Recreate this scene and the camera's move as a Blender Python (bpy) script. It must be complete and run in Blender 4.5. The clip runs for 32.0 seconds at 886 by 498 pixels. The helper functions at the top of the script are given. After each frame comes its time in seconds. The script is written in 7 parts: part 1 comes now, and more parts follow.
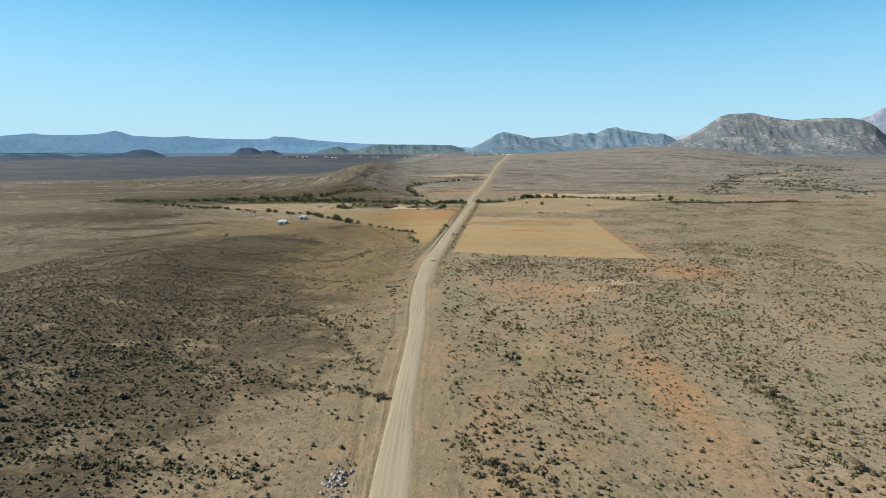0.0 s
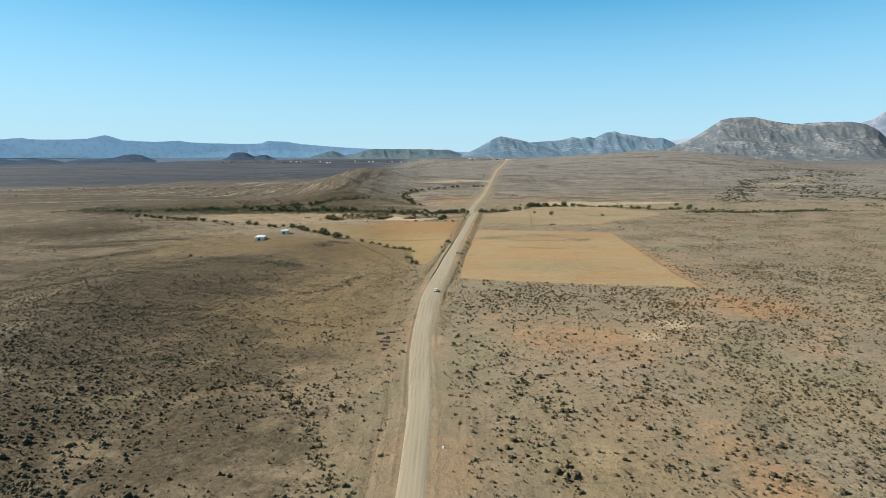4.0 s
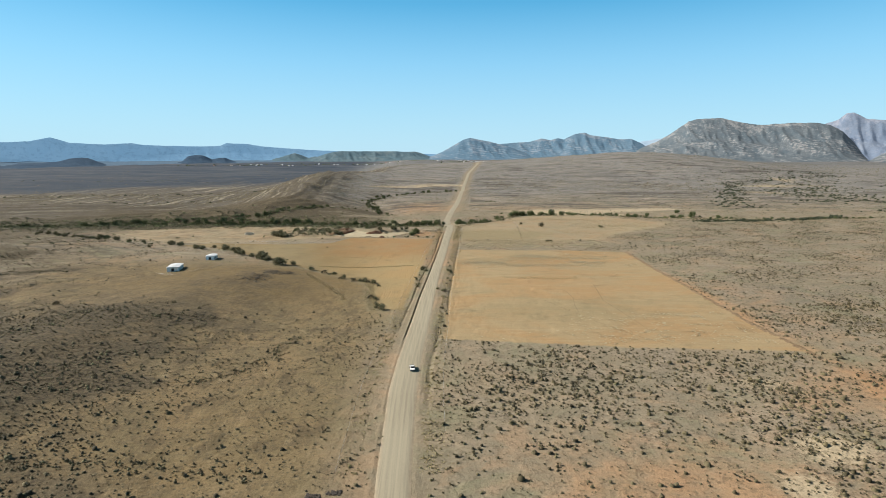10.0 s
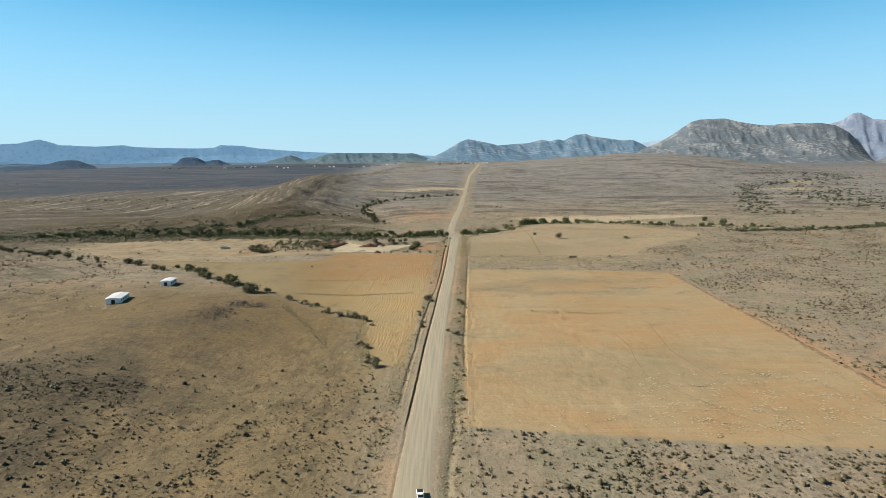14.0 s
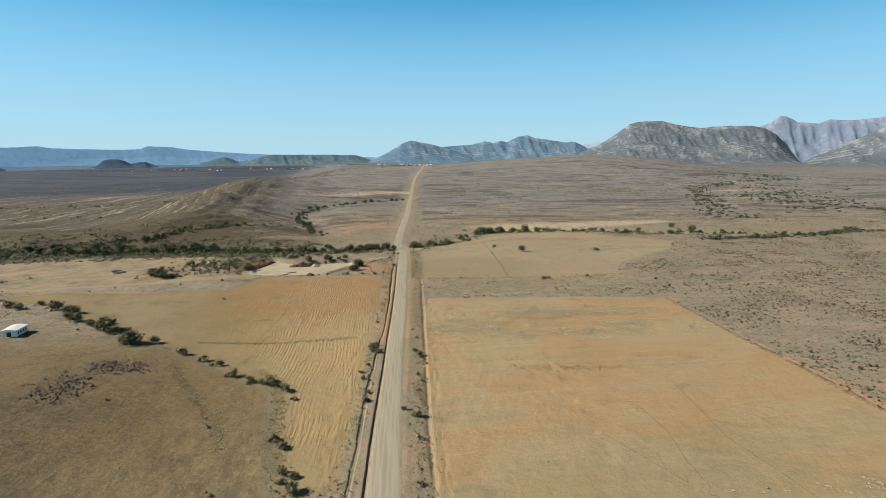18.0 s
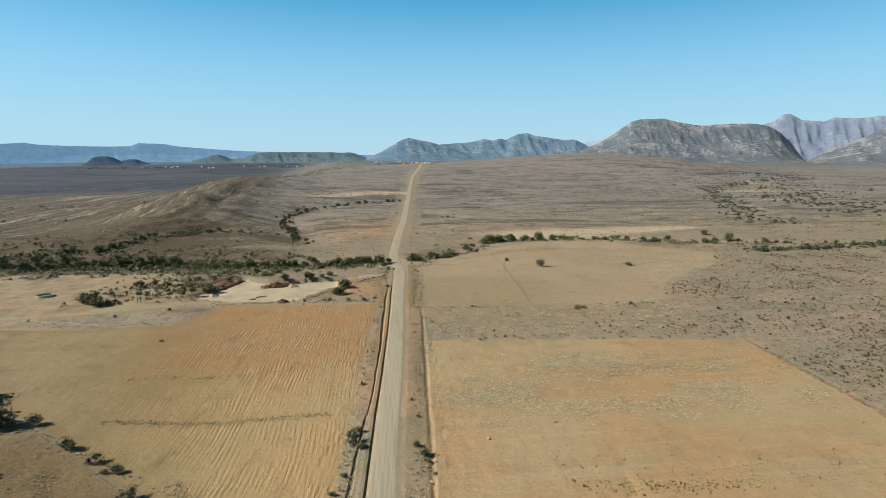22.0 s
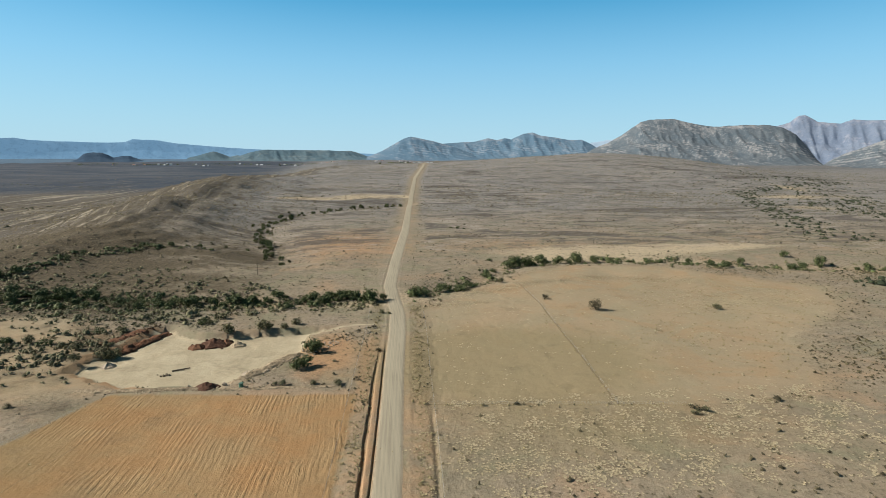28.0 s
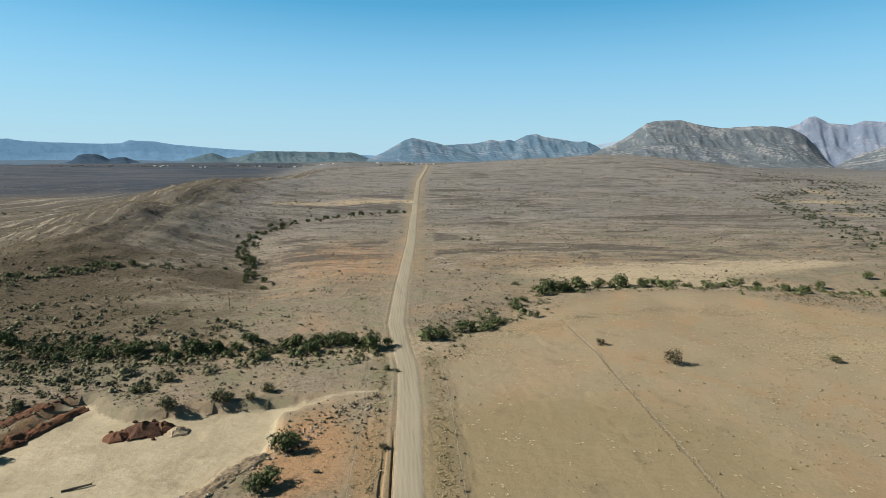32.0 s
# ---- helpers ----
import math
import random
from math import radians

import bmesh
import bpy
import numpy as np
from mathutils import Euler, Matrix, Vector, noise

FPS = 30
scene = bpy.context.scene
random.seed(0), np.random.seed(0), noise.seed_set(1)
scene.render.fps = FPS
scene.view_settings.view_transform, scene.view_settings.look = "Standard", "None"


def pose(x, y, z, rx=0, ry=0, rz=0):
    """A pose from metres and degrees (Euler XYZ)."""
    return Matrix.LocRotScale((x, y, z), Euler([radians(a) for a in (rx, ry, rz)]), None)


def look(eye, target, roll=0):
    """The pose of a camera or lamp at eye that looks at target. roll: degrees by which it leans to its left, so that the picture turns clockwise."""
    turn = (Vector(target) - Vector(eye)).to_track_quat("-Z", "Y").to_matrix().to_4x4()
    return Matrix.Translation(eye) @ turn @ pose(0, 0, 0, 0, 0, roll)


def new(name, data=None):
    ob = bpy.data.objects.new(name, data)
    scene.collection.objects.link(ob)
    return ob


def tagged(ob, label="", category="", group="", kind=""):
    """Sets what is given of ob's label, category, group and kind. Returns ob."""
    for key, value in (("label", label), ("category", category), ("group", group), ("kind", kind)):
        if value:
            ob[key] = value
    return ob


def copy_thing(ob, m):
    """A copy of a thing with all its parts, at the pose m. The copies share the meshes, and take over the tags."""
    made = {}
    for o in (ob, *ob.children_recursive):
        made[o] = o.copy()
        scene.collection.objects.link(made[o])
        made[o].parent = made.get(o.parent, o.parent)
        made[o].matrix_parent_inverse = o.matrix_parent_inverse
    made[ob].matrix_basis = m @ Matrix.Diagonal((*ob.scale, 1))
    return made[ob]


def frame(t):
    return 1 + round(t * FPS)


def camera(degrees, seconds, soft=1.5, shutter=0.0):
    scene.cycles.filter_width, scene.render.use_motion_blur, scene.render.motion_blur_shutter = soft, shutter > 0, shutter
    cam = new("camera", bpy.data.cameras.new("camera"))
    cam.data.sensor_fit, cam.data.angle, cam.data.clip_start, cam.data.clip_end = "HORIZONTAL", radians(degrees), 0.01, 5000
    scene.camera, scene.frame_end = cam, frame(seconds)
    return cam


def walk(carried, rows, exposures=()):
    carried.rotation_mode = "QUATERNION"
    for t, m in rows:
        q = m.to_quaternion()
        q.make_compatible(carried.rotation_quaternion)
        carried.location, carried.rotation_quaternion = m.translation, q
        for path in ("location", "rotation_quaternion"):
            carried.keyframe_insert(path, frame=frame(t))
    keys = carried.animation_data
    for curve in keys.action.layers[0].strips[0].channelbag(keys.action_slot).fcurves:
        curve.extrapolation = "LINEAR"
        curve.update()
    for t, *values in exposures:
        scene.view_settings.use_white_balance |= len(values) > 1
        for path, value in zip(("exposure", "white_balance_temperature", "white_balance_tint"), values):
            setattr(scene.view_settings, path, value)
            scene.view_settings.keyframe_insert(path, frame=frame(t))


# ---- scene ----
cam = camera(74.8, 32.0, soft=0.5)
PATH = [
    (0, (12.68, 3.74, 75.04), (8.92, 102.24, 58.2), 0.16),
    (0.5, (11.38, 13.42, 75.16), (7.61, 111.94, 58.4), 0.17),
    (1, (10.09, 23.09, 75.25), (6.46, 121.63, 58.6), 0.17),
    (1.5, (8.85, 32.74, 75.31), (5.33, 131.31, 58.79), 0.18),
    (2, (7.69, 42.38, 75.35), (4.25, 140.96, 58.93), 0.17),
    (2.5, (6.69, 51.96, 75.37), (3.34, 150.56, 59.06), 0.17),
    (3, (5.88, 61.42, 75.37), (2.61, 160.05, 59.17), 0.16),
    (3.5, (5.19, 70.74, 75.36), (1.95, 169.38, 59.25), 0.14),
    (5.5, (2.87, 107.97, 75.23), (1.78, 206.67, 59.2), 0.04),
    (6, (2.31, 117.53, 75.18), (2.4, 216.25, 59.26), 0.01),
    (6.5, (1.72, 127.54, 75.14), (2.6, 226.27, 59.27), -0.02),
    (7, (1.07, 137.86, 75.11), (2.42, 236.6, 59.28), -0.04),
    (7.5, (0.39, 148.26, 75.08), (2.07, 246.99, 59.31), -0.06),
    (8, (-0.33, 158.62, 75.06), (1.63, 257.36, 59.33), -0.07),
    (8.5, (-1.06, 168.92, 75.04), (1.11, 267.65, 59.33), -0.08),
    (9, (-1.8, 179.14, 75.04), (0.5, 277.87, 59.32), -0.09),
    (9.5, (-2.55, 189.29, 75.04), (-0.15, 288.02, 59.31), -0.09),
    (10, (-3.31, 199.36, 75.05), (-0.89, 298.09, 59.33), -0.10),
    (10.5, (-4.06, 209.36, 75.06), (-1.68, 308.09, 59.36), -0.10),
    (11, (-4.81, 219.3, 75.09), (-2.45, 318.03, 59.4), -0.11),
    (11.5, (-5.52, 229.18, 75.11), (-3.2, 327.92, 59.47), -0.12),
    (12, (-6.16, 239.04, 75.15), (-3.86, 337.79, 59.57), -0.14),
    (12.5, (-6.71, 248.89, 75.19), (-4.39, 347.65, 59.67), -0.16),
    (13, (-7.13, 258.75, 75.24), (-4.8, 357.52, 59.75), -0.18),
    (13.5, (-7.45, 268.66, 75.29), (-5.16, 367.43, 59.84), -0.21),
    (15.5, (-8.27, 308.37, 75.5), (-0.08, 406.82, 60.0), -0.30),
    (16, (-8.38, 318.31, 75.55), (1.72, 416.59, 60.06), -0.31),
    (16.5, (-8.39, 328.31, 75.61), (2.9, 426.46, 60.16), -0.31),
    (17, (-8.28, 338.37, 75.65), (3.67, 436.46, 60.29), -0.31),
    (17.5, (-8.06, 348.47, 75.7), (4.21, 446.53, 60.43), -0.30),
    (18, (-7.75, 358.58, 75.73), (4.73, 456.62, 60.52), -0.28),
    (18.5, (-7.37, 368.67, 75.76), (5.22, 466.7, 60.54), -0.27),
    (19, (-6.92, 378.74, 75.78), (5.76, 476.76, 60.51), -0.25),
    (19.5, (-6.4, 388.8, 75.78), (6.35, 486.79, 60.47), -0.23),
    (20, (-5.8, 398.84, 75.78), (7.04, 496.81, 60.41), -0.22),
    (20.5, (-5.13, 408.88, 75.77), (7.79, 506.83, 60.32), -0.20),
    (21, (-4.36, 418.91, 75.75), (8.61, 516.85, 60.23), -0.19),
    (21.5, (-3.5, 428.98, 75.71), (9.44, 526.91, 60.17), -0.17),
    (22, (-2.54, 439.12, 75.66), (10.44, 537.05, 60.09), -0.14),
    (22.5, (-1.49, 449.42, 75.6), (11.52, 547.33, 60.02), -0.10),
    (23, (-0.39, 459.91, 75.53), (12.65, 557.82, 59.94), -0.06),
    (23.5, (0.73, 470.58, 75.45), (13.86, 568.48, 59.85), 0.00),
    (24, (1.79, 481.36, 75.37), (15.03, 579.24, 59.73), 0.07),
    (24.5, (2.72, 492.06, 75.3), (16.0, 589.93, 59.61), 0.14),
    (25, (3.45, 502.46, 75.23), (16.81, 600.31, 59.5), 0.20),
    (25.5, (4.01, 512.48, 75.18), (17.44, 610.31, 59.4), 0.25),
    (27.5, (5.62, 551.96, 75.0), (18.57, 649.87, 59.36), 0.38),
    (28, (5.89, 561.81, 74.98), (18.67, 659.75, 59.35), 0.40),
    (28.5, (6.08, 571.69, 74.95), (18.77, 669.64, 59.34), 0.42),
    (29, (6.19, 581.58, 74.93), (18.84, 679.54, 59.35), 0.43),
    (29.5, (6.23, 591.46, 74.91), (18.84, 689.44, 59.39), 0.44),
    (30, (6.24, 601.32, 74.89), (18.78, 699.32, 59.43), 0.46),
    (30.5, (6.23, 611.18, 74.87), (18.76, 709.18, 59.45), 0.47),
    (31, (6.22, 621.03, 74.83), (18.76, 719.04, 59.44), 0.47),
    (31.5, (6.22, 630.88, 74.79), (18.78, 728.89, 59.42), 0.47),
    (32, (6.23, 640.73, 74.74), (18.9, 738.73, 59.4), 0.46),
]
walk(cam, [(t, look(eye, target, roll)) for t, eye, target, roll in PATH], [(0, 0.87), (7, 0.90), (13.2, 0.91), (16, 0.78), (20, 0.75), (32, 0.73)])

# ---- light: a clear sky and a mid-morning sun from the left ----
SUN_ELEVATION, SUN_TURN = radians(34), radians(8)
world = bpy.data.worlds.new("sky")
scene.world = world
world.use_nodes = True
wn = world.node_tree.nodes
sky = wn.new("ShaderNodeTexSky")
sky.sky_type, sky.sun_disc = "NISHITA", False
sky.sun_elevation, sky.sun_rotation = SUN_ELEVATION, radians(-90) + SUN_TURN
sky.altitude, sky.air_density, sky.dust_density, sky.ozone_density = 900, 0.8, 0.0, 3.0
wn["Background"].inputs["Strength"].default_value = 0.10
clear = wn.new("ShaderNodeMix")
clear.data_type, clear.blend_type = "RGBA", "MULTIPLY"
clear.inputs[0].default_value, clear.inputs[7].default_value = 1.0, (0.36, 0.42, 0.32, 1)
world.node_tree.links.new(sky.outputs[0], clear.inputs[6])
even = wn.new("ShaderNodeMix")
even.data_type, even.blend_type = "RGBA", "ADD"
even.inputs[0].default_value, even.inputs[7].default_value = 1.0, (0.15, 1.7, 3.3, 1)
world.node_tree.links.new(clear.outputs[2], even.inputs[6])
# the clear sky deepens towards the zenith
way, split, deepen = wn.new("ShaderNodeTexCoord"), wn.new("ShaderNodeSeparateXYZ"), wn.new("ShaderNodeMapRange")
world.node_tree.links.new(way.outputs["Generated"], split.inputs[0])
world.node_tree.links.new(split.outputs["Z"], deepen.inputs[0])
for k, v in zip((1, 2, 3, 4), (0.15, 0.7, 1.0, 0.0)):
    deepen.inputs[k].default_value = v
world.node_tree.links.new(deepen.outputs[0], even.inputs[0])
# pale air along the horizon
pale_air, low_air = wn.new("ShaderNodeMix"), wn.new("ShaderNodeMapRange")
pale_air.data_type, pale_air.blend_type = "RGBA", "MIX"
pale_air.inputs[7].default_value = (2.75, 4.12, 4.9, 1)
world.node_tree.links.new(split.outputs["Z"], low_air.inputs[0])
for k, v in zip((1, 2, 3, 4), (0.0, 0.24, 0.95, 0.0)):
    low_air.inputs[k].default_value = v
world.node_tree.links.new(low_air.outputs[0], pale_air.inputs[0])
world.node_tree.links.new(even.outputs[2], pale_air.inputs[6])
dim = wn.new("ShaderNodeMapRange")
world.node_tree.links.new(split.outputs["Z"], dim.inputs[0])
for k, v in zip((1, 2, 3, 4), (0.25, 0.75, 0.10, 0.025)):
    dim.inputs[k].default_value = v
world.node_tree.links.new(dim.outputs[0], wn["Background"].inputs["Strength"])
world.node_tree.links.new(pale_air.outputs[2], wn["Background"].inputs["Color"])
sun = new("sun", bpy.data.lights.new("sun", "SUN"))
sun.data.energy, sun.data.angle, sun.data.color = 5.0, radians(0.53), (1.0, 0.93, 0.83)
sun_from = Vector((-math.cos(SUN_TURN) * math.cos(SUN_ELEVATION), math.sin(SUN_TURN) * math.cos(SUN_ELEVATION), math.sin(SUN_ELEVATION)))
sun.matrix_world = look(sun_from * 300, (0, 0, 0))


# ---- the shape of the land ----
def smooth_line(xs, vs, soft):
    """A soft curve through levels vs at stations xs."""
    s = np.arange(-1500.0, 7000.0, 10.0)
    v = np.interp(s, xs, vs)
    k = np.exp(-0.5 * (np.arange(-30, 31) * 10.0 / soft) ** 2)
    v = np.convolve(np.pad(v, 30, mode="edge"), k / k.sum(), mode="valid")
    return lambda q: np.interp(q, s, v)


MID = smooth_line([0, 300, 700, 800, 875, 960, 1190, 1360, 1520, 1890, 2400, 3300, 5200], [-1, -1.2, -1.2, -2.5, -4.5, -1.5, 0, 5, 10, 25, 33, 44, 58], 40)
WEST = smooth_line([0, 500, 800, 875, 1000, 1300, 1850, 2600, 3500, 4600, 5400], [4, 0, -5, -7, -6, -9, -20, -16, 8, 44, 60], 70)
EAST = smooth_line([0, 800, 1000, 1400, 2000, 2600, 3400, 4400, 5400], [-2, -1, -3, 0, 4, 18, 40, 56, 66], 70)


def smoothstep(a, b, v):
    q = np.clip((v - a) / (b - a), 0, 1)
    return q * q * (3 - 2 * q)


def polyline(x, y, pts):
    """Distance from a line of points (x, y, ...), the further values along it, and the side."""
    best, vals, side = np.full(np.shape(x), 1e9), [np.zeros(np.shape(x)) for _ in pts[0][2:]], np.zeros(np.shape(x))
    for a, b in zip(pts, pts[1:]):
        dx, dy = b[0] - a[0], b[1] - a[1]
        q = np.clip(((x - a[0]) * dx + (y - a[1]) * dy) / (dx * dx + dy * dy), 0, 1)
        px, py = x - a[0] - q * dx, y - a[1] - q * dy
        d = np.hypot(px, py)
        near = d < best
        best = np.where(near, d, best)
        side = np.where(near, np.sign(dx * py - dy * px), side)
        for n in range(len(vals)):
            vals[n] = np.where(near, a[2 + n] + q * (b[2 + n] - a[2 + n]), vals[n])
    return best, vals, side


def waves(x, y, size, seed):
    """Soft rolling noise of about the given wavelength, within about -1 to 1."""
    r = np.random.RandomState(seed)
    out = 0
    for n in range(7):
        a, p = r.uniform(0, 6.283), r.uniform(0, 6.283)
        k = 6.283 / (size * r.uniform(0.6, 1.6))
        out = out + np.sin(k * (x * np.cos(a) + y * np.sin(a)) + p + 1.3 * np.sin(k * 0.47 * (y * np.cos(a) - x * np.sin(a))))
    return out / 4.2


def lattice(x, y, seed):
    """Smooth noise with one swell for each unit, from -1 to 1."""
    xi, yi = np.floor(x).astype(np.int64), np.floor(y).astype(np.int64)
    fx, fy = x - xi, y - yi

    def corner(dx, dy):
        h = ((xi + dx) * 374761393 + (yi + dy) * 668265263 + seed * 1442695041) & 0xFFFFFFFF
        h = ((h ^ (h >> 13)) * 1274126177) & 0xFFFFFFFF
        a = ((h ^ (h >> 16)) & 0xFFFF) * (6.283185 / 65536)
        return np.cos(a) * (fx - dx) + np.sin(a) * (fy - dy)

    u, v = fx * fx * fx * (fx * (fx * 6 - 15) + 10), fy * fy * fy * (fy * (fy * 6 - 15) + 10)
    return 1.45 * ((corner(0, 0) * (1 - u) + corner(1, 0) * u) * (1 - v) + (corner(0, 1) * (1 - u) + corner(1, 1) * u) * v)


def fractal(x, y, size, octaves=4, seed=0, ridged=False, gain=0.5):
    """Noise at several scales from the given size down; ridged: sharp crests between 0 and 1."""
    x, y = np.asarray(x, float) / size, np.asarray(y, float) / size
    out, amp, total = 0, 1.0, 0.0
    for n in range(octaves):
        v = lattice(x + 17.3 * n, y - 9.1 * n, seed + n)
        out = out + amp * ((1 - np.minimum(np.abs(v) * 1.6, 1)) if ridged else v)
        total += amp
        x, y, amp = x * 2.03, y * 2.03, amp * gain
    return out / total


RIVER = [(-1500, 960), (-700, 930), (-420, 905), (-280, 905), (-150, 893), (-60, 880), (20, 876), (52, 905), (82, 928), (107, 964), (140, 986), (180, 978), (230, 972), (280, 960), (330, 948), (420, 925), (560, 940), (720, 1060), (830, 1250), (930, 1500), (1000, 1900), (1250, 2500), (1700, 3200)]
RIDGE = [(-330, 960, 2, 40), (-235, 1000, 7, 40), (-210, 1060, 13, 44), (-218, 1160, 21, 52), (-236, 1285, 29, 52), (-246, 1385, 18, 58), (-256, 1500, 31, 60), (-248, 1700, 37, 75), (-215, 1950, 30, 110), (-150, 2400, 12, 200)]
GULLY = [(-60, 1010), (-95, 1120), (-110, 1235), (-80, 1330), (-10, 1400), (60, 1430)]
MOUND = [(-150, 130, 8, 60), (-165, 205, 10, 60), (-182, 285, 11, 58), (-178, 350, 11, 55), (-165, 410, 8, 50), (-140, 500, 5, 45), (-120, 560, 3, 40)]
SCARP = [(-470, 560, 8, 50), (-355, 665, 9, 32), (-300, 690, 6, 32)]


def bed_line(x, y):
    """How far a place lies from the line of the ridge, across its beds of rock, which bend west near the river."""
    y = y - 0.55 * np.maximum(-222 - x, 0)
    return x - np.interp(y, [480, 880, 960, 1010, 1060, 1160, 1280, 1480, 1700, 1950, 2400, 3200], [-820, -470, -360, -275, -228, -222, -238, -250, -245, -215, -150, -20])


def bed_part(x, y):
    """Where the beds of rock crop out: the ridge and the plain to its west."""
    q = bed_line(x, y)
    return smoothstep(70, 5, q) * (0.55 + 0.45 * smoothstep(-1700, -600, q)) * smoothstep(925, 1000, y) * smoothstep(3100, 2500, y) * smoothstep(25, 60, np.abs(x - road_x(y)))


def road_x(y):
    return np.interp(y, [-800, 0, 120, 172, 215, 248, 270, 300, 330, 380, 410, 440, 470, 520, 606, 640, 697, 770, 817, 848, 876, 911, 989, 1157, 1424, 1888, 2300, 3298, 3600, 5200],
                     [26, 3, -3.6, -5.9, -6.7, -7.7, -9.3, -11.3, -12.2, -12.2, -10.9, -8.9, -7.0, -3.8, 2.8, 5.8, 10.2, 15.0, 18.6, 20.3, 19.8, 18.9, 26.2, 44, 68, 112.9, 170, 304.9, 350, 600])


def road_wide(y):
    return np.interp(y, [0, 130, 165, 200, 248, 275, 320, 390, 500, 570, 740, 830, 3400], [0.88, 0.88, 0.71, 0.68, 0.71, 0.78, 0.81, 0.93, 0.82, 0.69, 0.70, 0.78, 0.75])


def height(x, y):
    x, y = np.asarray(x, float), np.asarray(y, float)
    w = smoothstep(-110, -420, x)
    e = smoothstep(160, 700, x)
    z = MID(y) * (1 - w) * (1 - e) + WEST(y) * w + EAST(y) * e
    z = z + 76 * np.exp(-(((x - 800) / 520) ** 2) - ((y - 2450) / 520) ** 2) * smoothstep(1200, 2300, y)
    amp = smoothstep(25, 120, np.abs(x - road_x(y)))
    z = z + amp * (1.1 * waves(x, y, 160, 3) + 0.35 * waves(x, y, 45, 4)) * (1 - 0.6 * smoothstep(-200, 60, x) * smoothstep(820, 600, y) * smoothstep(330, 450, y))
    z = z + smoothstep(1100, 2200, np.hypot(x, y - 300)) * 4 * waves(x, y, 500, 5)
    d, _, _ = polyline(x, y, RIVER)
    z = z - 2.2 * np.exp(-(d / 16) ** 2) * (0.35 + 0.65 * smoothstep(10, 34, np.abs(x - 20)))
    d, (top, wide), lee = polyline(x, y, RIDGE)
    r = np.exp(-(d / (wide * np.where(lee > 0, 1.7, 1.35))) ** 2)
    z = z * (1 - r) + r * np.maximum(top, z) + r * 2.5 * waves(x, y, 60, 9)
    d, _, _ = polyline(x, y, GULLY)
    z = z - 5 * np.exp(-(d / 30) ** 2)
    for line in (MOUND, SCARP):
        d, (top, wide), _ = polyline(x, y, line)
        z = z + top * np.exp(-(d / wide) ** 2)
    z = z - 3.2 * np.exp(-(((x + 62) / 50) ** 2)) * smoothstep(400, 500, y) * smoothstep(690, 600, y)
    z = z + r * (1.2 * waves(x, y, 24, 13) + 0.6 * waves(x, y, 11, 14))
    q = bed_line(x, y)
    z = z + np.maximum(bed_part(x, y), 0.7 * smoothstep(120, 40, q) * smoothstep(-10, 10, q) * smoothstep(1000, 1060, y) * smoothstep(2300, 1900, y)) * (6.0 * (fractal(q, y * 0.05, 40, 3, 81, True) - 0.6) + 2.0 * fractal(q, y * 0.12, 15, 3, 85))
    return z


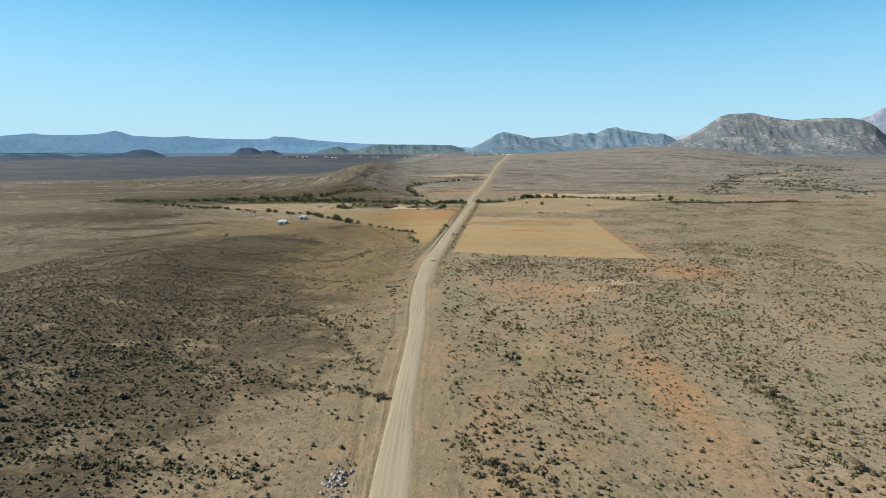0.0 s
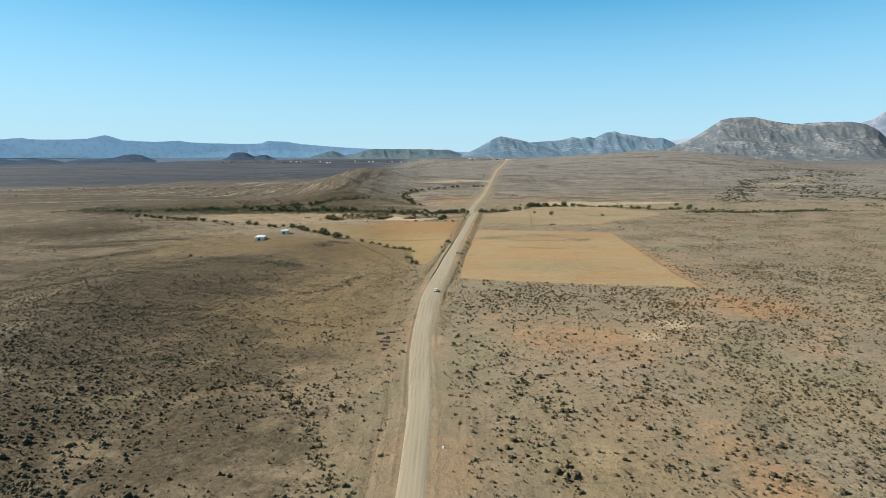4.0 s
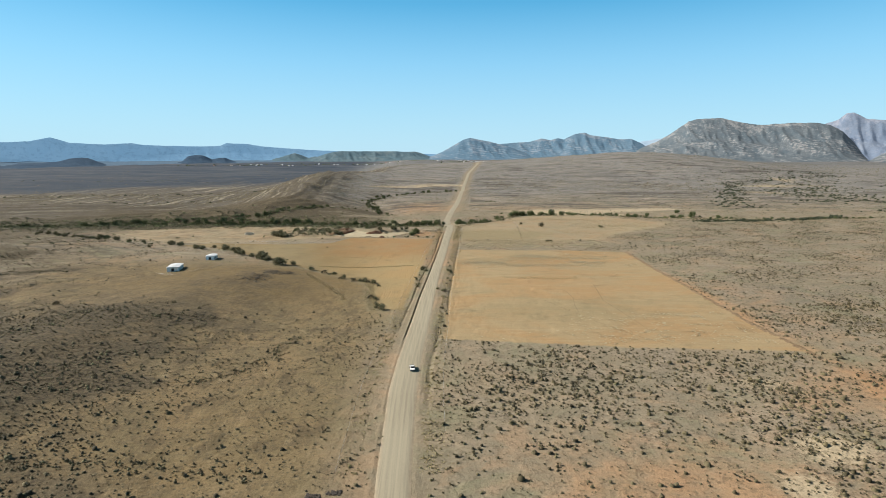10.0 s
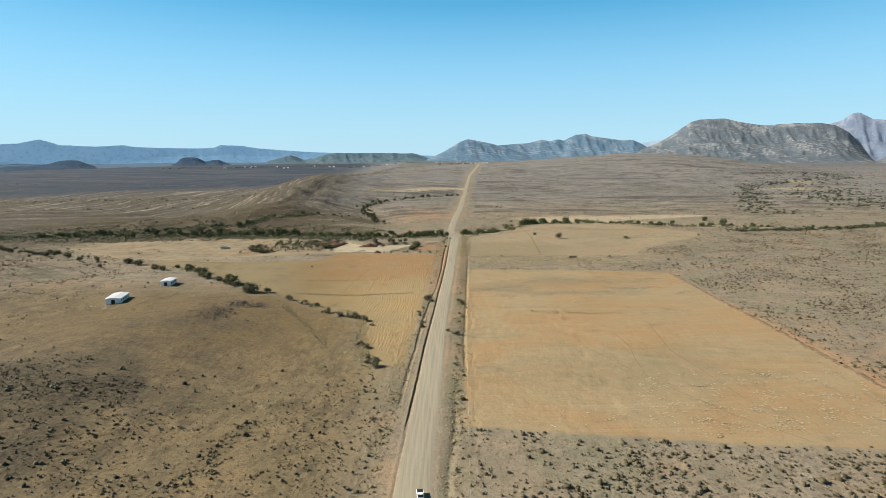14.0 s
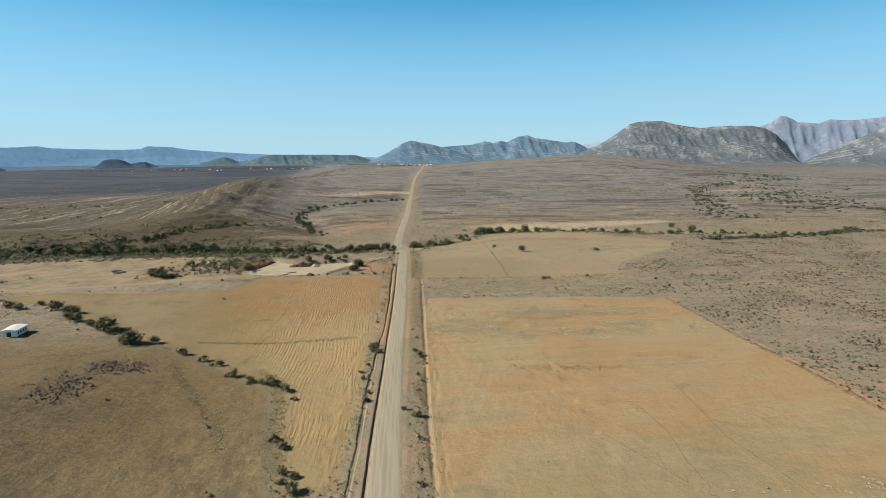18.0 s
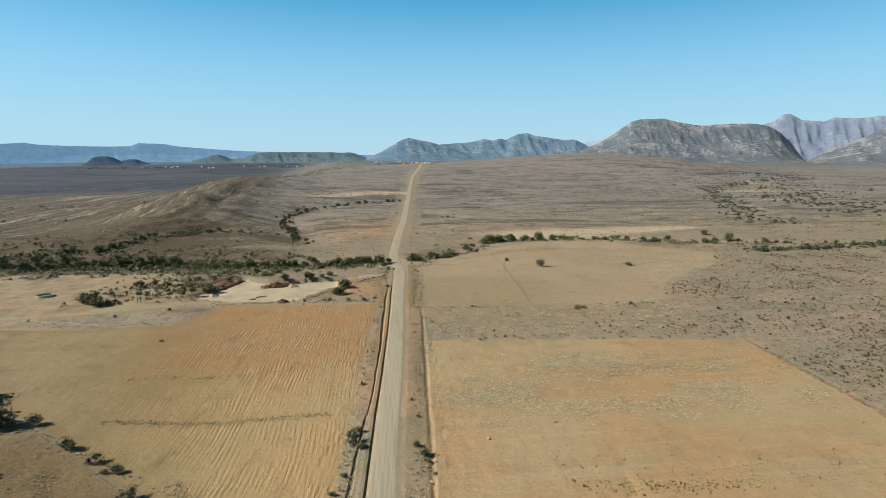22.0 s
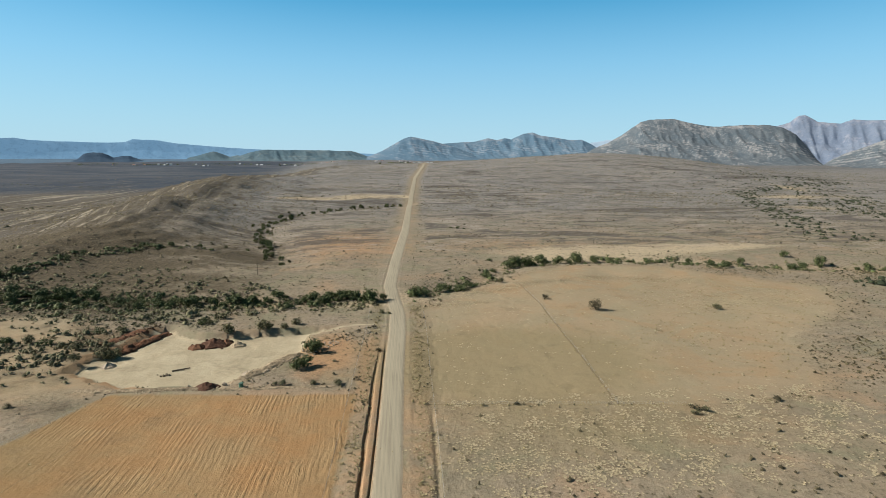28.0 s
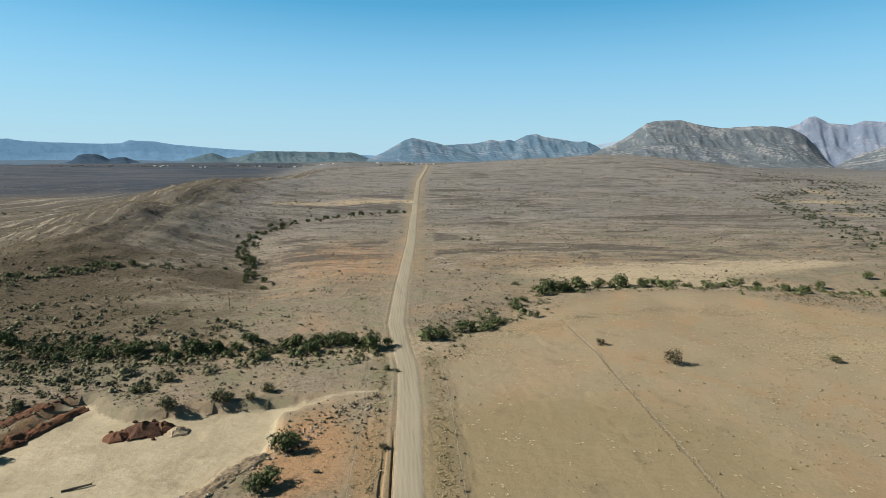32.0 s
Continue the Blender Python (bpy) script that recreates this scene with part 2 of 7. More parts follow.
# ---- materials ----
class Nodes:
    """A short way to write node materials."""

    def __init__(self, name, rough=0.9, spec=0.2):
        self.m = bpy.data.materials.new(name)
        self.m.use_nodes = True
        self.t = self.m.node_tree
        self.out = self.t.nodes["Principled BSDF"]
        self.out.inputs["Roughness"].default_value = rough
        self.out.inputs["Specular IOR Level"].default_value = spec
        self.pos = self.t.nodes.new("ShaderNodeNewGeometry").outputs["Position"]

    def put(self, socket, value):
        if hasattr(value, "is_linked"):
            self.t.links.new(value, socket)
        else:
            socket.default_value = value

    def noise(self, size, detail=4, rough=0.6, stretch=None, at=None, warp=0.0):
        n = self.t.nodes.new("ShaderNodeTexNoise")
        n.inputs["Scale"].default_value, n.inputs["Detail"].default_value, n.inputs["Roughness"].default_value = 1.0 / size, detail, rough
        n.inputs["Distortion"].default_value = warp
        co = at or self.pos
        if stretch:
            mp = self.t.nodes.new("ShaderNodeMapping")
            mp.inputs["Scale"].default_value = stretch
            self.t.links.new(co, mp.inputs["Vector"])
            co = mp.outputs[0]
        self.t.links.new(co, n.inputs["Vector"])
        return n.outputs["Fac"]

    def cells(self, size, feature="F1", out="Distance"):
        n = self.t.nodes.new("ShaderNodeTexVoronoi")
        n.feature = feature
        n.inputs["Scale"].default_value = 1.0 / size
        self.t.links.new(self.pos, n.inputs["Vector"])
        return n.outputs[out]

    def attr(self, name):
        n = self.t.nodes.new("ShaderNodeAttribute")
        n.attribute_name = name
        return n.outputs["Fac"]

    def math(self, op, a, b=0.0, clamp=False):
        n = self.t.nodes.new("ShaderNodeMath")
        n.operation, n.use_clamp = op, clamp
        self.put(n.inputs[0], a), self.put(n.inputs[1], b)
        return n.outputs[0]

    def ramp(self, v, lo, hi, to_lo=0.0, to_hi=1.0):
        n = self.t.nodes.new("ShaderNodeMapRange")
        n.interpolation_type = "SMOOTHSTEP"
        self.put(n.inputs[0], v)
        for k, val in zip((1, 2, 3, 4), (lo, hi, to_lo, to_hi)):
            n.inputs[k].default_value = val
        return n.outputs[0]

    def mix(self, fac, a, b, how="MIX"):
        n = self.t.nodes.new("ShaderNodeMix")
        n.data_type, n.blend_type = "RGBA", how
        self.put(n.inputs[0], fac)
        for s, v in ((n.inputs[6], a), (n.inputs[7], b)):
            self.put(s, v if hasattr(v, "is_linked") else (*v, 1))
        return n.outputs[2]

    def random(self):
        return self.t.nodes.new("ShaderNodeObjectInfo").outputs["Random"]

    def island(self):
        return self.t.nodes.new("ShaderNodeNewGeometry").outputs["Random Per Island"]

    def colour(self, c):
        self.put(self.out.inputs["Base Color"], c if hasattr(c, "is_linked") else (*c, 1))
        return self

    def bump(self, h, strength=0.5, depth=0.1):
        n = self.t.nodes.new("ShaderNodeBump")
        n.inputs["Strength"].default_value, n.inputs["Distance"].default_value = strength, depth
        self.put(n.inputs["Height"], h)
        self.t.links.new(n.outputs[0], self.out.inputs["Normal"])
        return self


def ground_material():
    g = Nodes("karoo_soil", 0.95, 0.1)
    rough_land = g.ramp(g.attr("worked"), 0.0, 1.0, 1.0, 0.55)
    big, mid, small, fine = g.noise(70, 5, 0.6), g.noise(9, 6, 0.65), g.noise(1.6, 5, 0.7), g.noise(0.35, 3, 0.7)
    wob = g.math("MULTIPLY", g.math("SUBTRACT", mid, 0.5), 9.0)
    jag = g.math("ADD", wob, g.math("MULTIPLY", g.math("SUBTRACT", small, 0.5), 5.0))
    soil = g.mix(g.ramp(big, 0.35, 0.65), (0.238, 0.193, 0.133), (0.192, 0.168, 0.121))
    soil = g.mix(g.ramp(mid, 0.42, 0.7, 0, 0.75), soil, (0.288, 0.236, 0.167))
    tone = g.noise(38, 5, 0.65, warp=0.8)
    soil = g.mix(g.ramp(tone, 0.5, 0.62, 0, 0.75), soil, (0.192, 0.183, 0.12))
    soil = g.mix(g.ramp(tone, 0.46, 0.36, 0, 0.6), soil, (0.305, 0.215, 0.138))
    # stony ground under scrub
    stony = g.mix(g.ramp(small, 0.35, 0.65), (0.185, 0.155, 0.116), (0.272, 0.23, 0.17))
    patch = g.math("ADD", g.math("MULTIPLY", g.math("SUBTRACT", mid, 0.5), 1.3), g.math("MULTIPLY", g.math("SUBTRACT", g.noise(24, 6, 0.7), 0.5), 1.4))
    soil = g.mix(g.ramp(g.math("ADD", g.attr("scrub"), patch), 0.2, 0.75, 0, 0.9), soil, stony)
    fine_bed = g.noise(8, 6, 0.7, (0.28, 1.0, 1.0), warp=1.4)
    # grey stony slopes, with the haze of distance put into their tint
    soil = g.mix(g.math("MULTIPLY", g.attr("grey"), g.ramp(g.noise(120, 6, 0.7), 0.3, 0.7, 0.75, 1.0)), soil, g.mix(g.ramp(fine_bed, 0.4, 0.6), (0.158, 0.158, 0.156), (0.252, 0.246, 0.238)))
    red = g.math("ADD", g.attr("red"), g.math("MULTIPLY", g.math("SUBTRACT", mid, 0.5), 1.2))
    soil = g.mix(g.ramp(red, 0.25, 1.05, 0, 0.85), soil, (0.34, 0.205, 0.11))
    pale = g.math("ADD", g.attr("pale"), g.math("MULTIPLY", g.math("SUBTRACT", small, 0.5), 1.1))
    soil = g.mix(g.ramp(pale, 0.35, 0.9), soil, (0.38, 0.315, 0.215))
    # beds of rock that crop out along the far slopes, and the dark plain
    bed = g.noise(34, 7, 0.72, (0.45, 1.0, 1.0), warp=1.3)
    soil = g.mix(g.math("MULTIPLY", g.ramp(bed, 0.52, 0.6, 0, 0.65), g.attr("strata")), soil, (0.078, 0.072, 0.067))
    soil = g.mix(g.math("MULTIPLY", g.ramp(bed, 0.455, 0.385, 0, 0.7), g.attr("strata")), soil, (0.32, 0.282, 0.235))
    soil = g.mix(g.math("MULTIPLY", g.ramp(g.noise(95, 7, 0.7, (0.4, 1.0, 1.0), warp=1.2), 0.52, 0.6, 0, 0.75), g.ramp(g.attr("strata"), 0.7, 1.0)), soil, (0.07, 0.062, 0.055))
    soil = g.mix(g.math("MULTIPLY", g.ramp(fine_bed, 0.52, 0.6, 0, 0.6), g.attr("strata")), soil, (0.08, 0.073, 0.066))
    soil = g.mix(g.math("MULTIPLY", g.ramp(fine_bed, 0.45, 0.36, 0, 0.65), g.attr("strata")), soil, (0.31, 0.275, 0.232))
    line = g.t.nodes.new("ShaderNodeCombineXYZ")
    g.put(line.inputs[0], g.attr("lie"))
    part_of = g.t.nodes.new("ShaderNodeSeparateXYZ")
    g.t.links.new(g.pos, part_of.inputs[0])
    g.put(line.inputs[1], g.math("MULTIPLY", part_of.outputs["Y"], 0.018))
    wide_bed, thin_bed = g.noise(38, 6, 0.68, at=line.outputs[0], warp=0.3), g.noise(10, 6, 0.7, at=line.outputs[0], warp=0.3)
    for v, lo, hi, most, tint in ((wide_bed, 0.34, 0.5, 0.88, (0.10, 0.089, 0.073)), (wide_bed, 0.43, 0.36, 0.75, (0.27, 0.238, 0.182)), (thin_bed, 0.49, 0.58, 0.75, (0.072, 0.064, 0.053)), (thin_bed, 0.46, 0.39, 0.9, (0.36, 0.318, 0.245))):
        soil = g.mix(g.math("MULTIPLY", g.ramp(v, lo, hi, 0, most), g.attr("beds")), soil, tint)
    # worked fields
    east = g.mix(g.ramp(g.noise(42, 6, 0.62, (0.6, 1.0, 1.0), warp=1.0), 0.38, 0.6), (0.302, 0.20, 0.102), (0.288, 0.222, 0.128))
    east = g.mix(g.ramp(g.noise(24, 6, 0.65, (0.5, 1.0, 1.0), warp=0.9), 0.52, 0.68, 0, 0.65), east, (0.225, 0.185, 0.108))
    east = g.mix(g.ramp(g.noise(5, 6, 0.75, (0.3, 1.0, 1.0)), 0.5, 0.72, 0, 0.6), east, (0.335, 0.25, 0.147))
    east = g.mix(g.ramp(g.noise(1.3, 3, 0.6, (0.04, 1.0, 1.0)), 0.5, 0.7, 0, 0.3), east, (0.24, 0.17, 0.095))
    east = g.mix(g.ramp(g.noise(3.2, 5, 0.6, (0.035, 1.0, 1.0), warp=0.3), 0.55, 0.68, 0, 0.2), east, (0.36, 0.288, 0.178))
    soil = g.mix(g.ramp(g.math("ADD", g.attr("field_east"), g.math("MULTIPLY", jag, 0.6)), -1.0, 1.5), soil, east)
    turn = g.t.nodes.new("ShaderNodeMapping")
    turn.inputs["Rotation"].default_value = (0, 0, radians(2))
    g.t.links.new(g.pos, turn.inputs["Vector"])
    across = g.t.nodes.new("ShaderNodeSeparateXYZ")
    g.t.links.new(turn.outputs[0], across.inputs[0])
    drawn = g.math("ADD", across.outputs["X"], g.math("MULTIPLY", g.noise(30, 2, 0.5), 5.0))
    comb = g.math("SINE", g.math("MULTIPLY", drawn, 4.6))
    furrow = g.ramp(g.math("ADD", g.noise(1.15, 3, 0.55, (1.0, 0.07, 1.0), at=turn.outputs[0], warp=0.12), g.math("MULTIPLY", comb, 0.085)), 0.4, 0.62)
    north = g.mix(g.ramp(g.noise(30, 5, 0.6), 0.38, 0.64), (0.288, 0.222, 0.14), (0.265, 0.22, 0.142))
    north = g.mix(g.ramp(g.noise(34, 5, 0.65, warp=0.8), 0.5, 0.64, 0, 0.7), north, (0.292, 0.2, 0.112))
    soil = g.mix(g.ramp(g.math("ADD", g.attr("field_north"), g.math("MULTIPLY", jag, 1.6)), -24.0, 14.0, 0, 0.85), soil, north)
    west = g.mix(g.ramp(g.noise(30, 5, 0.6), 0.36, 0.64), (0.288, 0.203, 0.10), (0.268, 0.205, 0.108))
    west = g.mix(g.attr("ochre"), west, g.mix(g.ramp(g.noise(26, 5, 0.65), 0.36, 0.64), (0.262, 0.148, 0.066), (0.245, 0.165, 0.085)))
    west = g.mix(g.math("MULTIPLY", g.attr("dun"), g.ramp(g.noise(22, 5, 0.65), 0.3, 0.65, 1.0, 0.6)), west, (0.16, 0.117, 0.055))
    patchy = g.ramp(g.noise(16, 5, 0.65), 0.42, 0.62, 0.15, 1.0)
    ridge = g.math("MULTIPLY", g.math("MULTIPLY", furrow, patchy), g.ramp(g.attr("dun"), 0.1, 0.8, 1.0, 0.35))
    west = g.mix(g.ramp(ridge, 0.2, 0.95, 0, 0.22), west, (0.335, 0.235, 0.12))
    west = g.mix(g.ramp(g.noise(9, 6, 0.72), 0.56, 0.76, 0, 0.4), west, (0.22, 0.158, 0.085))
    in_west = g.ramp(g.math("ADD", g.attr("field_west"), g.math("MULTIPLY", jag, 0.5)), -1.0, 1.5)
    soil = g.mix(in_west, soil, west)
    quarry = g.mix(g.ramp(g.noise(12, 5, 0.6), 0.35, 0.65), (0.385, 0.335, 0.235), (0.325, 0.28, 0.192))
    quarry = g.mix(g.ramp(g.noise(6, 6, 0.7, warp=1.5), 0.52, 0.66, 0, 0.6), quarry, (0.28, 0.228, 0.15))
    soil = g.mix(g.ramp(g.math("ADD", g.attr("quarry"), g.math("MULTIPLY", jag, 0.35)), 0.9, 2.4), soil, quarry)
    olive = g.math("ADD", g.attr("olive"), g.math("MULTIPLY", g.math("SUBTRACT", mid, 0.5), 0.8))
    soil = g.mix(g.ramp(olive, 0.2, 1.0, 0, 0.8), soil, (0.215, 0.176, 0.102))
    warm_soil = g.mix(g.ramp(g.noise(30, 6, 0.7, warp=0.8), 0.36, 0.62), (0.194, 0.142, 0.075), (0.155, 0.123, 0.067))
    warm_soil = g.mix(g.ramp(g.noise(9, 7, 0.75, (1.0, 0.45, 1.0)), 0.5, 0.62, 0, 0.75), warm_soil, (0.082, 0.064, 0.038))
    warm_soil = g.mix(g.ramp(g.noise(6, 7, 0.75, (1.0, 0.3, 1.0), warp=0.6), 0.56, 0.68, 0, 0.6), warm_soil, (0.30, 0.235, 0.14))
    warm_soil = g.mix(g.ramp(g.noise(2.6, 5, 0.7, (1.0, 0.22, 1.0), warp=0.8), 0.5, 0.64, 0, 0.45), warm_soil, g.mix(1.0, warm_soil, (0.6, 0.58, 0.55), "MULTIPLY"))
    soil = g.mix(g.math("MULTIPLY", g.attr("warm"), 0.9), soil, warm_soil)
    soil = g.mix(g.math("MULTIPLY", g.attr("brown"), g.ramp(g.noise(18, 5, 0.65), 0.3, 0.65, 1.0, 0.7)), soil, g.mix(g.ramp(small, 0.35, 0.65), (0.148, 0.106, 0.05), (0.17, 0.125, 0.063)))
    # scrub-dark ground, with shade of the left side put into its colour
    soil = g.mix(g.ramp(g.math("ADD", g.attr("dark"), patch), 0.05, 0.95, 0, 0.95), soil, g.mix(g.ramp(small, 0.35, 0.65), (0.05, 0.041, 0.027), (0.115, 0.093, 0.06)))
    track = g.math("ABSOLUTE", g.math("ADD", g.attr("path"), g.math("MULTIPLY", g.math("SUBTRACT", small, 0.5), 0.9)))
    soil = g.mix(g.ramp(track, 0.12, 0.5, 0.6, 0.0), soil, (0.13, 0.10, 0.06))
    # grain, pebbles and trampled speckle
    soil = g.mix(g.math("MULTIPLY", g.ramp(fine, 0.36, 0.66, 0, 0.32), rough_land), soil, g.mix(1.0, soil, (0.58, 0.55, 0.52), "MULTIPLY"))
    soil = g.mix(g.math("MULTIPLY", g.ramp(g.noise(0.8, 4, 0.75), 0.56, 0.72, 0, 0.4), rough_land), soil, g.mix(1.0, soil, (1.35, 1.32, 1.27), "MULTIPLY"))
    soil = g.mix(g.math("MULTIPLY", g.ramp(g.noise(1.25, 6, 0.8), 0.47, 0.62, 0, 0.4), rough_land), soil, g.mix(1.0, soil, (0.66, 0.63, 0.6), "MULTIPLY"))
    tuft = g.math("MULTIPLY", g.ramp(g.cells(1.7), 0.16, 0.26, 1.0, 0.0), g.ramp(g.attr("tufts"), 0.15, 0.9))
    soil = g.mix(g.math("MULTIPLY", tuft, 0.8), soil, (0.085, 0.075, 0.048))
    mat = g.math("MULTIPLY", g.ramp(g.noise(2.8, 5, 0.75), 0.54, 0.61), g.ramp(g.attr("tufts"), 0.15, 0.8))
    soil = g.mix(g.math("MULTIPLY", mat, 0.5), soil, (0.070, 0.058, 0.038))
    glint = g.math("MULTIPLY", g.ramp(g.noise(1.7, 4, 0.75), 0.43, 0.36), g.ramp(g.attr("tufts"), 0.15, 0.6))
    soil = g.mix(g.math("MULTIPLY", glint, 0.28), soil, g.mix(1.0, soil, (1.5, 1.46, 1.4), "MULTIPLY"))
    # the dark far plain: haze put into the soil colour as slate blue
    soil = g.mix(g.math("MULTIPLY", g.ramp(g.attr("haze_slate"), 0.0, 1.0), g.ramp(g.noise(120, 7, 0.72, (0.25, 1.0, 1.0), warp=1.0), 0.35, 0.65, 1.0, 0.7)), soil, (0.030, 0.041, 0.06))
    g.colour(soil)
    h = g.math("ADD", g.math("ADD", g.math("MULTIPLY", small, 0.34), g.math("MULTIPLY", mid, 1.4)), g.math("MULTIPLY", fine, 0.12))
    h = g.math("MULTIPLY", h, rough_land)
    h = g.math("ADD", h, g.math("MULTIPLY", g.math("MULTIPLY", ridge, in_west), 0.16))
    g.bump(h, 0.9, 0.8)
    return g.m


def road_material():
    g = Nodes("graded_gravel", 0.9, 0.15)
    u = g.attr("across")
    grit, mid = g.noise(0.3, 4, 0.7), g.noise(5, 5, 0.6, (1.0, 0.12, 1.0))
    streak = g.noise(0.55, 4, 0.6, (1.0, 0.012, 1.0))
    c = g.mix(g.ramp(mid, 0.35, 0.65), (0.262, 0.234, 0.172), (0.225, 0.198, 0.144))
    c = g.mix(g.ramp(streak, 0.42, 0.62, 0, 0.55), c, (0.32, 0.284, 0.206))
    for track in (-2.7, -1.1, 0.9, 2.5):
        d = g.math("ABSOLUTE", g.math("SUBTRACT", g.math("ADD", u, g.math("MULTIPLY", g.math("SUBTRACT", mid, 0.5), 0.9)), track))
        c = g.mix(g.ramp(d, 0.12, 0.55, 0.45, 0.0), c, (0.32, 0.284, 0.206))
    c = g.mix(g.ramp(g.math("ABSOLUTE", u), 3.9, 5.2), c, g.mix(g.ramp(g.noise(3), 0.4, 0.6), (0.245, 0.198, 0.138), (0.30, 0.25, 0.178)))
    c = g.mix(g.ramp(grit, 0.35, 0.7, 0, 0.3), c, g.mix(1.0, c, (0.75, 0.74, 0.72), "MULTIPLY"))
    g.colour(c).bump(g.math("ADD", streak, grit), 0.35, 0.06)
    return g.m


def plain(name, colour, rough=0.8, spec=0.25, size=0.6, vary=0.25, metal=0.0, relief=0.2):
    g = Nodes(name, rough, spec)
    a, b = tuple(v * (1 - vary) for v in colour), tuple(min(1, v * (1 + vary)) for v in colour)
    c = g.mix(g.ramp(g.noise(size, 5, 0.65), 0.3, 0.7), a, b)
    c = g.mix(g.ramp(g.noise(size * 7, 4, 0.6), 0.45, 0.75, 0, 0.45), c, tuple(v * 0.72 for v in colour))
    g.colour(c).bump(g.noise(size * 0.35, 4, 0.7), relief, size * 0.15)
    g.out.inputs["Metallic"].default_value = metal
    return g.m


def foliage(name, dark, light, dry=(0.2, 0.16, 0.09), dry_part=0.15):
    g = Nodes(name, 0.75, 0.2)
    r = g.island()
    c = g.mix(r, dark, light)
    c = g.mix(g.ramp(g.noise(2.2, 3, 0.6), 0.72 - dry_part, 0.85 - dry_part * 0.5, 0, 0.8), c, dry)
    g.colour(c)
    return g.m


def mountain_material(name, low, high, rock, size, glow=0.0, relief=0.5):
    """Scrubbed slopes with pale ledges of rock, the haze of distance put into their colour and glow."""
    g = Nodes(name, 0.95, 0.05)
    c = g.mix(g.ramp(g.noise(size * 2.2, 6, 0.7), 0.38, 0.62), low, high)
    bare = g.math("ADD", g.attr("rock"), g.math("MULTIPLY", g.math("SUBTRACT", g.noise(size * 0.55, 6, 0.72), 0.5), 2.2))
    c = g.mix(g.ramp(bare, 0.25, 0.8, 0, 0.85), c, rock)
    gully = g.noise(size * 0.7, 5, 0.65, warp=0.6)
    c = g.mix(g.ramp(gully, 0.52, 0.66, 0, 0.35), c, tuple(v * 0.7 for v in low))
    c = g.mix(g.ramp(g.noise(size * 0.16, 4, 0.75), 0.5, 0.64, 0, 0.4), c, tuple(v * 0.66 for v in low))
    c = g.mix(g.ramp(g.noise(size * 0.22, 4, 0.75), 0.56, 0.7, 0, 0.4), c, rock)
    g.colour(c).bump(g.noise(size * 0.4, 6, 0.7), relief, size * 0.07)
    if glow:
        # haze as emission: far slopes glow with the light of the air before them
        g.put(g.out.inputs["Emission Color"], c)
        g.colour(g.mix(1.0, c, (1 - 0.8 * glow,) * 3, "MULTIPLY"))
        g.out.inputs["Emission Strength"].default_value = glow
    return g.m


SOIL, ROAD = ground_material(), road_material()
SCRUB_GREY = foliage("grey_scrub_leaf", (0.034, 0.029, 0.016), (0.145, 0.12, 0.066), (0.13, 0.10, 0.055), 0.1)
SCRUB_GREEN = foliage("green_bush_leaf", (0.045, 0.045, 0.021), (0.185, 0.172, 0.092), (0.13, 0.11, 0.06), 0.1)
THORN_GREEN = foliage("thorn_tree_leaf", (0.036, 0.049, 0.018), (0.108, 0.125, 0.05), (0.11, 0.10, 0.05), 0.05)
STUBBLE = foliage("field_stubble", (0.28, 0.232, 0.145), (0.38, 0.325, 0.21), (0.34, 0.28, 0.175), 0.2)
VERGE_GRASS = foliage("verge_grass_blade", (0.20, 0.165, 0.088), (0.31, 0.262, 0.146), (0.36, 0.30, 0.18), 0.2)
FAR_THICKET = foliage("far_thicket_leaf", (0.020, 0.028, 0.014), (0.05, 0.058, 0.03), (0.07, 0.065, 0.04), 0.1)
FURROW_WEED = foliage("furrow_weed_leaf", (0.15, 0.122, 0.055), (0.29, 0.24, 0.125), (0.25, 0.2, 0.11), 0.2)
BARK = plain("thorn_bark", (0.10, 0.08, 0.06), 0.9, 0.1, 0.15)
STONE = plain("field_stone", (0.30, 0.25, 0.19), 0.9, 0.15, 0.4)
PALE_STONE = plain("pale_calcrete", (0.29, 0.235, 0.16), 0.9, 0.15, 0.4)
WHITEWASH = plain("whitewash", (0.78, 0.77, 0.74), 0.8, 0.2, 0.8, 0.06)
ROOF_SHEET = plain("painted_roof_sheet", (0.56, 0.57, 0.58), 0.5, 0.4, 1.2, 0.08)
OPENING = plain("dark_opening", (0.02, 0.02, 0.022), 0.6, 0.3, 0.5)
POLE_WOOD = plain("weathered_pole", (0.16, 0.12, 0.085), 0.85, 0.15, 0.3)
WIRE = plain("galvanised_wire", (0.35, 0.35, 0.35), 0.5, 0.5, 0.5, 0.1, 0.6)
CONCRETE = plain("reservoir_concrete", (0.36, 0.33, 0.28), 0.85, 0.2, 0.7)
RED_BANK = plain("red_cut_bank", (0.085, 0.046, 0.031), 0.95, 0.1, 1.4, 0.3, relief=0.8)


# ---- builders ----
def mesh_from(name, verts, faces, mats, smooth=False):
    me = bpy.data.meshes.new(name)
    me.from_pydata(verts, [], faces)
    for m in mats if isinstance(mats, (list, tuple)) else [mats]:
        me.materials.append(m)
    if smooth:
        me.shade_smooth()
    me.update()
    return me


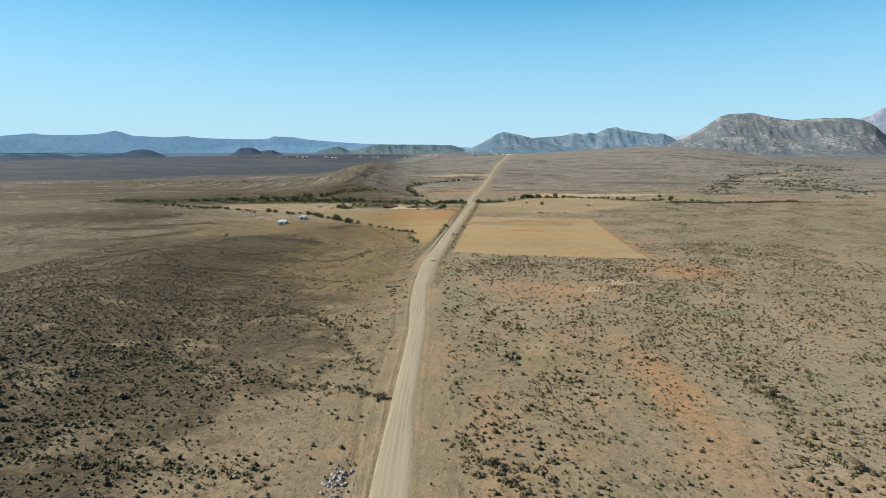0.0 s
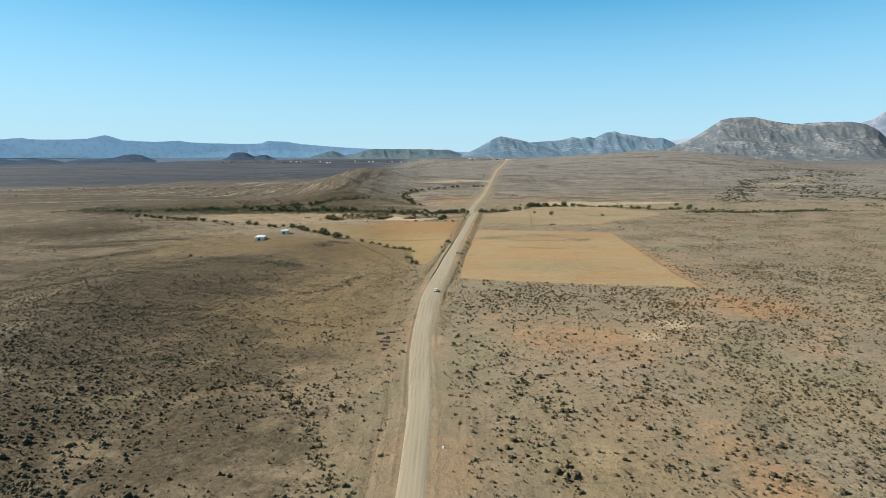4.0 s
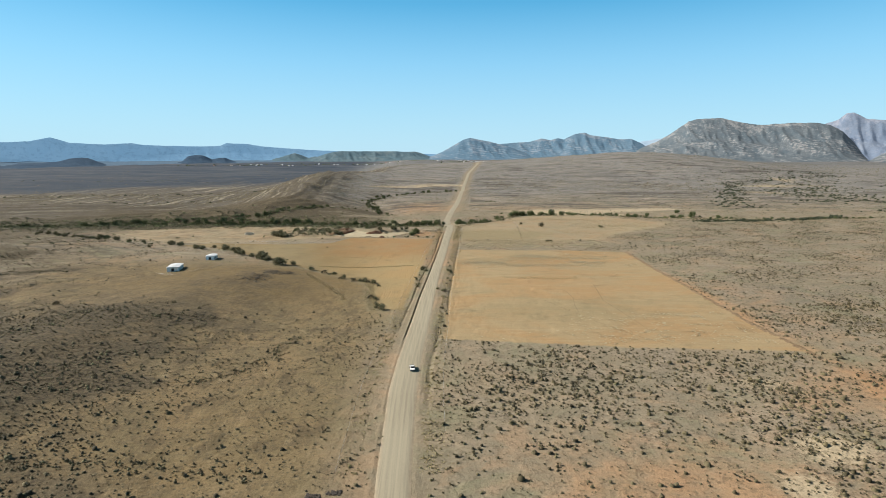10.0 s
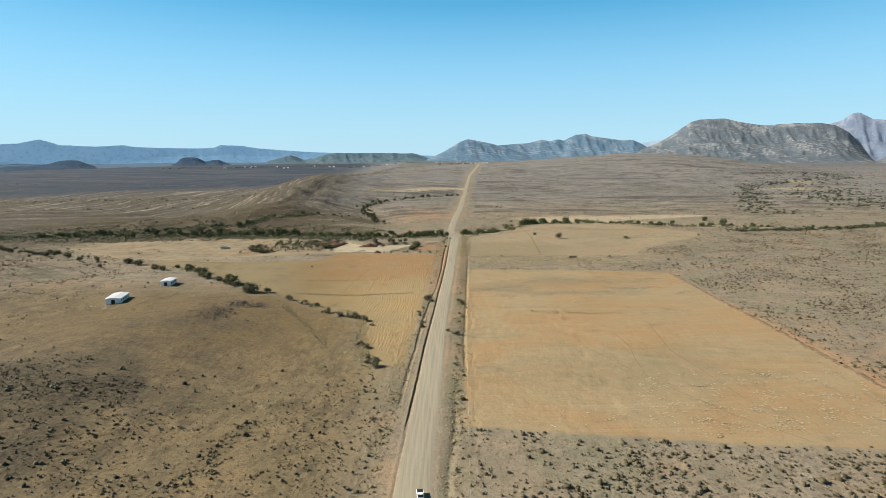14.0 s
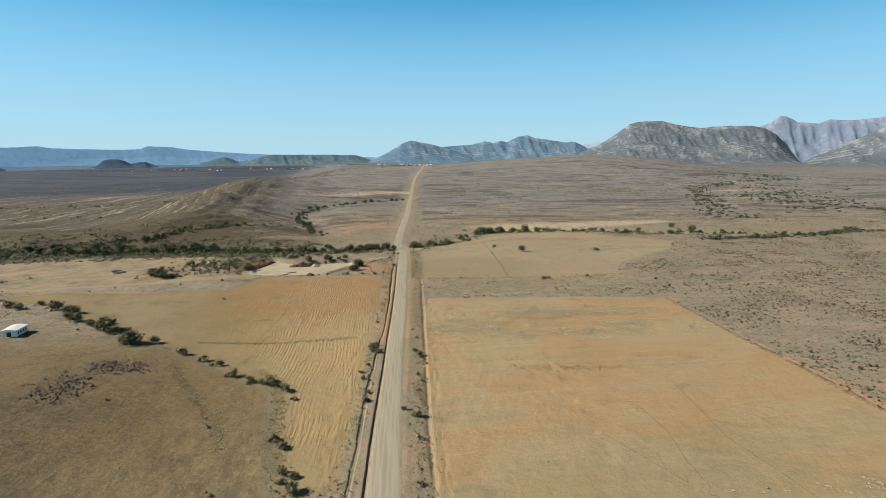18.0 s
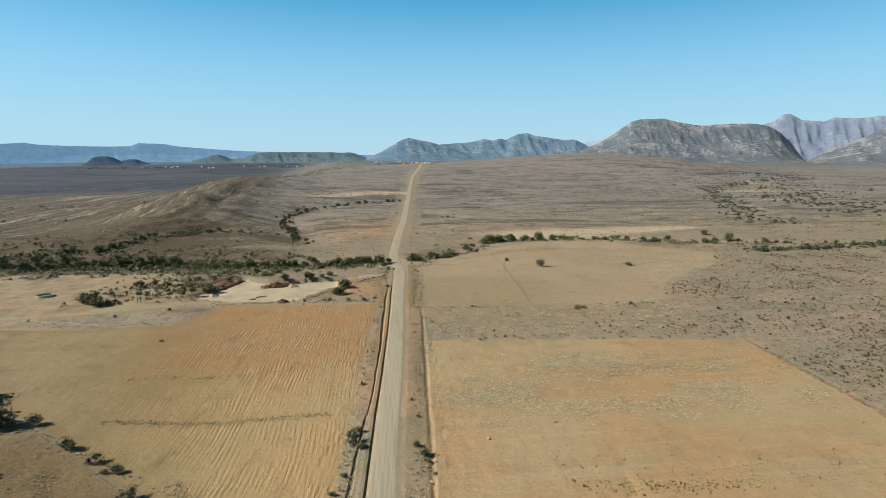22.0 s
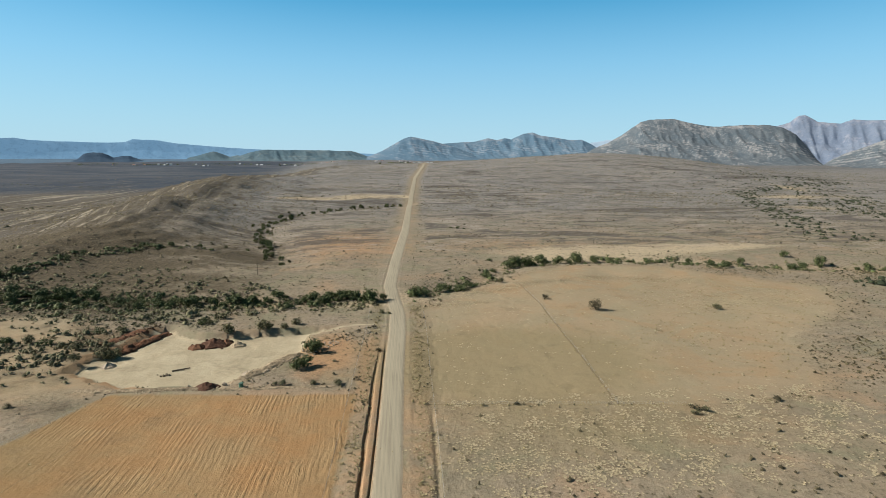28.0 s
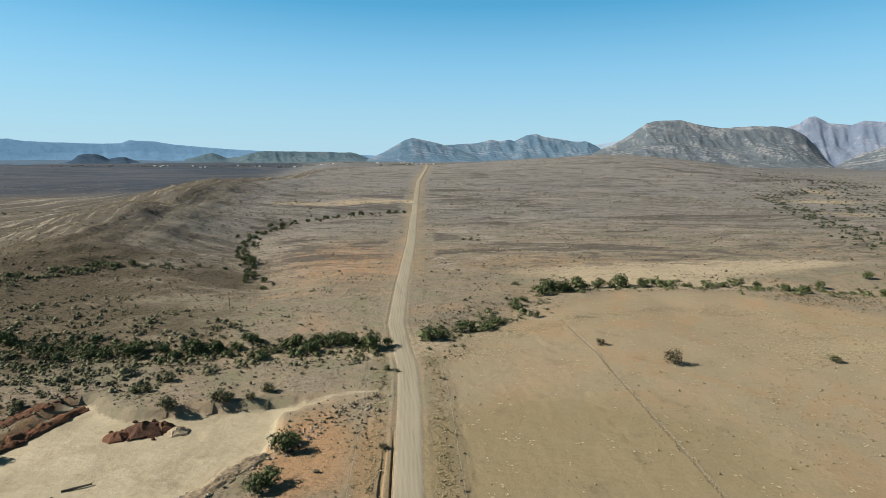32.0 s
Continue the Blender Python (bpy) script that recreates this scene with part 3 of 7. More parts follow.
def big_mesh(name, verts, tris, mat, smooth=False):
    """A mesh out of arrays of vertices and of triangles or quads."""
    me = bpy.data.meshes.new(name)
    n = tris.shape[1]
    me.vertices.add(len(verts)), me.loops.add(tris.size), me.polygons.add(len(tris))
    me.vertices.foreach_set("co", np.ascontiguousarray(verts, np.float32).ravel())
    me.loops.foreach_set("vertex_index", np.ascontiguousarray(tris, np.int32).ravel())
    me.polygons.foreach_set("loop_start", np.arange(0, tris.size, n, dtype=np.int32))
    me.polygons.foreach_set("use_smooth", np.full(len(tris), smooth))
    me.materials.append(mat)
    me.update(calc_edges=True)
    return me


def bm_mesh(name, bm, mat):
    me = bpy.data.meshes.new(name)
    bm.normal_update()
    bm.to_mesh(me)
    bm.free()
    me.materials.append(mat)
    return me


def part(name, data, material, parent, label="", at=(0, 0, 0)):
    """One mesh object, out of a bmesh or a mesh, under a thing or a part."""
    me = bm_mesh(name, data, material) if isinstance(data, bmesh.types.BMesh) else data
    ob = new(name, me)
    ob.parent = parent
    ob.location = at
    return tagged(ob, label)


def thing(name, x, y, z=None, turn=0.0):
    ob = new(name)
    ob.matrix_basis = pose(x, y, float(ground_z(x, y)) if z is None else z, 0, 0, turn)
    ob.empty_display_size = 0.3
    return ob


def box(bm, x0, x1, y0, y1, z0, z1, bevel=0.0):
    m = Matrix.LocRotScale(((x0 + x1) / 2, (y0 + y1) / 2, (z0 + z1) / 2), None, (x1 - x0, y1 - y0, z1 - z0))
    made = bmesh.ops.create_cube(bm, size=1, matrix=m)["verts"]
    if bevel:
        edges = list({e for v in made for e in v.link_edges})
        bmesh.ops.bevel(bm, geom=edges, offset=bevel, segments=1, affect="EDGES")
    return bm


def rod(bm, a, b, r0, r1=None, sides=6):
    a, b = Vector(a), Vector(b)
    m = Matrix.Translation((a + b) / 2) @ (b - a).to_track_quat("Z", "Y").to_matrix().to_4x4()
    bmesh.ops.create_cone(bm, cap_ends=True, segments=sides, radius1=r0, radius2=r0 if r1 is None else r1, depth=(b - a).length, matrix=m)
    return bm


def inside(x, y, pts):
    """How far inside (or, negative, outside) an outline each place lies."""
    d, _, _ = polyline(x, y, [*pts, pts[0]])
    odd = np.zeros(np.shape(x), bool)
    for (ax, ay), (bx, by) in zip(pts, [*pts[1:], pts[0]]):
        if ay != by:
            odd ^= ((ay > y) != (by > y)) & (x < (bx - ax) * (y - ay) / (by - ay) + ax)
    return np.where(odd, d, -d)


def spot(x, y, cx, cy, rx, ry, turn=0.0):
    c, s = math.cos(radians(turn)), math.sin(radians(turn))
    dx, dy = x - cx, y - cy
    return np.exp(-(((dx * c + dy * s) / rx) ** 2) - ((dy * c - dx * s) / ry) ** 2)


# ---- the plan of the fields ----
FIELD_EAST = [(2, 436), (80, 422), (147, 415), (145, 452), (148, 510), (150, 545), (155, 657), (90, 668), (22, 676), (13, 600), (8, 520)]
FIELD_NORTH = [(27, 735), (105, 722), (160, 735), (190, 790), (250, 830), (285, 880), (215, 945), (150, 960), (105, 925), (60, 885), (36, 850)]
FIELD_WEST = [(2, 744), (-79, 752), (-93, 716), (-150, 718), (-200, 728), (-225, 712), (-170, 679), (-133, 640), (-105, 618), (-77, 595), (-54, 571), (-42, 556), (-38, 530), (-33, 495), (-17, 488), (-13, 545), (-9, 600), (-3, 680)]
FIELD_FAR_WEST = [(-90, 760), (-150, 745), (-240, 738), (-330, 800), (-330, 850), (-220, 865), (-140, 850), (-110, 800)]
QUARRY = [(-103, 776), (-103, 792), (-93, 806), (-91, 829), (-84, 834), (-76, 824), (-67, 818), (-48, 822), (-31, 824), (-16, 827), (0, 831), (10, 831), (10, 827), (-4, 825), (-20, 815), (-21, 789), (-31, 780), (-37, 767), (-44, 756), (-57, 757), (-77, 759), (-91, 768)]


# streaks of stony ground with dense scrub on the slopes
STREAKS = [
    [(-215, 407), (-185, 407), (-170, 429), (-162, 462), (-150, 470)],
    [(-175, 342), (-171, 354), (-173, 381), (-167, 398)],
    [(-145, 376), (-130, 394), (-118, 415)],
    [(-137, 369), (-119, 382), (-104, 386)],
    [(-145, 449), (-128, 461), (-107, 460)],
    [(-159, 321), (-144, 318), (-128, 315)],
    [(-317, 571), (-297, 586), (-252, 596)],
    [(-284, 485), (-267, 505), (-248, 526)],
    [(-369, 598), (-350, 616), (-321, 647)],
    [(-340, 540), (-310, 556), (-280, 560)],
]


def masks(x, y):
    """What covers the ground at each place, and how much haze tints the far ground."""
    u = x - road_x(y)
    m = {}
    m["field_east"] = inside(x, y, FIELD_EAST)
    m["field_north"] = np.maximum(inside(x, y, FIELD_NORTH), inside(x, y, FIELD_FAR_WEST))
    m["field_west"] = inside(x, y, FIELD_WEST)
    m["quarry"] = inside(x, y, QUARRY)
    worked = np.maximum(np.maximum(m["field_east"], m["field_west"]), np.maximum(m["quarry"], m["field_north"]))
    bare = smoothstep(-6, 3, worked)
    verge = smoothstep(34, 12, np.abs(u)) * smoothstep(930, 860, y)
    s = 0.35 + 0.22 * waves(x, y, 70, 21) + 0.2 * waves(x, y, 28, 22)
    # the near slopes to the left and the plains that carry dense scrub
    s = s + 0.35 * smoothstep(-10, -45, x) * smoothstep(520, 420, y)
    mottled = np.clip(0.6 + 1.5 * fractal(x, y, 20, 4, 44) + 0.5 * waves(x, y, 45, 45), -0.3, 1.5)
    drift = x + 45 * fractal(x, y, 70, 4, 48)
    # dark scrub ground; on the left it also paints shade into the soil
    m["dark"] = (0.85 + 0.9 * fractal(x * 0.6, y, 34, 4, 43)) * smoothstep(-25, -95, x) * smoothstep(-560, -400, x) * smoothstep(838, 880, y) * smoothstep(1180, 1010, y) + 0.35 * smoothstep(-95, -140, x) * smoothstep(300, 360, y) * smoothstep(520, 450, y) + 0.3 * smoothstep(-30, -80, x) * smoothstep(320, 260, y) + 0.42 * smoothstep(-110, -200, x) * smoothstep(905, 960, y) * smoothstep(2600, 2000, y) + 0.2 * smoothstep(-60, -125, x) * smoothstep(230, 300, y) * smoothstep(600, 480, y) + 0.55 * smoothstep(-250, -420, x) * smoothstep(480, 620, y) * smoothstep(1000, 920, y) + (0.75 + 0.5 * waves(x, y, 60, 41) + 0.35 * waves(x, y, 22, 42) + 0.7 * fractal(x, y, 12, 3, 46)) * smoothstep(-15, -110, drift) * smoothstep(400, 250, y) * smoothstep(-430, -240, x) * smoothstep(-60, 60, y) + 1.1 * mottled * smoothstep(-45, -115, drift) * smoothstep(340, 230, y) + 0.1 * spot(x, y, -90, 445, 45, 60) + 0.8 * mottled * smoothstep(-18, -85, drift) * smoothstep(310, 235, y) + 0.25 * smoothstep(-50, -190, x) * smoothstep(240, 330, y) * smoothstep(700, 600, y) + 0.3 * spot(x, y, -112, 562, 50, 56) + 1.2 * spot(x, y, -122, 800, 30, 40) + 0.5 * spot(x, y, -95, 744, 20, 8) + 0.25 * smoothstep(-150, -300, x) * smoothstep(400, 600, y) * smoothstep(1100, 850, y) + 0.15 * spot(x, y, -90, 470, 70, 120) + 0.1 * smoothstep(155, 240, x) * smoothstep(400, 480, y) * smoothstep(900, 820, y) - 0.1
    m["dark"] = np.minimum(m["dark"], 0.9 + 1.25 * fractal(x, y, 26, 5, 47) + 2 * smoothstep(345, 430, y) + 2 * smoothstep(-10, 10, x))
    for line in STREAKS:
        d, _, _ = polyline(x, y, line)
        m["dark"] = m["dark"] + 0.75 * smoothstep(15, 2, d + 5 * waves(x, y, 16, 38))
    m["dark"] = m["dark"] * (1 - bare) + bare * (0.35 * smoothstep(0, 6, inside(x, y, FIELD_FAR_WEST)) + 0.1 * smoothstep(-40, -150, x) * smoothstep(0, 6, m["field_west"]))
    m["worked"] = bare
    s = s + 0.6 * smoothstep(915, 1000, y) * smoothstep(-50, -110, u) + 0.1 * smoothstep(1000, 1200, y) * smoothstep(150, 400, u) + 0.3 * smoothstep(1400, 2300, y)
    s = s - 0.5 * spot(x, y, -70, 560, 70, 90)
    s = s + 0.9 * spot(x, y, -98, 535, 16, 34, -20)
    s = s * (1 - 0.9 * spot(x, y, 90, 706, 90, 26))
    m["scrub"] = np.clip(s, 0, 1.2) * (1 - bare) * (1 - 0.8 * verge)
    r = 0.9 * spot(x, y, 80, 183, 14, 62, 0) + 0.5 * spot(x, y, 16, 228, 8, 14) + 0.75 * spot(x, y, 58, 320, 55, 40) + 0.6 * spot(x, y, 20, 165, 8, 30) + 0.7 * spot(x, y, 150, 370, 45, 25)
    r = r + 0.9 * spot(x, y, 147, 520, 9, 150) + 1.2 * spot(x, y, -11, 788, 15, 32) + 0.7 * spot(x, y, -58, 362, 40, 22) + 0.8 * spot(x, y, -15, 1080, 60, 110) + 0.6 * spot(x, y, 150, 1050, 100, 60) + 0.4 * spot(x, y, 10, 110, 30, 30)
    r = r + 0.4 * spot(x, y, 120, 850, 70, 36) + 0.35 * spot(x, y, 50, 835, 26, 22) + 0.5 * spot(x, y, 172, 480, 16, 150)
    bank = m["quarry"]
    r = r + 1.3 * np.exp(-((bank + 0.3) / 2.2) ** 2) * smoothstep(-70, -88, x + 0.3 * (y - 800)) + 0.9 * spot(x, y, -112, 818, 12, 14)
    r = r + 0.2 * np.exp(-((u + 5.9) / 1.6) ** 2) * smoothstep(430, 480, y) * smoothstep(775, 740, y)
    beside_road = smoothstep(15, 11, np.abs(u)) * smoothstep(425, 490, y) * smoothstep(835, 780, y)
    m["red"] = r + (0.42 + 0.15 * smoothstep(570, 640, y)) * beside_road * np.where(u < 0, smoothstep(570, 625, y), 1.0)
    m["dun"] = 0.9 * smoothstep(-22, -105, x + 0.2 * (y - 640))
    m["brown"] = 1.0 * np.clip(1.5 * spot(x, y, -92, 562, 50, 44, -25) + 1.1 * spot(x, y, -145, 555, 50, 50) + (0.8 + 0.6 * fractal(x, y, 30, 4, 49)) * spot(x, y, -88, 292, 55, 55), 0, 1) * (1 - bare)
    m["ochre"] = 0.85 * smoothstep(615, 680, y) * smoothstep(-130, -80, x)
    m["warm"] = 0.35 * smoothstep(300, 215, y) * smoothstep(120, 30, x) + smoothstep(-12, -40, x) * smoothstep(255, 340, y + 0.25 * (x + 60)) * smoothstep(640, 560, y + 0.3 * (x + 100)) * smoothstep(-330, -230, x) * (1 - bare)
    m["olive"] = 0.75 * smoothstep(-55, -130, x) * smoothstep(0, 8, m["field_west"]) + 0.7 * spot(x, y, 42, 212, 24, 24) + 0.7 * spot(x, y, 70, 480, 70, 38) + 0.6 * spot(x, y, 50, 614, 45, 13) + 0.3 * spot(x, y, -95, 600, 70, 60) + 0.6 * spot(x, y, -55, 480, 50, 100) + 1.7 * spot(x, y, 60, 772, 55, 44) + 0.6 * spot(x, y, 80, 705, 80, 20) + 0.5 * spot(x, y, -115, 760, 30, 20) + 0.6 * spot(x, y, 110, 260, 40, 40)
    p = spot(x, y, 103, 339, 13, 10) + spot(x, y, 85, 322, 9, 8) + 0.8 * spot(x, y, 41, 219, 10, 12) + 0.8 * spot(x, y, -57, 277, 14, 8) + 0.7 * spot(x, y, 109, 383, 16, 8)
    p = p + 1.2 * spot(x, y, 205, 1018, 110, 34) + 1.0 * spot(x, y, 310, 1035, 80, 16) + spot(x, y, 10, 1530, 75, 45) + 0.9 * spot(x, y, 829, 1610, 110, 60) + 0.9 * spot(x, y, 700, 1400, 60, 50) + 0.6 * spot(x, y, 1010, 1800, 120, 50) + 0.9 * spot(x, y, 215, 856, 46, 16)
    d, _, _ = polyline(x, y, [(-120, 1490), (-40, 1500), (60, 1520)])
    p = p + 0.8 * smoothstep(26, 8, d + 8 * waves(x, y, 60, 31))
    d, _, _ = polyline(x, y, [(-1100, 1450), (-700, 1560), (-500, 1640), (-380, 1640)])
    p = p + 1.1 * smoothstep(22, 6, d + 8 * waves(x, y, 70, 34))
    d, _, _ = polyline(x, y, [(-2200, 2500), (-1300, 2500), (-700, 2300), (-300, 2700)])
    p = p + 0.7 * smoothstep(90, 20, d + 40 * waves(x, y, 160, 32))
    d, _, _ = polyline(x, y, RIVER)
    p = p + 0.45 * smoothstep(26, 8, d)
    d, (_, wide), side = polyline(x, y, RIDGE)
    p = p + 0.75 * smoothstep(1.0, 0.3, np.abs(d / wide - 0.5) * 1.6 + 0.5 * waves(x, y, 45, 33)) * (side > 0) * smoothstep(960, 1100, y) * smoothstep(2100, 1800, y)
    p = p + 0.35 * spot(x, y, 225, 740, 80, 100) * (1 - bare) + 0.6 * spot(x, y, -205, 400, 16, 40) + 0.6 * spot(x, y, -222, 520, 26, 60)
    m["lie"], m["beds"] = bed_line(x, y), bed_part(x, y)
    m["pale"] = p + 0.2 * verge * (1 - bare) * smoothstep(250, 330, y) * (1 - beside_road)
    # far ground: where the soil colour takes on the haze of distance
    m["haze_slate"] = 1.1 * smoothstep(1850, 2500, y - np.minimum(x + 700, 0) + 300 * fractal(x * 0.3, y, 420, 4, 37)) * smoothstep(-150, -600, x) + 0.45 * smoothstep(2300, 3300, y) * smoothstep(-500, 0, x)
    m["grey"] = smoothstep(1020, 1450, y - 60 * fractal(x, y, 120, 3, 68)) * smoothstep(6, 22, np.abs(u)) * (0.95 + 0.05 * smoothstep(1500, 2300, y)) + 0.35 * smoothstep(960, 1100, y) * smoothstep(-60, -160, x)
    m["strata"] = 0.6 * smoothstep(-70, -150, x) * smoothstep(250, 330, y) * smoothstep(940, 700, y) * (1 - bare) + 0.35 * smoothstep(150, 220, x) * smoothstep(380, 460, y) * smoothstep(940, 800, y) * (1 - bare) + smoothstep(930, 1100, y) * smoothstep(3200, 2000, y) * smoothstep(8, 25, np.abs(u)) * (1 - 0.85 * spot(x, y, 215, 1012, 110, 24)) * (1 - 0.8 * spot(x, y, 800, 1580, 170, 110))
    d, _, side = polyline(x, y, [(99, 905), (98, 859), (83, 725), (85, 712)])
    m["path"] = d * np.where(side == 0, 1, side)
    beside = [[(float(road_x(v)) - o, v) for v in range(100, 290, 15)] for o in (8.4, 10.6)]
    for line in (*beside, [(24, 733), (83, 725), (104, 722)], [(57, 505), (70, 470), (84, 440), (96, 424)], [(-150, 655), (-120, 690), (-95, 712)], [(-110, 640), (-80, 690), (-66, 735)], [(-40.5, 566), (-33, 594)], [(-98, 610), (-80, 594), (-66, 581), (-63, 571), (-50, 563), (-47, 548)], [(-40, 564), (-31, 556), (-21, 547)], [(-59, 615), (-50, 671), (-44, 700)], [(-44, 612), (-40, 655)], [(67, 527), (74, 526), (75, 517), (75, 504), (72, 490), (70, 470)], [(-86, 590), (-72, 563), (-56, 528), (-62, 505), (-80, 480)], [(-170, 560), (-140, 520), (-100, 498), (-56, 486)], [(-98, 300), (-70, 352), (-58, 400), (-70, 452)], [(96, 540), (90, 500), (94, 450)]):
        d, _, side = polyline(x, y, line)
        m["path"] = np.where(d < np.abs(m["path"]), d * np.where(side == 0, 1, side) * 2.2, m["path"])
    m["tufts"] = np.clip(0.75 * m["scrub"] + 0.25, 0, 1) * (1 - bare) * smoothstep(6, 14, np.abs(u)) * (1 - 0.8 * beside_road) + 0.15 * (1 - beside_road)
    return m


# ---- the ground: one sheet that follows the road and reaches the horizon ----
def growing(start, step, stop, rate):
    out, v = [], start
    while v < stop:
        out.append(v)
        v, step = v + step, step * rate
    return out + [stop]


side = list(np.arange(0.25, 16, 0.5)) + list(np.arange(16, 60, 1.25)) + list(np.arange(60, 170, 2.6)) + growing(170, 2.6, 5400, 1.04)
U = np.array(sorted([-v for v in side if not 3.4 < v < 9.2] + list(np.arange(-9.2, -3.4, 0.14)) + side))
V = np.array([-1500, -900, -500, -250, -100, 0, 50] + list(np.arange(85, 910, 2.4)) + growing(910, 1.8, 5400, 1.018))
uu, vv = np.meshgrid(U, V)
gx, gy = uu + road_x(vv), vv


def ditch(u, y):
    """The graded road bed, its windrows and the washed-out side ditches."""
    z = 0.09 * np.exp(-((np.abs(u) - 5.4) / 0.6) ** 2)
    wob = 0.5 * np.sin(y * 0.045) + 0.35 * np.sin(y * 0.117 + 1)
    nick = 0.5 * fractal(y * 0.2, y, 7, 3, 88)
    # the cut along the road's edge
    cut = -u - 5.3 * road_wide(y) - 0.1 + 0.25 * nick
    z = z - 0.5 * smoothstep(430, 450, y) * smoothstep(800, 780, y) * smoothstep(-0.1, 0.08, cut) * smoothstep(0.62, 0.42, cut + 0.2 * nick)
    # the washed-out gully beyond it
    line = np.interp(y, [460, 560, 590, 620, 780], [-8.6, -8.2, -7.3, -6.3, -6.7])
    half = np.interp(y, [460, 560, 585, 620, 650, 700, 780], [0.5, 0.6, 0.3, 0.1, 0.2, 0.55, 0.5]) + 0.45 * nick
    sunk = np.interp(y, [445, 475, 570, 600, 690, 765, 795], [0, 0.3, 0.35, 0.55, 0.6, 0.5, 0])
    z = z - sunk * smoothstep(0.25, -0.15, np.abs(u - line + 0.4 * wob + 0.8 * nick) - half)
    deep = smoothstep(355, 385, y) * smoothstep(480, 440, y)
    z = z - deep * 0.4 * np.exp(-((u - 8.6 - 0.9 * wob) / 0.9) ** 2)
    deep = smoothstep(80, 95, y) * smoothstep(290, 250, y)
    z = z - deep * 0.25 * np.exp(-((u + 10.5 + 1.6 * wob) / 1.3) ** 2)
    deep = smoothstep(470, 500, y) * smoothstep(735, 720, y)
    z = z - deep * 0.5 * np.exp(-((u - 12.2 - 0.3 * wob) / 0.6) ** 2)
    return z


def ground_z(x, y):
    x, y = np.asarray(x, float), np.asarray(y, float)
    pit = inside(x, y, QUARRY) + 1.4 * waves(x, y, 9, 12) + 0.8 * waves(x, y, 4, 13)
    return height(x, y) + ditch(x - road_x(y), y) - 2.6 * smoothstep(-0.6, 1.6, pit) * smoothstep(-4, -24, x)


gz = ground_z(gx, gy)
gz = gz + 0.10 * np.random.RandomState(5).uniform(-1, 1, gz.shape) * smoothstep(7, 14, np.abs(uu)) * smoothstep(1500, 900, gy)
rows_n, cols_n = gx.shape
idx = np.arange(rows_n * cols_n).reshape(rows_n, cols_n)
quads = np.stack([idx[:-1, :-1], idx[:-1, 1:], idx[1:, 1:], idx[1:, :-1]], -1).reshape(-1, 4)
ground_me = big_mesh("ground", np.stack([gx, gy, gz], -1).reshape(-1, 3), quads, SOIL, True)
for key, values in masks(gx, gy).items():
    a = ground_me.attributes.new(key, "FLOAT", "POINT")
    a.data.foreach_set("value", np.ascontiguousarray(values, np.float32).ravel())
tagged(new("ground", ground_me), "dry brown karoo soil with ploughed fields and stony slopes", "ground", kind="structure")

# the gravel road, a crowned strip on the graded bed
ry = np.array(list(np.arange(60, 1000, 2.0)) + growing(1000, 2.5, 3420, 1.012))
ru = np.array([-5.3, -4.6, -3.6, -2.7, -1.8, -0.9, 0, 0.9, 1.8, 2.7, 3.6, 4.6, 5.3])
uu, vv = np.meshgrid(ru, ry)
rx = road_x(vv) + uu * road_wide(vv)
rz = ground_z(rx, vv) + np.where(np.abs(uu) > 5, -0.05, 0.10 + 0.10 * (1 - (uu / 5.3) ** 2)) + 0.03 * np.sin(uu * 3.9) + np.interp(vv, [1000, 1500, 3400], [0, 0.3, 1.0])
n, c = rx.shape
idx = np.arange(n * c).reshape(n, c)
quads = np.stack([idx[:-1, :-1], idx[:-1, 1:], idx[1:, 1:], idx[1:, :-1]], -1).reshape(-1, 4)
road_me = big_mesh("road", np.stack([rx, vv, rz], -1).reshape(-1, 3), quads, ROAD, True)
road_me.attributes.new("across", "FLOAT", "POINT").data.foreach_set("value", np.ascontiguousarray(uu, np.float32).ravel())
tagged(new("road", road_me), "graded pale gravel road with worn wheel tracks", "road", kind="structure")


# ---- the mountains that close the horizon ----
EYE_MID = (0.0, 300.0, 75.0)


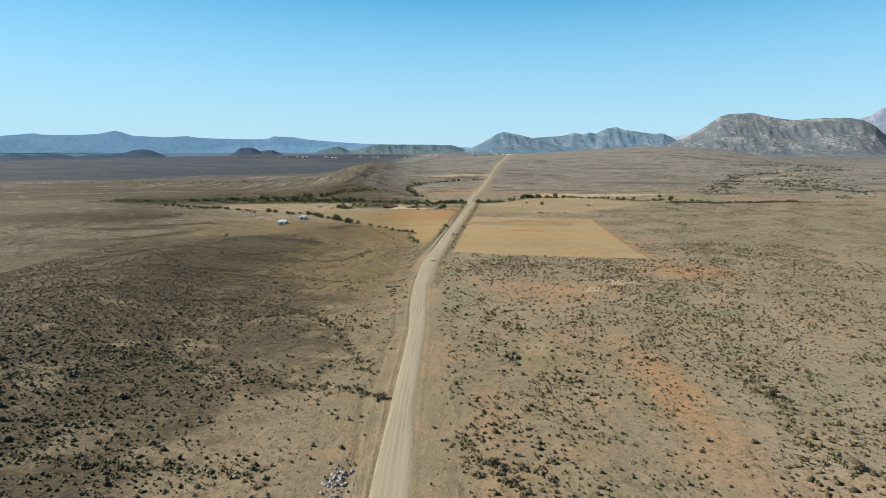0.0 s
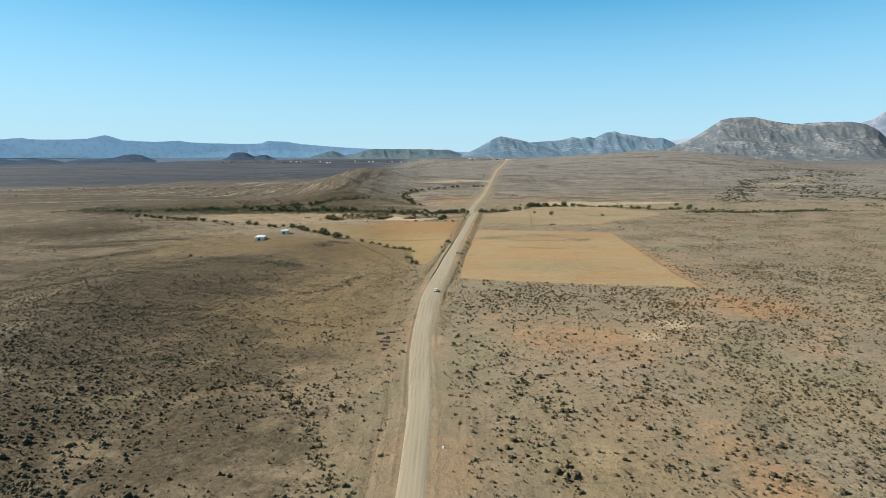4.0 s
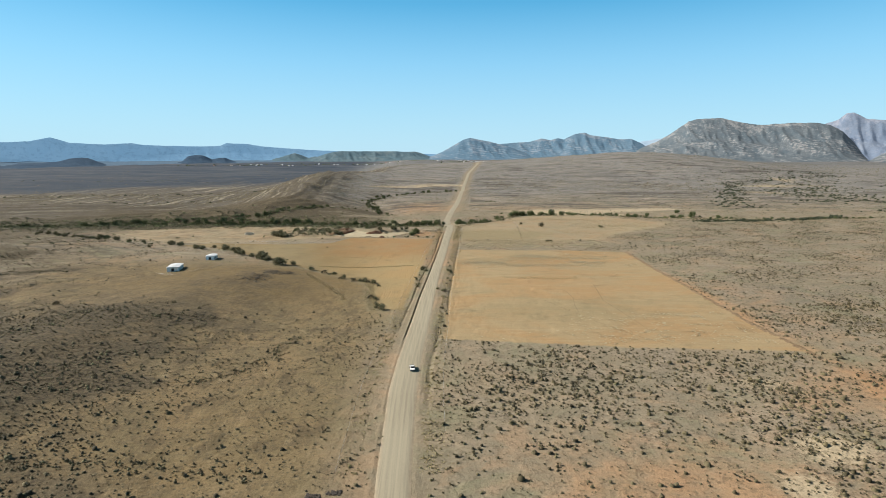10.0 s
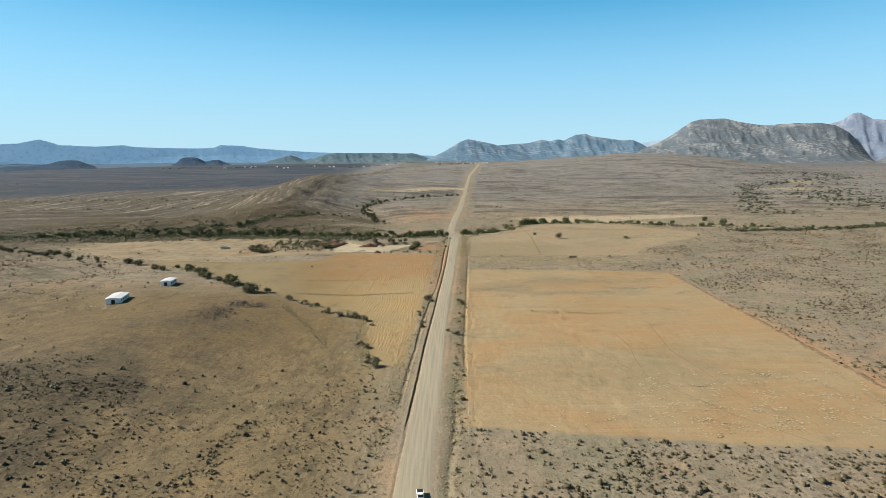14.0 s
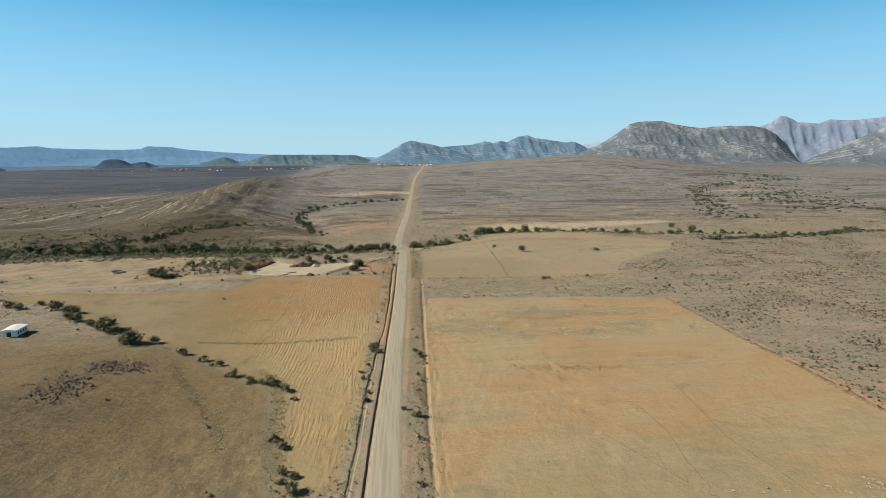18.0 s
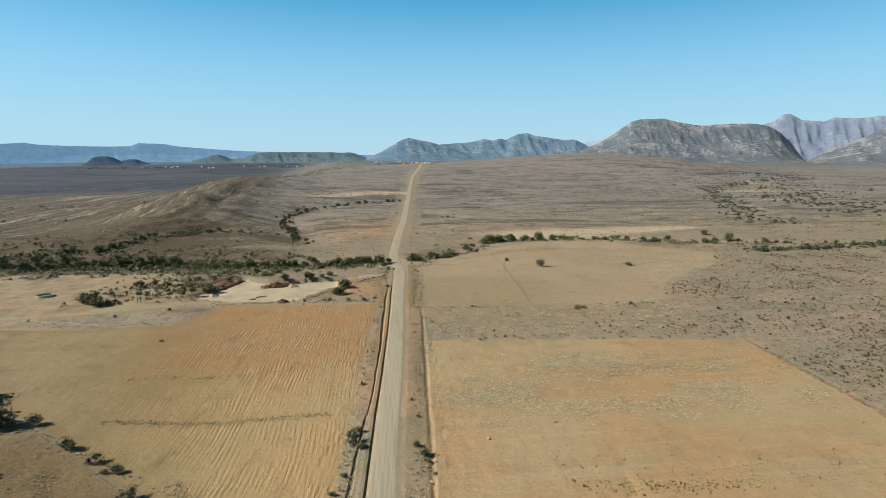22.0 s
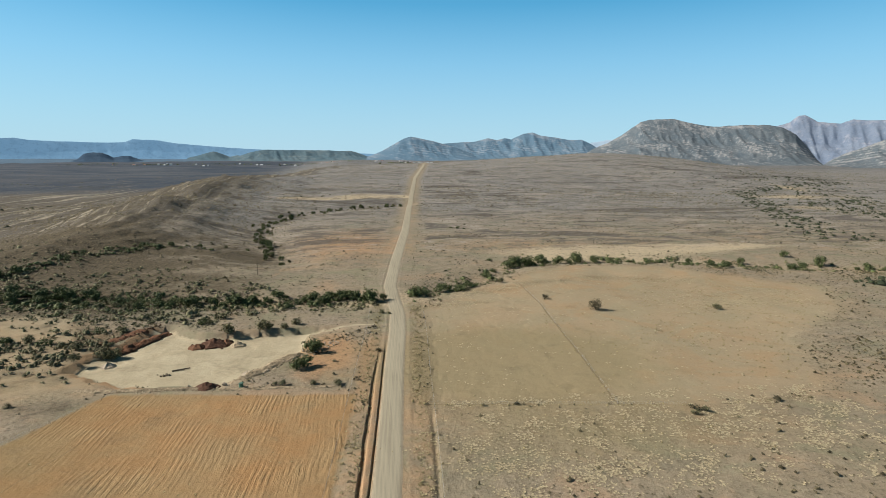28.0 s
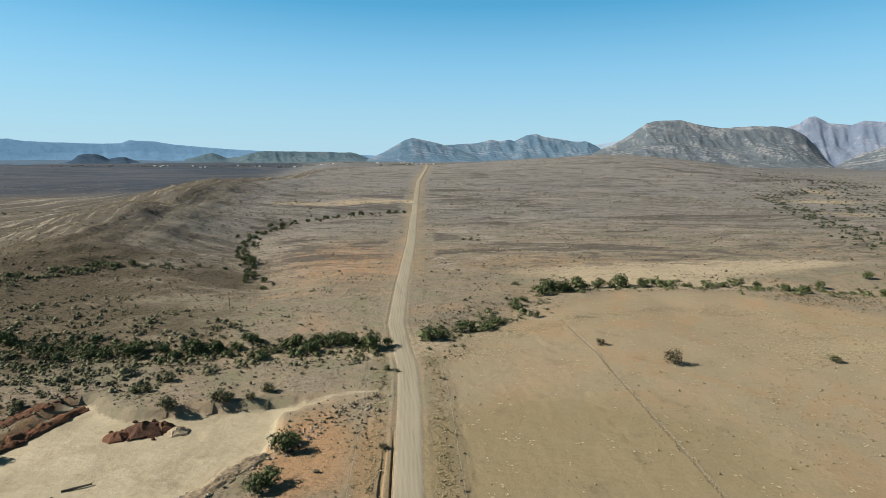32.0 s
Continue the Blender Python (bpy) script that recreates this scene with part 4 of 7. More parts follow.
def mountain(name, label, outline, far, deep, mat, rough=0.12, seed=1, foot=0.0, spur=0.0, beds=0.0, dip=0.0, crag=1.0, grid=8.0):
    """A range whose skyline has the bearings (radians east of north) and slopes of outline, far metres off: spurs and gullies run down
    its front of deep metres, beds of rock (metres thick, dipping along the range) crop out as ledges, and it has a back."""
    br = np.array([p[0] for p in outline])
    sl = np.array([p[1] for p in outline])
    n = max(24, int((br[-1] - br[0]) * far / grid))
    b = np.linspace(br[0], br[-1], n)
    along_crest = b * far
    crest = np.interp(b, br, sl) * far
    crest = crest + crag * 0.0011 * far * (fractal(along_crest, 0 * b, 75, 4, seed + 3, gain=0.6) + 0.5 * fractal(along_crest, 0 * b, 200, 2, seed + 5))
    steps = np.concatenate([np.linspace(0, 0.5, 18, endpoint=False), np.linspace(0.5, 1, 30), [1.03, 1.08, 1.2]])
    bb, ss = np.meshgrid(b, steps)
    dist = far - deep + deep * ss
    x, y = EYE_MID[0] + dist * np.sin(bb), EYE_MID[1] + dist * np.cos(bb)
    lie = bb * far
    front = np.sin(np.pi * np.clip(ss, 0, 1)) ** 0.6
    ridge = fractal(lie + 0.35 * dist, 0.4 * dist, deep * 0.45, 4, seed, True, 0.55) - 0.55
    up = np.interp(np.clip(ss + spur * ridge * front, 0, 1.2), [0, 0.3, 0.7, 0.9, 1, 1.2], [0, 0.13, 0.5, 0.84, 1, 0.3])
    up = np.where(ss < 1, np.minimum(up, 1.0), up)
    up[steps == 1.0] = 1.0
    base = np.maximum(height(x, y) - 6, foot)
    rise = np.maximum(EYE_MID[2] + crest[None, :] * np.ones_like(bb) - base, 0)
    z = base + rise * up + rough * rise * (ridge + 0.35 * fractal(lie, dist, deep * 0.09, 4, seed + 20)) * front
    rock = np.zeros_like(z)
    if beds:
        q = (z + dip * lie + 0.35 * beds * fractal(lie, dist, 160, 3, seed + 30)) / beds
        part_up = q - np.floor(q)
        bench = beds * (np.floor(q) + smoothstep(0.0, 0.3, part_up)) - (q * beds - z)
        keep = np.clip(0.28 + 0.5 * fractal(lie, dist, 220, 3, seed + 31), 0, 0.8) * np.clip(front * 1.2, 0, 1)
        z = z * (1 - keep) + np.minimum(bench, base + rise * 1.01) * keep
        rock = smoothstep(0.42, 0.05, part_up) * keep * 1.4
    rock = rock + (0.5 * np.clip(ridge, 0, 1) + 0.3 * (fractal(lie + 2 * z, dist, 130, 3, seed + 36) > 0.1)) * (beds > 0) + 0.9 * smoothstep(0.86, 0.99, ss) * smoothstep(1.05, 1.0, ss) * np.clip(0.4 + fractal(lie, dist, 120, 3, seed + 33), 0, 1)
    n, c = x.shape
    idx = np.arange(n * c).reshape(n, c)
    quads = np.stack([idx[:-1, :-1], idx[:-1, 1:], idx[1:, 1:], idx[1:, :-1]], -1).reshape(-1, 4)
    me = big_mesh(name, np.stack([x, y, z], -1).reshape(-1, 3), quads, mat, True)
    me.attributes.new("rock", "FLOAT", "POINT").data.foreach_set("value", np.ascontiguousarray(rock, np.float32).ravel())
    return tagged(new(name, me), label, "mountain", kind="structure")


# slope colours with haze mixed in; the glow adds more of it
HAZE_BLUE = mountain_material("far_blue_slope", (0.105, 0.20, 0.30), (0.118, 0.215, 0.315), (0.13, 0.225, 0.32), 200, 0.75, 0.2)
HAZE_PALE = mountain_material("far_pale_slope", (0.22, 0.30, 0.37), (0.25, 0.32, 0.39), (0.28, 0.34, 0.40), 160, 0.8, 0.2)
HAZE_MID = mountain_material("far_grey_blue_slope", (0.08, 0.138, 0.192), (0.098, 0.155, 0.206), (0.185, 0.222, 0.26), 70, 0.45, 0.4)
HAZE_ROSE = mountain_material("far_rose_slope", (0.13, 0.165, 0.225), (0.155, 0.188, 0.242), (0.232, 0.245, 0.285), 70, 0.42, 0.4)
HAZE_MESA = mountain_material("hazy_mesa_slope", (0.072, 0.118, 0.145), (0.092, 0.136, 0.156), (0.13, 0.165, 0.175), 60, 0.3, 0.4)
ROCK_FAR = mountain_material("hazy_rocky_slope", (0.078, 0.10, 0.118), (0.108, 0.124, 0.137), (0.25, 0.25, 0.25), 40, 0.2, 0.6)
HILL_DARK = mountain_material("hazy_dark_hill_slope", (0.03, 0.055, 0.09), (0.042, 0.07, 0.105), (0.055, 0.08, 0.11), 60, 0.3, 0.4)
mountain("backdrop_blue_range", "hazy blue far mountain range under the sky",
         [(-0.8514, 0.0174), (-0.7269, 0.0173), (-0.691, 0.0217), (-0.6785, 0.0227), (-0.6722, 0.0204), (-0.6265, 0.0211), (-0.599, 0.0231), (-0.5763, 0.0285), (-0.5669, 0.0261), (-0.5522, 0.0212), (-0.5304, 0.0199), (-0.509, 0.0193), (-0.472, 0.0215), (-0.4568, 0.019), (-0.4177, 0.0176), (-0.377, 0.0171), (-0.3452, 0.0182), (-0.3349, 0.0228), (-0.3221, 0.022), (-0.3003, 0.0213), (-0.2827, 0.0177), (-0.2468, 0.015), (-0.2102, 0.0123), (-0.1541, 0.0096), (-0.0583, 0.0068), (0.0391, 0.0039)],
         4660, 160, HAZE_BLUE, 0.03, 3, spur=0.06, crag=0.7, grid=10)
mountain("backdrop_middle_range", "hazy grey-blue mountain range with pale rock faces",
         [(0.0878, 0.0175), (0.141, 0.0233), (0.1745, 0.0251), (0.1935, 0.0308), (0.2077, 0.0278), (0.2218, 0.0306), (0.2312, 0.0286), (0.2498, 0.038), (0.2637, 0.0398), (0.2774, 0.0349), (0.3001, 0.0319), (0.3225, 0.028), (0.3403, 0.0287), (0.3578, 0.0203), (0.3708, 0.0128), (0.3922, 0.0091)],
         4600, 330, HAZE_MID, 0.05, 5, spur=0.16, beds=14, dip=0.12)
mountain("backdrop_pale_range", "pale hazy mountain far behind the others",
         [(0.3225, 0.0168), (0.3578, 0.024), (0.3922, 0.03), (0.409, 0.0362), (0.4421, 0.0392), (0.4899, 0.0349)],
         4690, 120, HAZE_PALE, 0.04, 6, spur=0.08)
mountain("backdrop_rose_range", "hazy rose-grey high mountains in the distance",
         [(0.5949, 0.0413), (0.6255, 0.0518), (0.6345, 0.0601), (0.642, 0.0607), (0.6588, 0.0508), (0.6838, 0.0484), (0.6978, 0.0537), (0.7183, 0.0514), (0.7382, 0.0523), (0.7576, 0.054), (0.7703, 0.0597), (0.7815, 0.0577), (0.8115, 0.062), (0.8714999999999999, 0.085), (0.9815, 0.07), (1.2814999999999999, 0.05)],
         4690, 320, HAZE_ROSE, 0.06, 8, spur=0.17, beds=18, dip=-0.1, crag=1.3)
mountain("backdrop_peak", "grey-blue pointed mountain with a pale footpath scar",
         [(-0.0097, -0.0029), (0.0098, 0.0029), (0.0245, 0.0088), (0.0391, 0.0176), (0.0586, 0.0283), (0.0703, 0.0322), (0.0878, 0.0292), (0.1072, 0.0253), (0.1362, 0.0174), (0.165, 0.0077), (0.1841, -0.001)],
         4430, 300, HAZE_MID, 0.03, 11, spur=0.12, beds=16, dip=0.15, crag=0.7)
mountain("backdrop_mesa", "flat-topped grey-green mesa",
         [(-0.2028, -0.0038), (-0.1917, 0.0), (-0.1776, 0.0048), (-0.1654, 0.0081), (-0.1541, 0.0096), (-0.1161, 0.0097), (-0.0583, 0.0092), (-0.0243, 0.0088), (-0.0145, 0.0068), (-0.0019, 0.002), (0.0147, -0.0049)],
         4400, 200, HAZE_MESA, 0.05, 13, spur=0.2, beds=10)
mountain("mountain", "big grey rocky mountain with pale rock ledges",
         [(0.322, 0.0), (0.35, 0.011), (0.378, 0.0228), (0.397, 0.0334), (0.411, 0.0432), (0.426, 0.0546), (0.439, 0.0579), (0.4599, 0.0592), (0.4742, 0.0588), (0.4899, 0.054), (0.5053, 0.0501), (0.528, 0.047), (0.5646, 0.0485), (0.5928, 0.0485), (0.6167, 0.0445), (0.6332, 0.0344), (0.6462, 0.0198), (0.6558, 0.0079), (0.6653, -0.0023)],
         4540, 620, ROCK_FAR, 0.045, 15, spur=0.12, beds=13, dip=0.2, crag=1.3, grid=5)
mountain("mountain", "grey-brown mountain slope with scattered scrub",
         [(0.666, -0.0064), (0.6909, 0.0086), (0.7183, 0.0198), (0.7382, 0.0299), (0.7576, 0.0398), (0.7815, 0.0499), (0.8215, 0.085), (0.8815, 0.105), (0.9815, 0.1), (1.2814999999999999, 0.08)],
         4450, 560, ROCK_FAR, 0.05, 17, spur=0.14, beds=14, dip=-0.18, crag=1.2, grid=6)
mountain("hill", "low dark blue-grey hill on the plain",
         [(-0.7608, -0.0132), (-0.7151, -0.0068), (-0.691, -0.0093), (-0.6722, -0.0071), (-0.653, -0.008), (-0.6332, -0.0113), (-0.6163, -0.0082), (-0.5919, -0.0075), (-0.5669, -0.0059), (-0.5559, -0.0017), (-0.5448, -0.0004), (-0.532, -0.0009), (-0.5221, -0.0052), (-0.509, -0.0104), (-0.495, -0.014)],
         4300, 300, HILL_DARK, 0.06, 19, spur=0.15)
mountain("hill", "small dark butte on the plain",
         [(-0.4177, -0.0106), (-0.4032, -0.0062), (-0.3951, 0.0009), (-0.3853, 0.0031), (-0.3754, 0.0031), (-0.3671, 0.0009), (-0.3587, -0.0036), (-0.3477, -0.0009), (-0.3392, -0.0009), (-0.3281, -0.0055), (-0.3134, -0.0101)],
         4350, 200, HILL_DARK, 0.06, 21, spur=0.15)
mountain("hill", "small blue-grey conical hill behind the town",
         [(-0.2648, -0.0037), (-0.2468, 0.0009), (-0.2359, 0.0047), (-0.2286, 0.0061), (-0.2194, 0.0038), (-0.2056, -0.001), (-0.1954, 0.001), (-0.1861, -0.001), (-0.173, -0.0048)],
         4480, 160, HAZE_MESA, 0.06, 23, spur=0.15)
# the far plain's blue and faint glow are painted haze as well
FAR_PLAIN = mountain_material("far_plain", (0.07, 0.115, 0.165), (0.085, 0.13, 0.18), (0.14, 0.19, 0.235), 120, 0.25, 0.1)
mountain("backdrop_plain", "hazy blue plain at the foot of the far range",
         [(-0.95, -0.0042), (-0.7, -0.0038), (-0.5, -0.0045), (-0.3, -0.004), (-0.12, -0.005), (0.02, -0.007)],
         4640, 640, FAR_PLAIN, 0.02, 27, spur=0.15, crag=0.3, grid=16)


# ---- plants ----
ICO_V = np.array([(0, 0, 1)] + [(0.894 * math.cos(a), 0.894 * math.sin(a), 0.447) for a in np.arange(5) * 1.2566]
                 + [(0.894 * math.cos(a), 0.894 * math.sin(a), -0.447) for a in np.arange(5) * 1.2566 + 0.6283] + [(0, 0, -1)])
ICO_F = np.array([(0, 1 + k, 1 + (k + 1) % 5) for k in range(5)] + [(1 + k, 6 + k, 1 + (k + 1) % 5) for k in range(5)]
                 + [(6 + k, 6 + (k + 1) % 5, 1 + (k + 1) % 5) for k in range(5)] + [(11, 6 + (k + 1) % 5, 6 + k) for k in range(5)])
DOME_V = np.array([(0, 0, 1)] + [(math.cos(a), math.sin(a), 0.25) for a in np.arange(4) * 1.5708] + [(1.05 * math.cos(a), 1.05 * math.sin(a), -0.25) for a in np.arange(4) * 1.5708 + 0.78])
DOME_F = np.array([(0, 1 + k, 1 + (k + 1) % 4) for k in range(4)] + [(1 + k, 5 + k, 1 + (k + 1) % 4) for k in range(4)] + [(5 + k, 5 + (k + 1) % 4, 1 + (k + 1) % 4) for k in range(4)])



def tuft_form(blades, seed):
    """Loose blades and twigs that spread from one foot."""
    rs = np.random.RandomState(seed)
    v = []
    for k in range(blades):
        a = math.tau * k / blades + rs.uniform(-0.4, 0.4)
        r, h = rs.uniform(0.7, 1.1), rs.uniform(0.45, 1.0)
        v += [(0.25 * math.cos(a + 2.4), 0.25 * math.sin(a + 2.4), -0.35), (r * math.cos(a - 0.55), r * math.sin(a - 0.55), h * 0.55), (r * 0.75 * math.cos(a + 0.55), r * 0.75 * math.sin(a + 0.55), h)]
    return np.array(v), np.arange(blades * 3).reshape(-1, 3)


def bush_form(leaves, seed):
    """A rounded bush of two rings under a crest, with a few loose shoots."""
    ring = [[(r * math.cos(a), r * math.sin(a), z) for a in np.arange(5) * 1.2566 + t] for r, z, t in ((0.72, 0.62, 0.0), (1.0, -0.3, 0.63))]
    v = np.concatenate([[(0.1, 0, 1.0)], ring[0], ring[1], tuft_form(leaves, seed)[0].reshape(-1, 3) * 1.15])
    f = [(0, 1 + k, 1 + (k + 1) % 5) for k in range(5)]
    for k in range(5):
        f += [(1 + k, 6 + k, 1 + (k + 1) % 5), (6 + k, 6 + (k + 1) % 5, 1 + (k + 1) % 5)]
    return v, np.concatenate([f, np.arange(leaves * 3).reshape(-1, 3) + 11])


def spray_form(leaves, seed):
    """A small dark core under many loose leaf sprays."""
    rs = np.random.RandomState(seed)
    d = rs.normal(0, 1, (leaves, 3))
    d /= np.linalg.norm(d, axis=1)[:, None]
    d[:, 2] = np.abs(d[:, 2]) * 1.1 - 0.25
    v = (d[:, None] * rs.uniform(0.78, 1.05, (leaves, 1, 1)) + rs.normal(0, 0.15 if leaves > 20 else 0.17, (leaves, 3, 3))).reshape(-1, 3)
    core, faces = bush_form(0, 1)
    return np.concatenate([core * (0.72 if leaves > 30 else 0.62), v]), np.concatenate([faces, np.arange(leaves * 3).reshape(-1, 3) + len(core)])


TUFT_V, TUFT_F = tuft_form(6, 3)
BUSH = bush_form(4, 4)
SPRAY = spray_form(52, 5)
SPRIG = spray_form(20, 6)
# a low cap with a few loose twigs, for bushes that stay far off
CAP_V = np.concatenate([[(0, 0, 1.0)], [(math.cos(a), math.sin(a), -0.1) for a in np.arange(5) * 1.2566], tuft_form(3, 9)[0] * 1.15])
CAP_F = np.concatenate([[(0, 1 + k, 1 + (k + 1) % 5) for k in range(5)], np.arange(9).reshape(-1, 3) + 6])
CAP = (CAP_V, CAP_F)


def clumps(name, label, x, y, r, mat, seed, tall=0.75, form=(ICO_V, ICO_F), ragged=0.35, sink=0.25):
    """Many low bushes or tufts that nobody could count, joined in one sheet of ragged clumps."""
    rs = np.random.RandomState(seed)
    fv, ff = form
    n, k = len(x), len(fv)
    a = rs.uniform(0, 6.283, n)
    v = fv[None] * (1 + ragged * rs.uniform(-1, 1, (n, k, 1)))
    sx, sy, sz = (r * rs.uniform(0.75, 1.3, n) for _ in range(3))
    vx, vy, vz = v[..., 0] * sx[:, None], v[..., 1] * sy[:, None], v[..., 2] * (sz * tall)[:, None]
    c, s = np.cos(a)[:, None], np.sin(a)[:, None]
    z0 = ground_z(x, y) + r * tall * (1 - sink) * 0.75
    co = np.stack([x[:, None] + c * vx - s * vy, y[:, None] + s * vx + c * vy, z0[:, None] + vz], -1)
    tri = (ff[None] + (np.arange(n) * k)[:, None, None]).reshape(-1, 3)
    return tagged(new(name, big_mesh(name, co.reshape(-1, 3), tri, mat, True)), label, "scrub", kind="stuff")


def strewn(count, x0, x1, y0, y1, dens, seed):
    """Places in a stretch of land, kept with the chance that dens gives."""
    rs = np.random.RandomState(seed)
    x, y = rs.uniform(x0, x1, count), rs.uniform(y0, y1, count)
    keep = rs.uniform(0, 1, count) < dens(x, y)
    return x[keep], y[keep]


def along(points, step, spread, seed):
    """Places beside a line of points."""
    rs = np.random.RandomState(seed)
    out = []
    for a, b in zip(points, points[1:]):
        d = math.hypot(b[0] - a[0], b[1] - a[1])
        for k in range(max(1, int(d / step))):
            q = (k + rs.uniform(0, 1)) / max(1, int(d / step))
            out.append((a[0] + q * (b[0] - a[0]) + rs.normal(0, spread), a[1] + q * (b[1] - a[1]) + rs.normal(0, spread)))
    return np.array(out)


def open_ground(x, y):
    """1 where scrub may grow, 0 on worked fields, the quarry and the road."""
    u = np.abs(x - road_x(y))
    w = np.maximum(np.maximum(inside(x, y, FIELD_EAST), inside(x, y, FIELD_NORTH)), np.maximum(np.maximum(inside(x, y, FIELD_WEST), inside(x, y, FIELD_FAR_WEST)), inside(x, y, QUARRY)))
    return smoothstep(2, -3, w) * (u > 8.5)


def near_density(x, y):
    d = 0.40 + 0.30 * waves(x, y, 55, 61) + 0.25 * waves(x, y, 20, 62)
    d = d + 0.30 * smoothstep(-50, -130, x) * smoothstep(440, 300, y) + 0.45 * fractal(x, y, 14, 2, 63) + 0.3 * smoothstep(-70, -120, x) * smoothstep(500, 400, y) + 0.25 * fractal(x, y * 0.5, 45, 2, 66) * (x < -20)
    d = d * (1 - 0.75 * spot(x, y, 85, 165, 14, 55, -12)) * (1 - 0.7 * spot(x, y, 58, 318, 40, 28)) * (1 - 0.6 * spot(x, y, -72, 510, 50, 80))
    d = d * (1 - 0.25 * smoothstep(-5, -30, x) * smoothstep(-120, -60, x) * smoothstep(240, 320, y)) * (1 - 0.65 * smoothstep(215, 165, x) * smoothstep(140, 150, x) * smoothstep(400, 430, y)) * (1 - 0.8 * spot(x, y, -55, 225, 32, 28)) * (1 - 0.8 * spot(x, y, -45, 150, 30, 22)) * (1 - 0.9 * spot(x, y, -130, 600, 60, 45))
    d = d + 0.55 * spot(x, y, 40, 385, 45, 22) + 0.6 * spot(x, y, 110, 280, 14, 110) + 0.15 * spot(x, y, 200, 560, 60, 200)
    d = d * (1 - 0.95 * spot(x, y, 0, 212, 6, 26)) * (1 - 0.7 * spot(x, y, -20, 215, 6, 24))
    u = np.abs(x - road_x(y))
    return np.clip(d, 0.02, 1) * open_ground(x, y) * (1 - 0.6 * smoothstep(20, 11, u))


# tufts and small bushes near the camera's way
x, y = strewn(115000, -270, 270, 95, 470, lambda x, y: 0.62 * near_density(x, y), 101)
r = np.random.RandomState(1).gamma(3.0, 0.062, len(x)) + 0.09
clumps("karoo_tufts", "grey dry tufts of karoo scrub on bare soil", x, y, r, SCRUB_GREY, 11, 0.75, (TUFT_V, TUFT_F))
x, y = strewn(72000, -270, 290, 95, 490, lambda x, y: 0.8 * near_density(x, y) * (1 + 0.25 * (x > 0) + 1.1 * smoothstep(-25, -80, x) * smoothstep(400, 270, y)), 102)
r = np.random.RandomState(2).gamma(2.4, 0.095, len(x)) + 0.16
r = r * (1 - 0.2 * smoothstep(0, -30, x) * smoothstep(240, 320, y) - 0.1 * (x < 0))
clumps("karoo_bushes", "dark grey-green rounded karoo bushes", x, y, np.minimum(r, 0.95), SCRUB_GREY, 12, 0.75, BUSH, 0.25)
k = np.random.RandomState(3).uniform(0, 1, len(x)) < 0.16
j = np.random.RandomState(4).normal(0, 0.6, (2, k.sum()))
clumps("karoo_bush_sprays", "ragged side shoots of the karoo bushes", x[k] + j[0] * r[k], y[k] + j[1] * r[k], r[k] * 0.65, SCRUB_GREEN, 13, 0.9, (DOME_V, DOME_F))

# plains on both sides of the fields, up to the river
x, y = strewn(300000, -470, 640, 430, 945, lambda x, y: (0.48 + 0.2 * (x > 140)) * np.clip(0.25 + 0.75 * near_density(x, y), 0, 1) * np.clip(0.75 + 1.1 * waves(x, y, 75, 97), 0.2, 1.5) * open_ground(x, y) * (1 - 0.96 * np.clip(1.6 * spot(x, y, -90, 570, 120, 120), 0, 1)) * (1 - 0.85 * np.clip(1.5 * spot(x, y, 90, 706, 85, 24), 0, 1)) * (1 - 0.8 * np.clip(1.6 * spot(x, y, -140, 745, 80, 40), 0, 1)), 103)
r = np.random.RandomState(5).gamma(2.2, 0.095, len(x)) + 0.13
clumps("plain_scrub", "grey scrub dotted over the plain", x, y, np.minimum(r, 1.7), SCRUB_GREY, 14, 0.8, CAP, 0.45)

# slopes beyond the river: bushes in rows along the beds of rock
def far_density(x, y):
    w = bed_part(x, y)
    rows_of = (waves(x * 0.3, y + 0.12 * x, 42, 71) * 0.32 + waves(x * 0.25, y + 0.1 * x, 14, 72) * 0.5) * (1 - w) + w * 0.9 * fractal(bed_line(x, y), y * 0.03, 16, 3, 74)
    return np.clip(0.30 + rows_of + 0.15 * waves(x, y, 220, 73) + 0.6 * smoothstep(-40, -110, x) * smoothstep(1800, 1300, y), 0.02, 1) * (np.abs(x - road_x(y)) > 9) * (1 - 0.8 * spot(x, y, 230, 1015, 130, 22)) * (1 - 0.9 * spot(x, y, 10, 1530, 75, 40))


x, y = strewn(235000, -1000, 1000, 955, 1700, lambda x, y: 0.62 * far_density(x, y), 104)
r = np.random.RandomState(6).gamma(2.6, 0.11, len(x)) + 0.15
r = r * np.interp(y, [950, 1150, 1700], [1.0, 1.15, 1.7])
clumps("slope_scrub", "dark scrub in broken rows on the stony slopes", x, y, np.minimum(r, 2.2), SCRUB_GREY, 15, 0.75, (CAP_V[:6], CAP_F[:5]), 0.5)
x, y = strewn(120000, -1900, 2000, 1700, 3300, lambda x, y: 0.6 * far_density(x, y) * (0.35 + 0.65 * smoothstep(-900, -250, x)), 105)
r = np.random.RandomState(7).gamma(3.0, 0.24, len(x)) + 0.35
clumps("distant_scrub", "dark specks of scrub on the distant slopes", x, y, np.minimum(r, 3.2), SCRUB_GREY, 16, 0.7, (CAP_V[:6], CAP_F[:5]), 0.5)

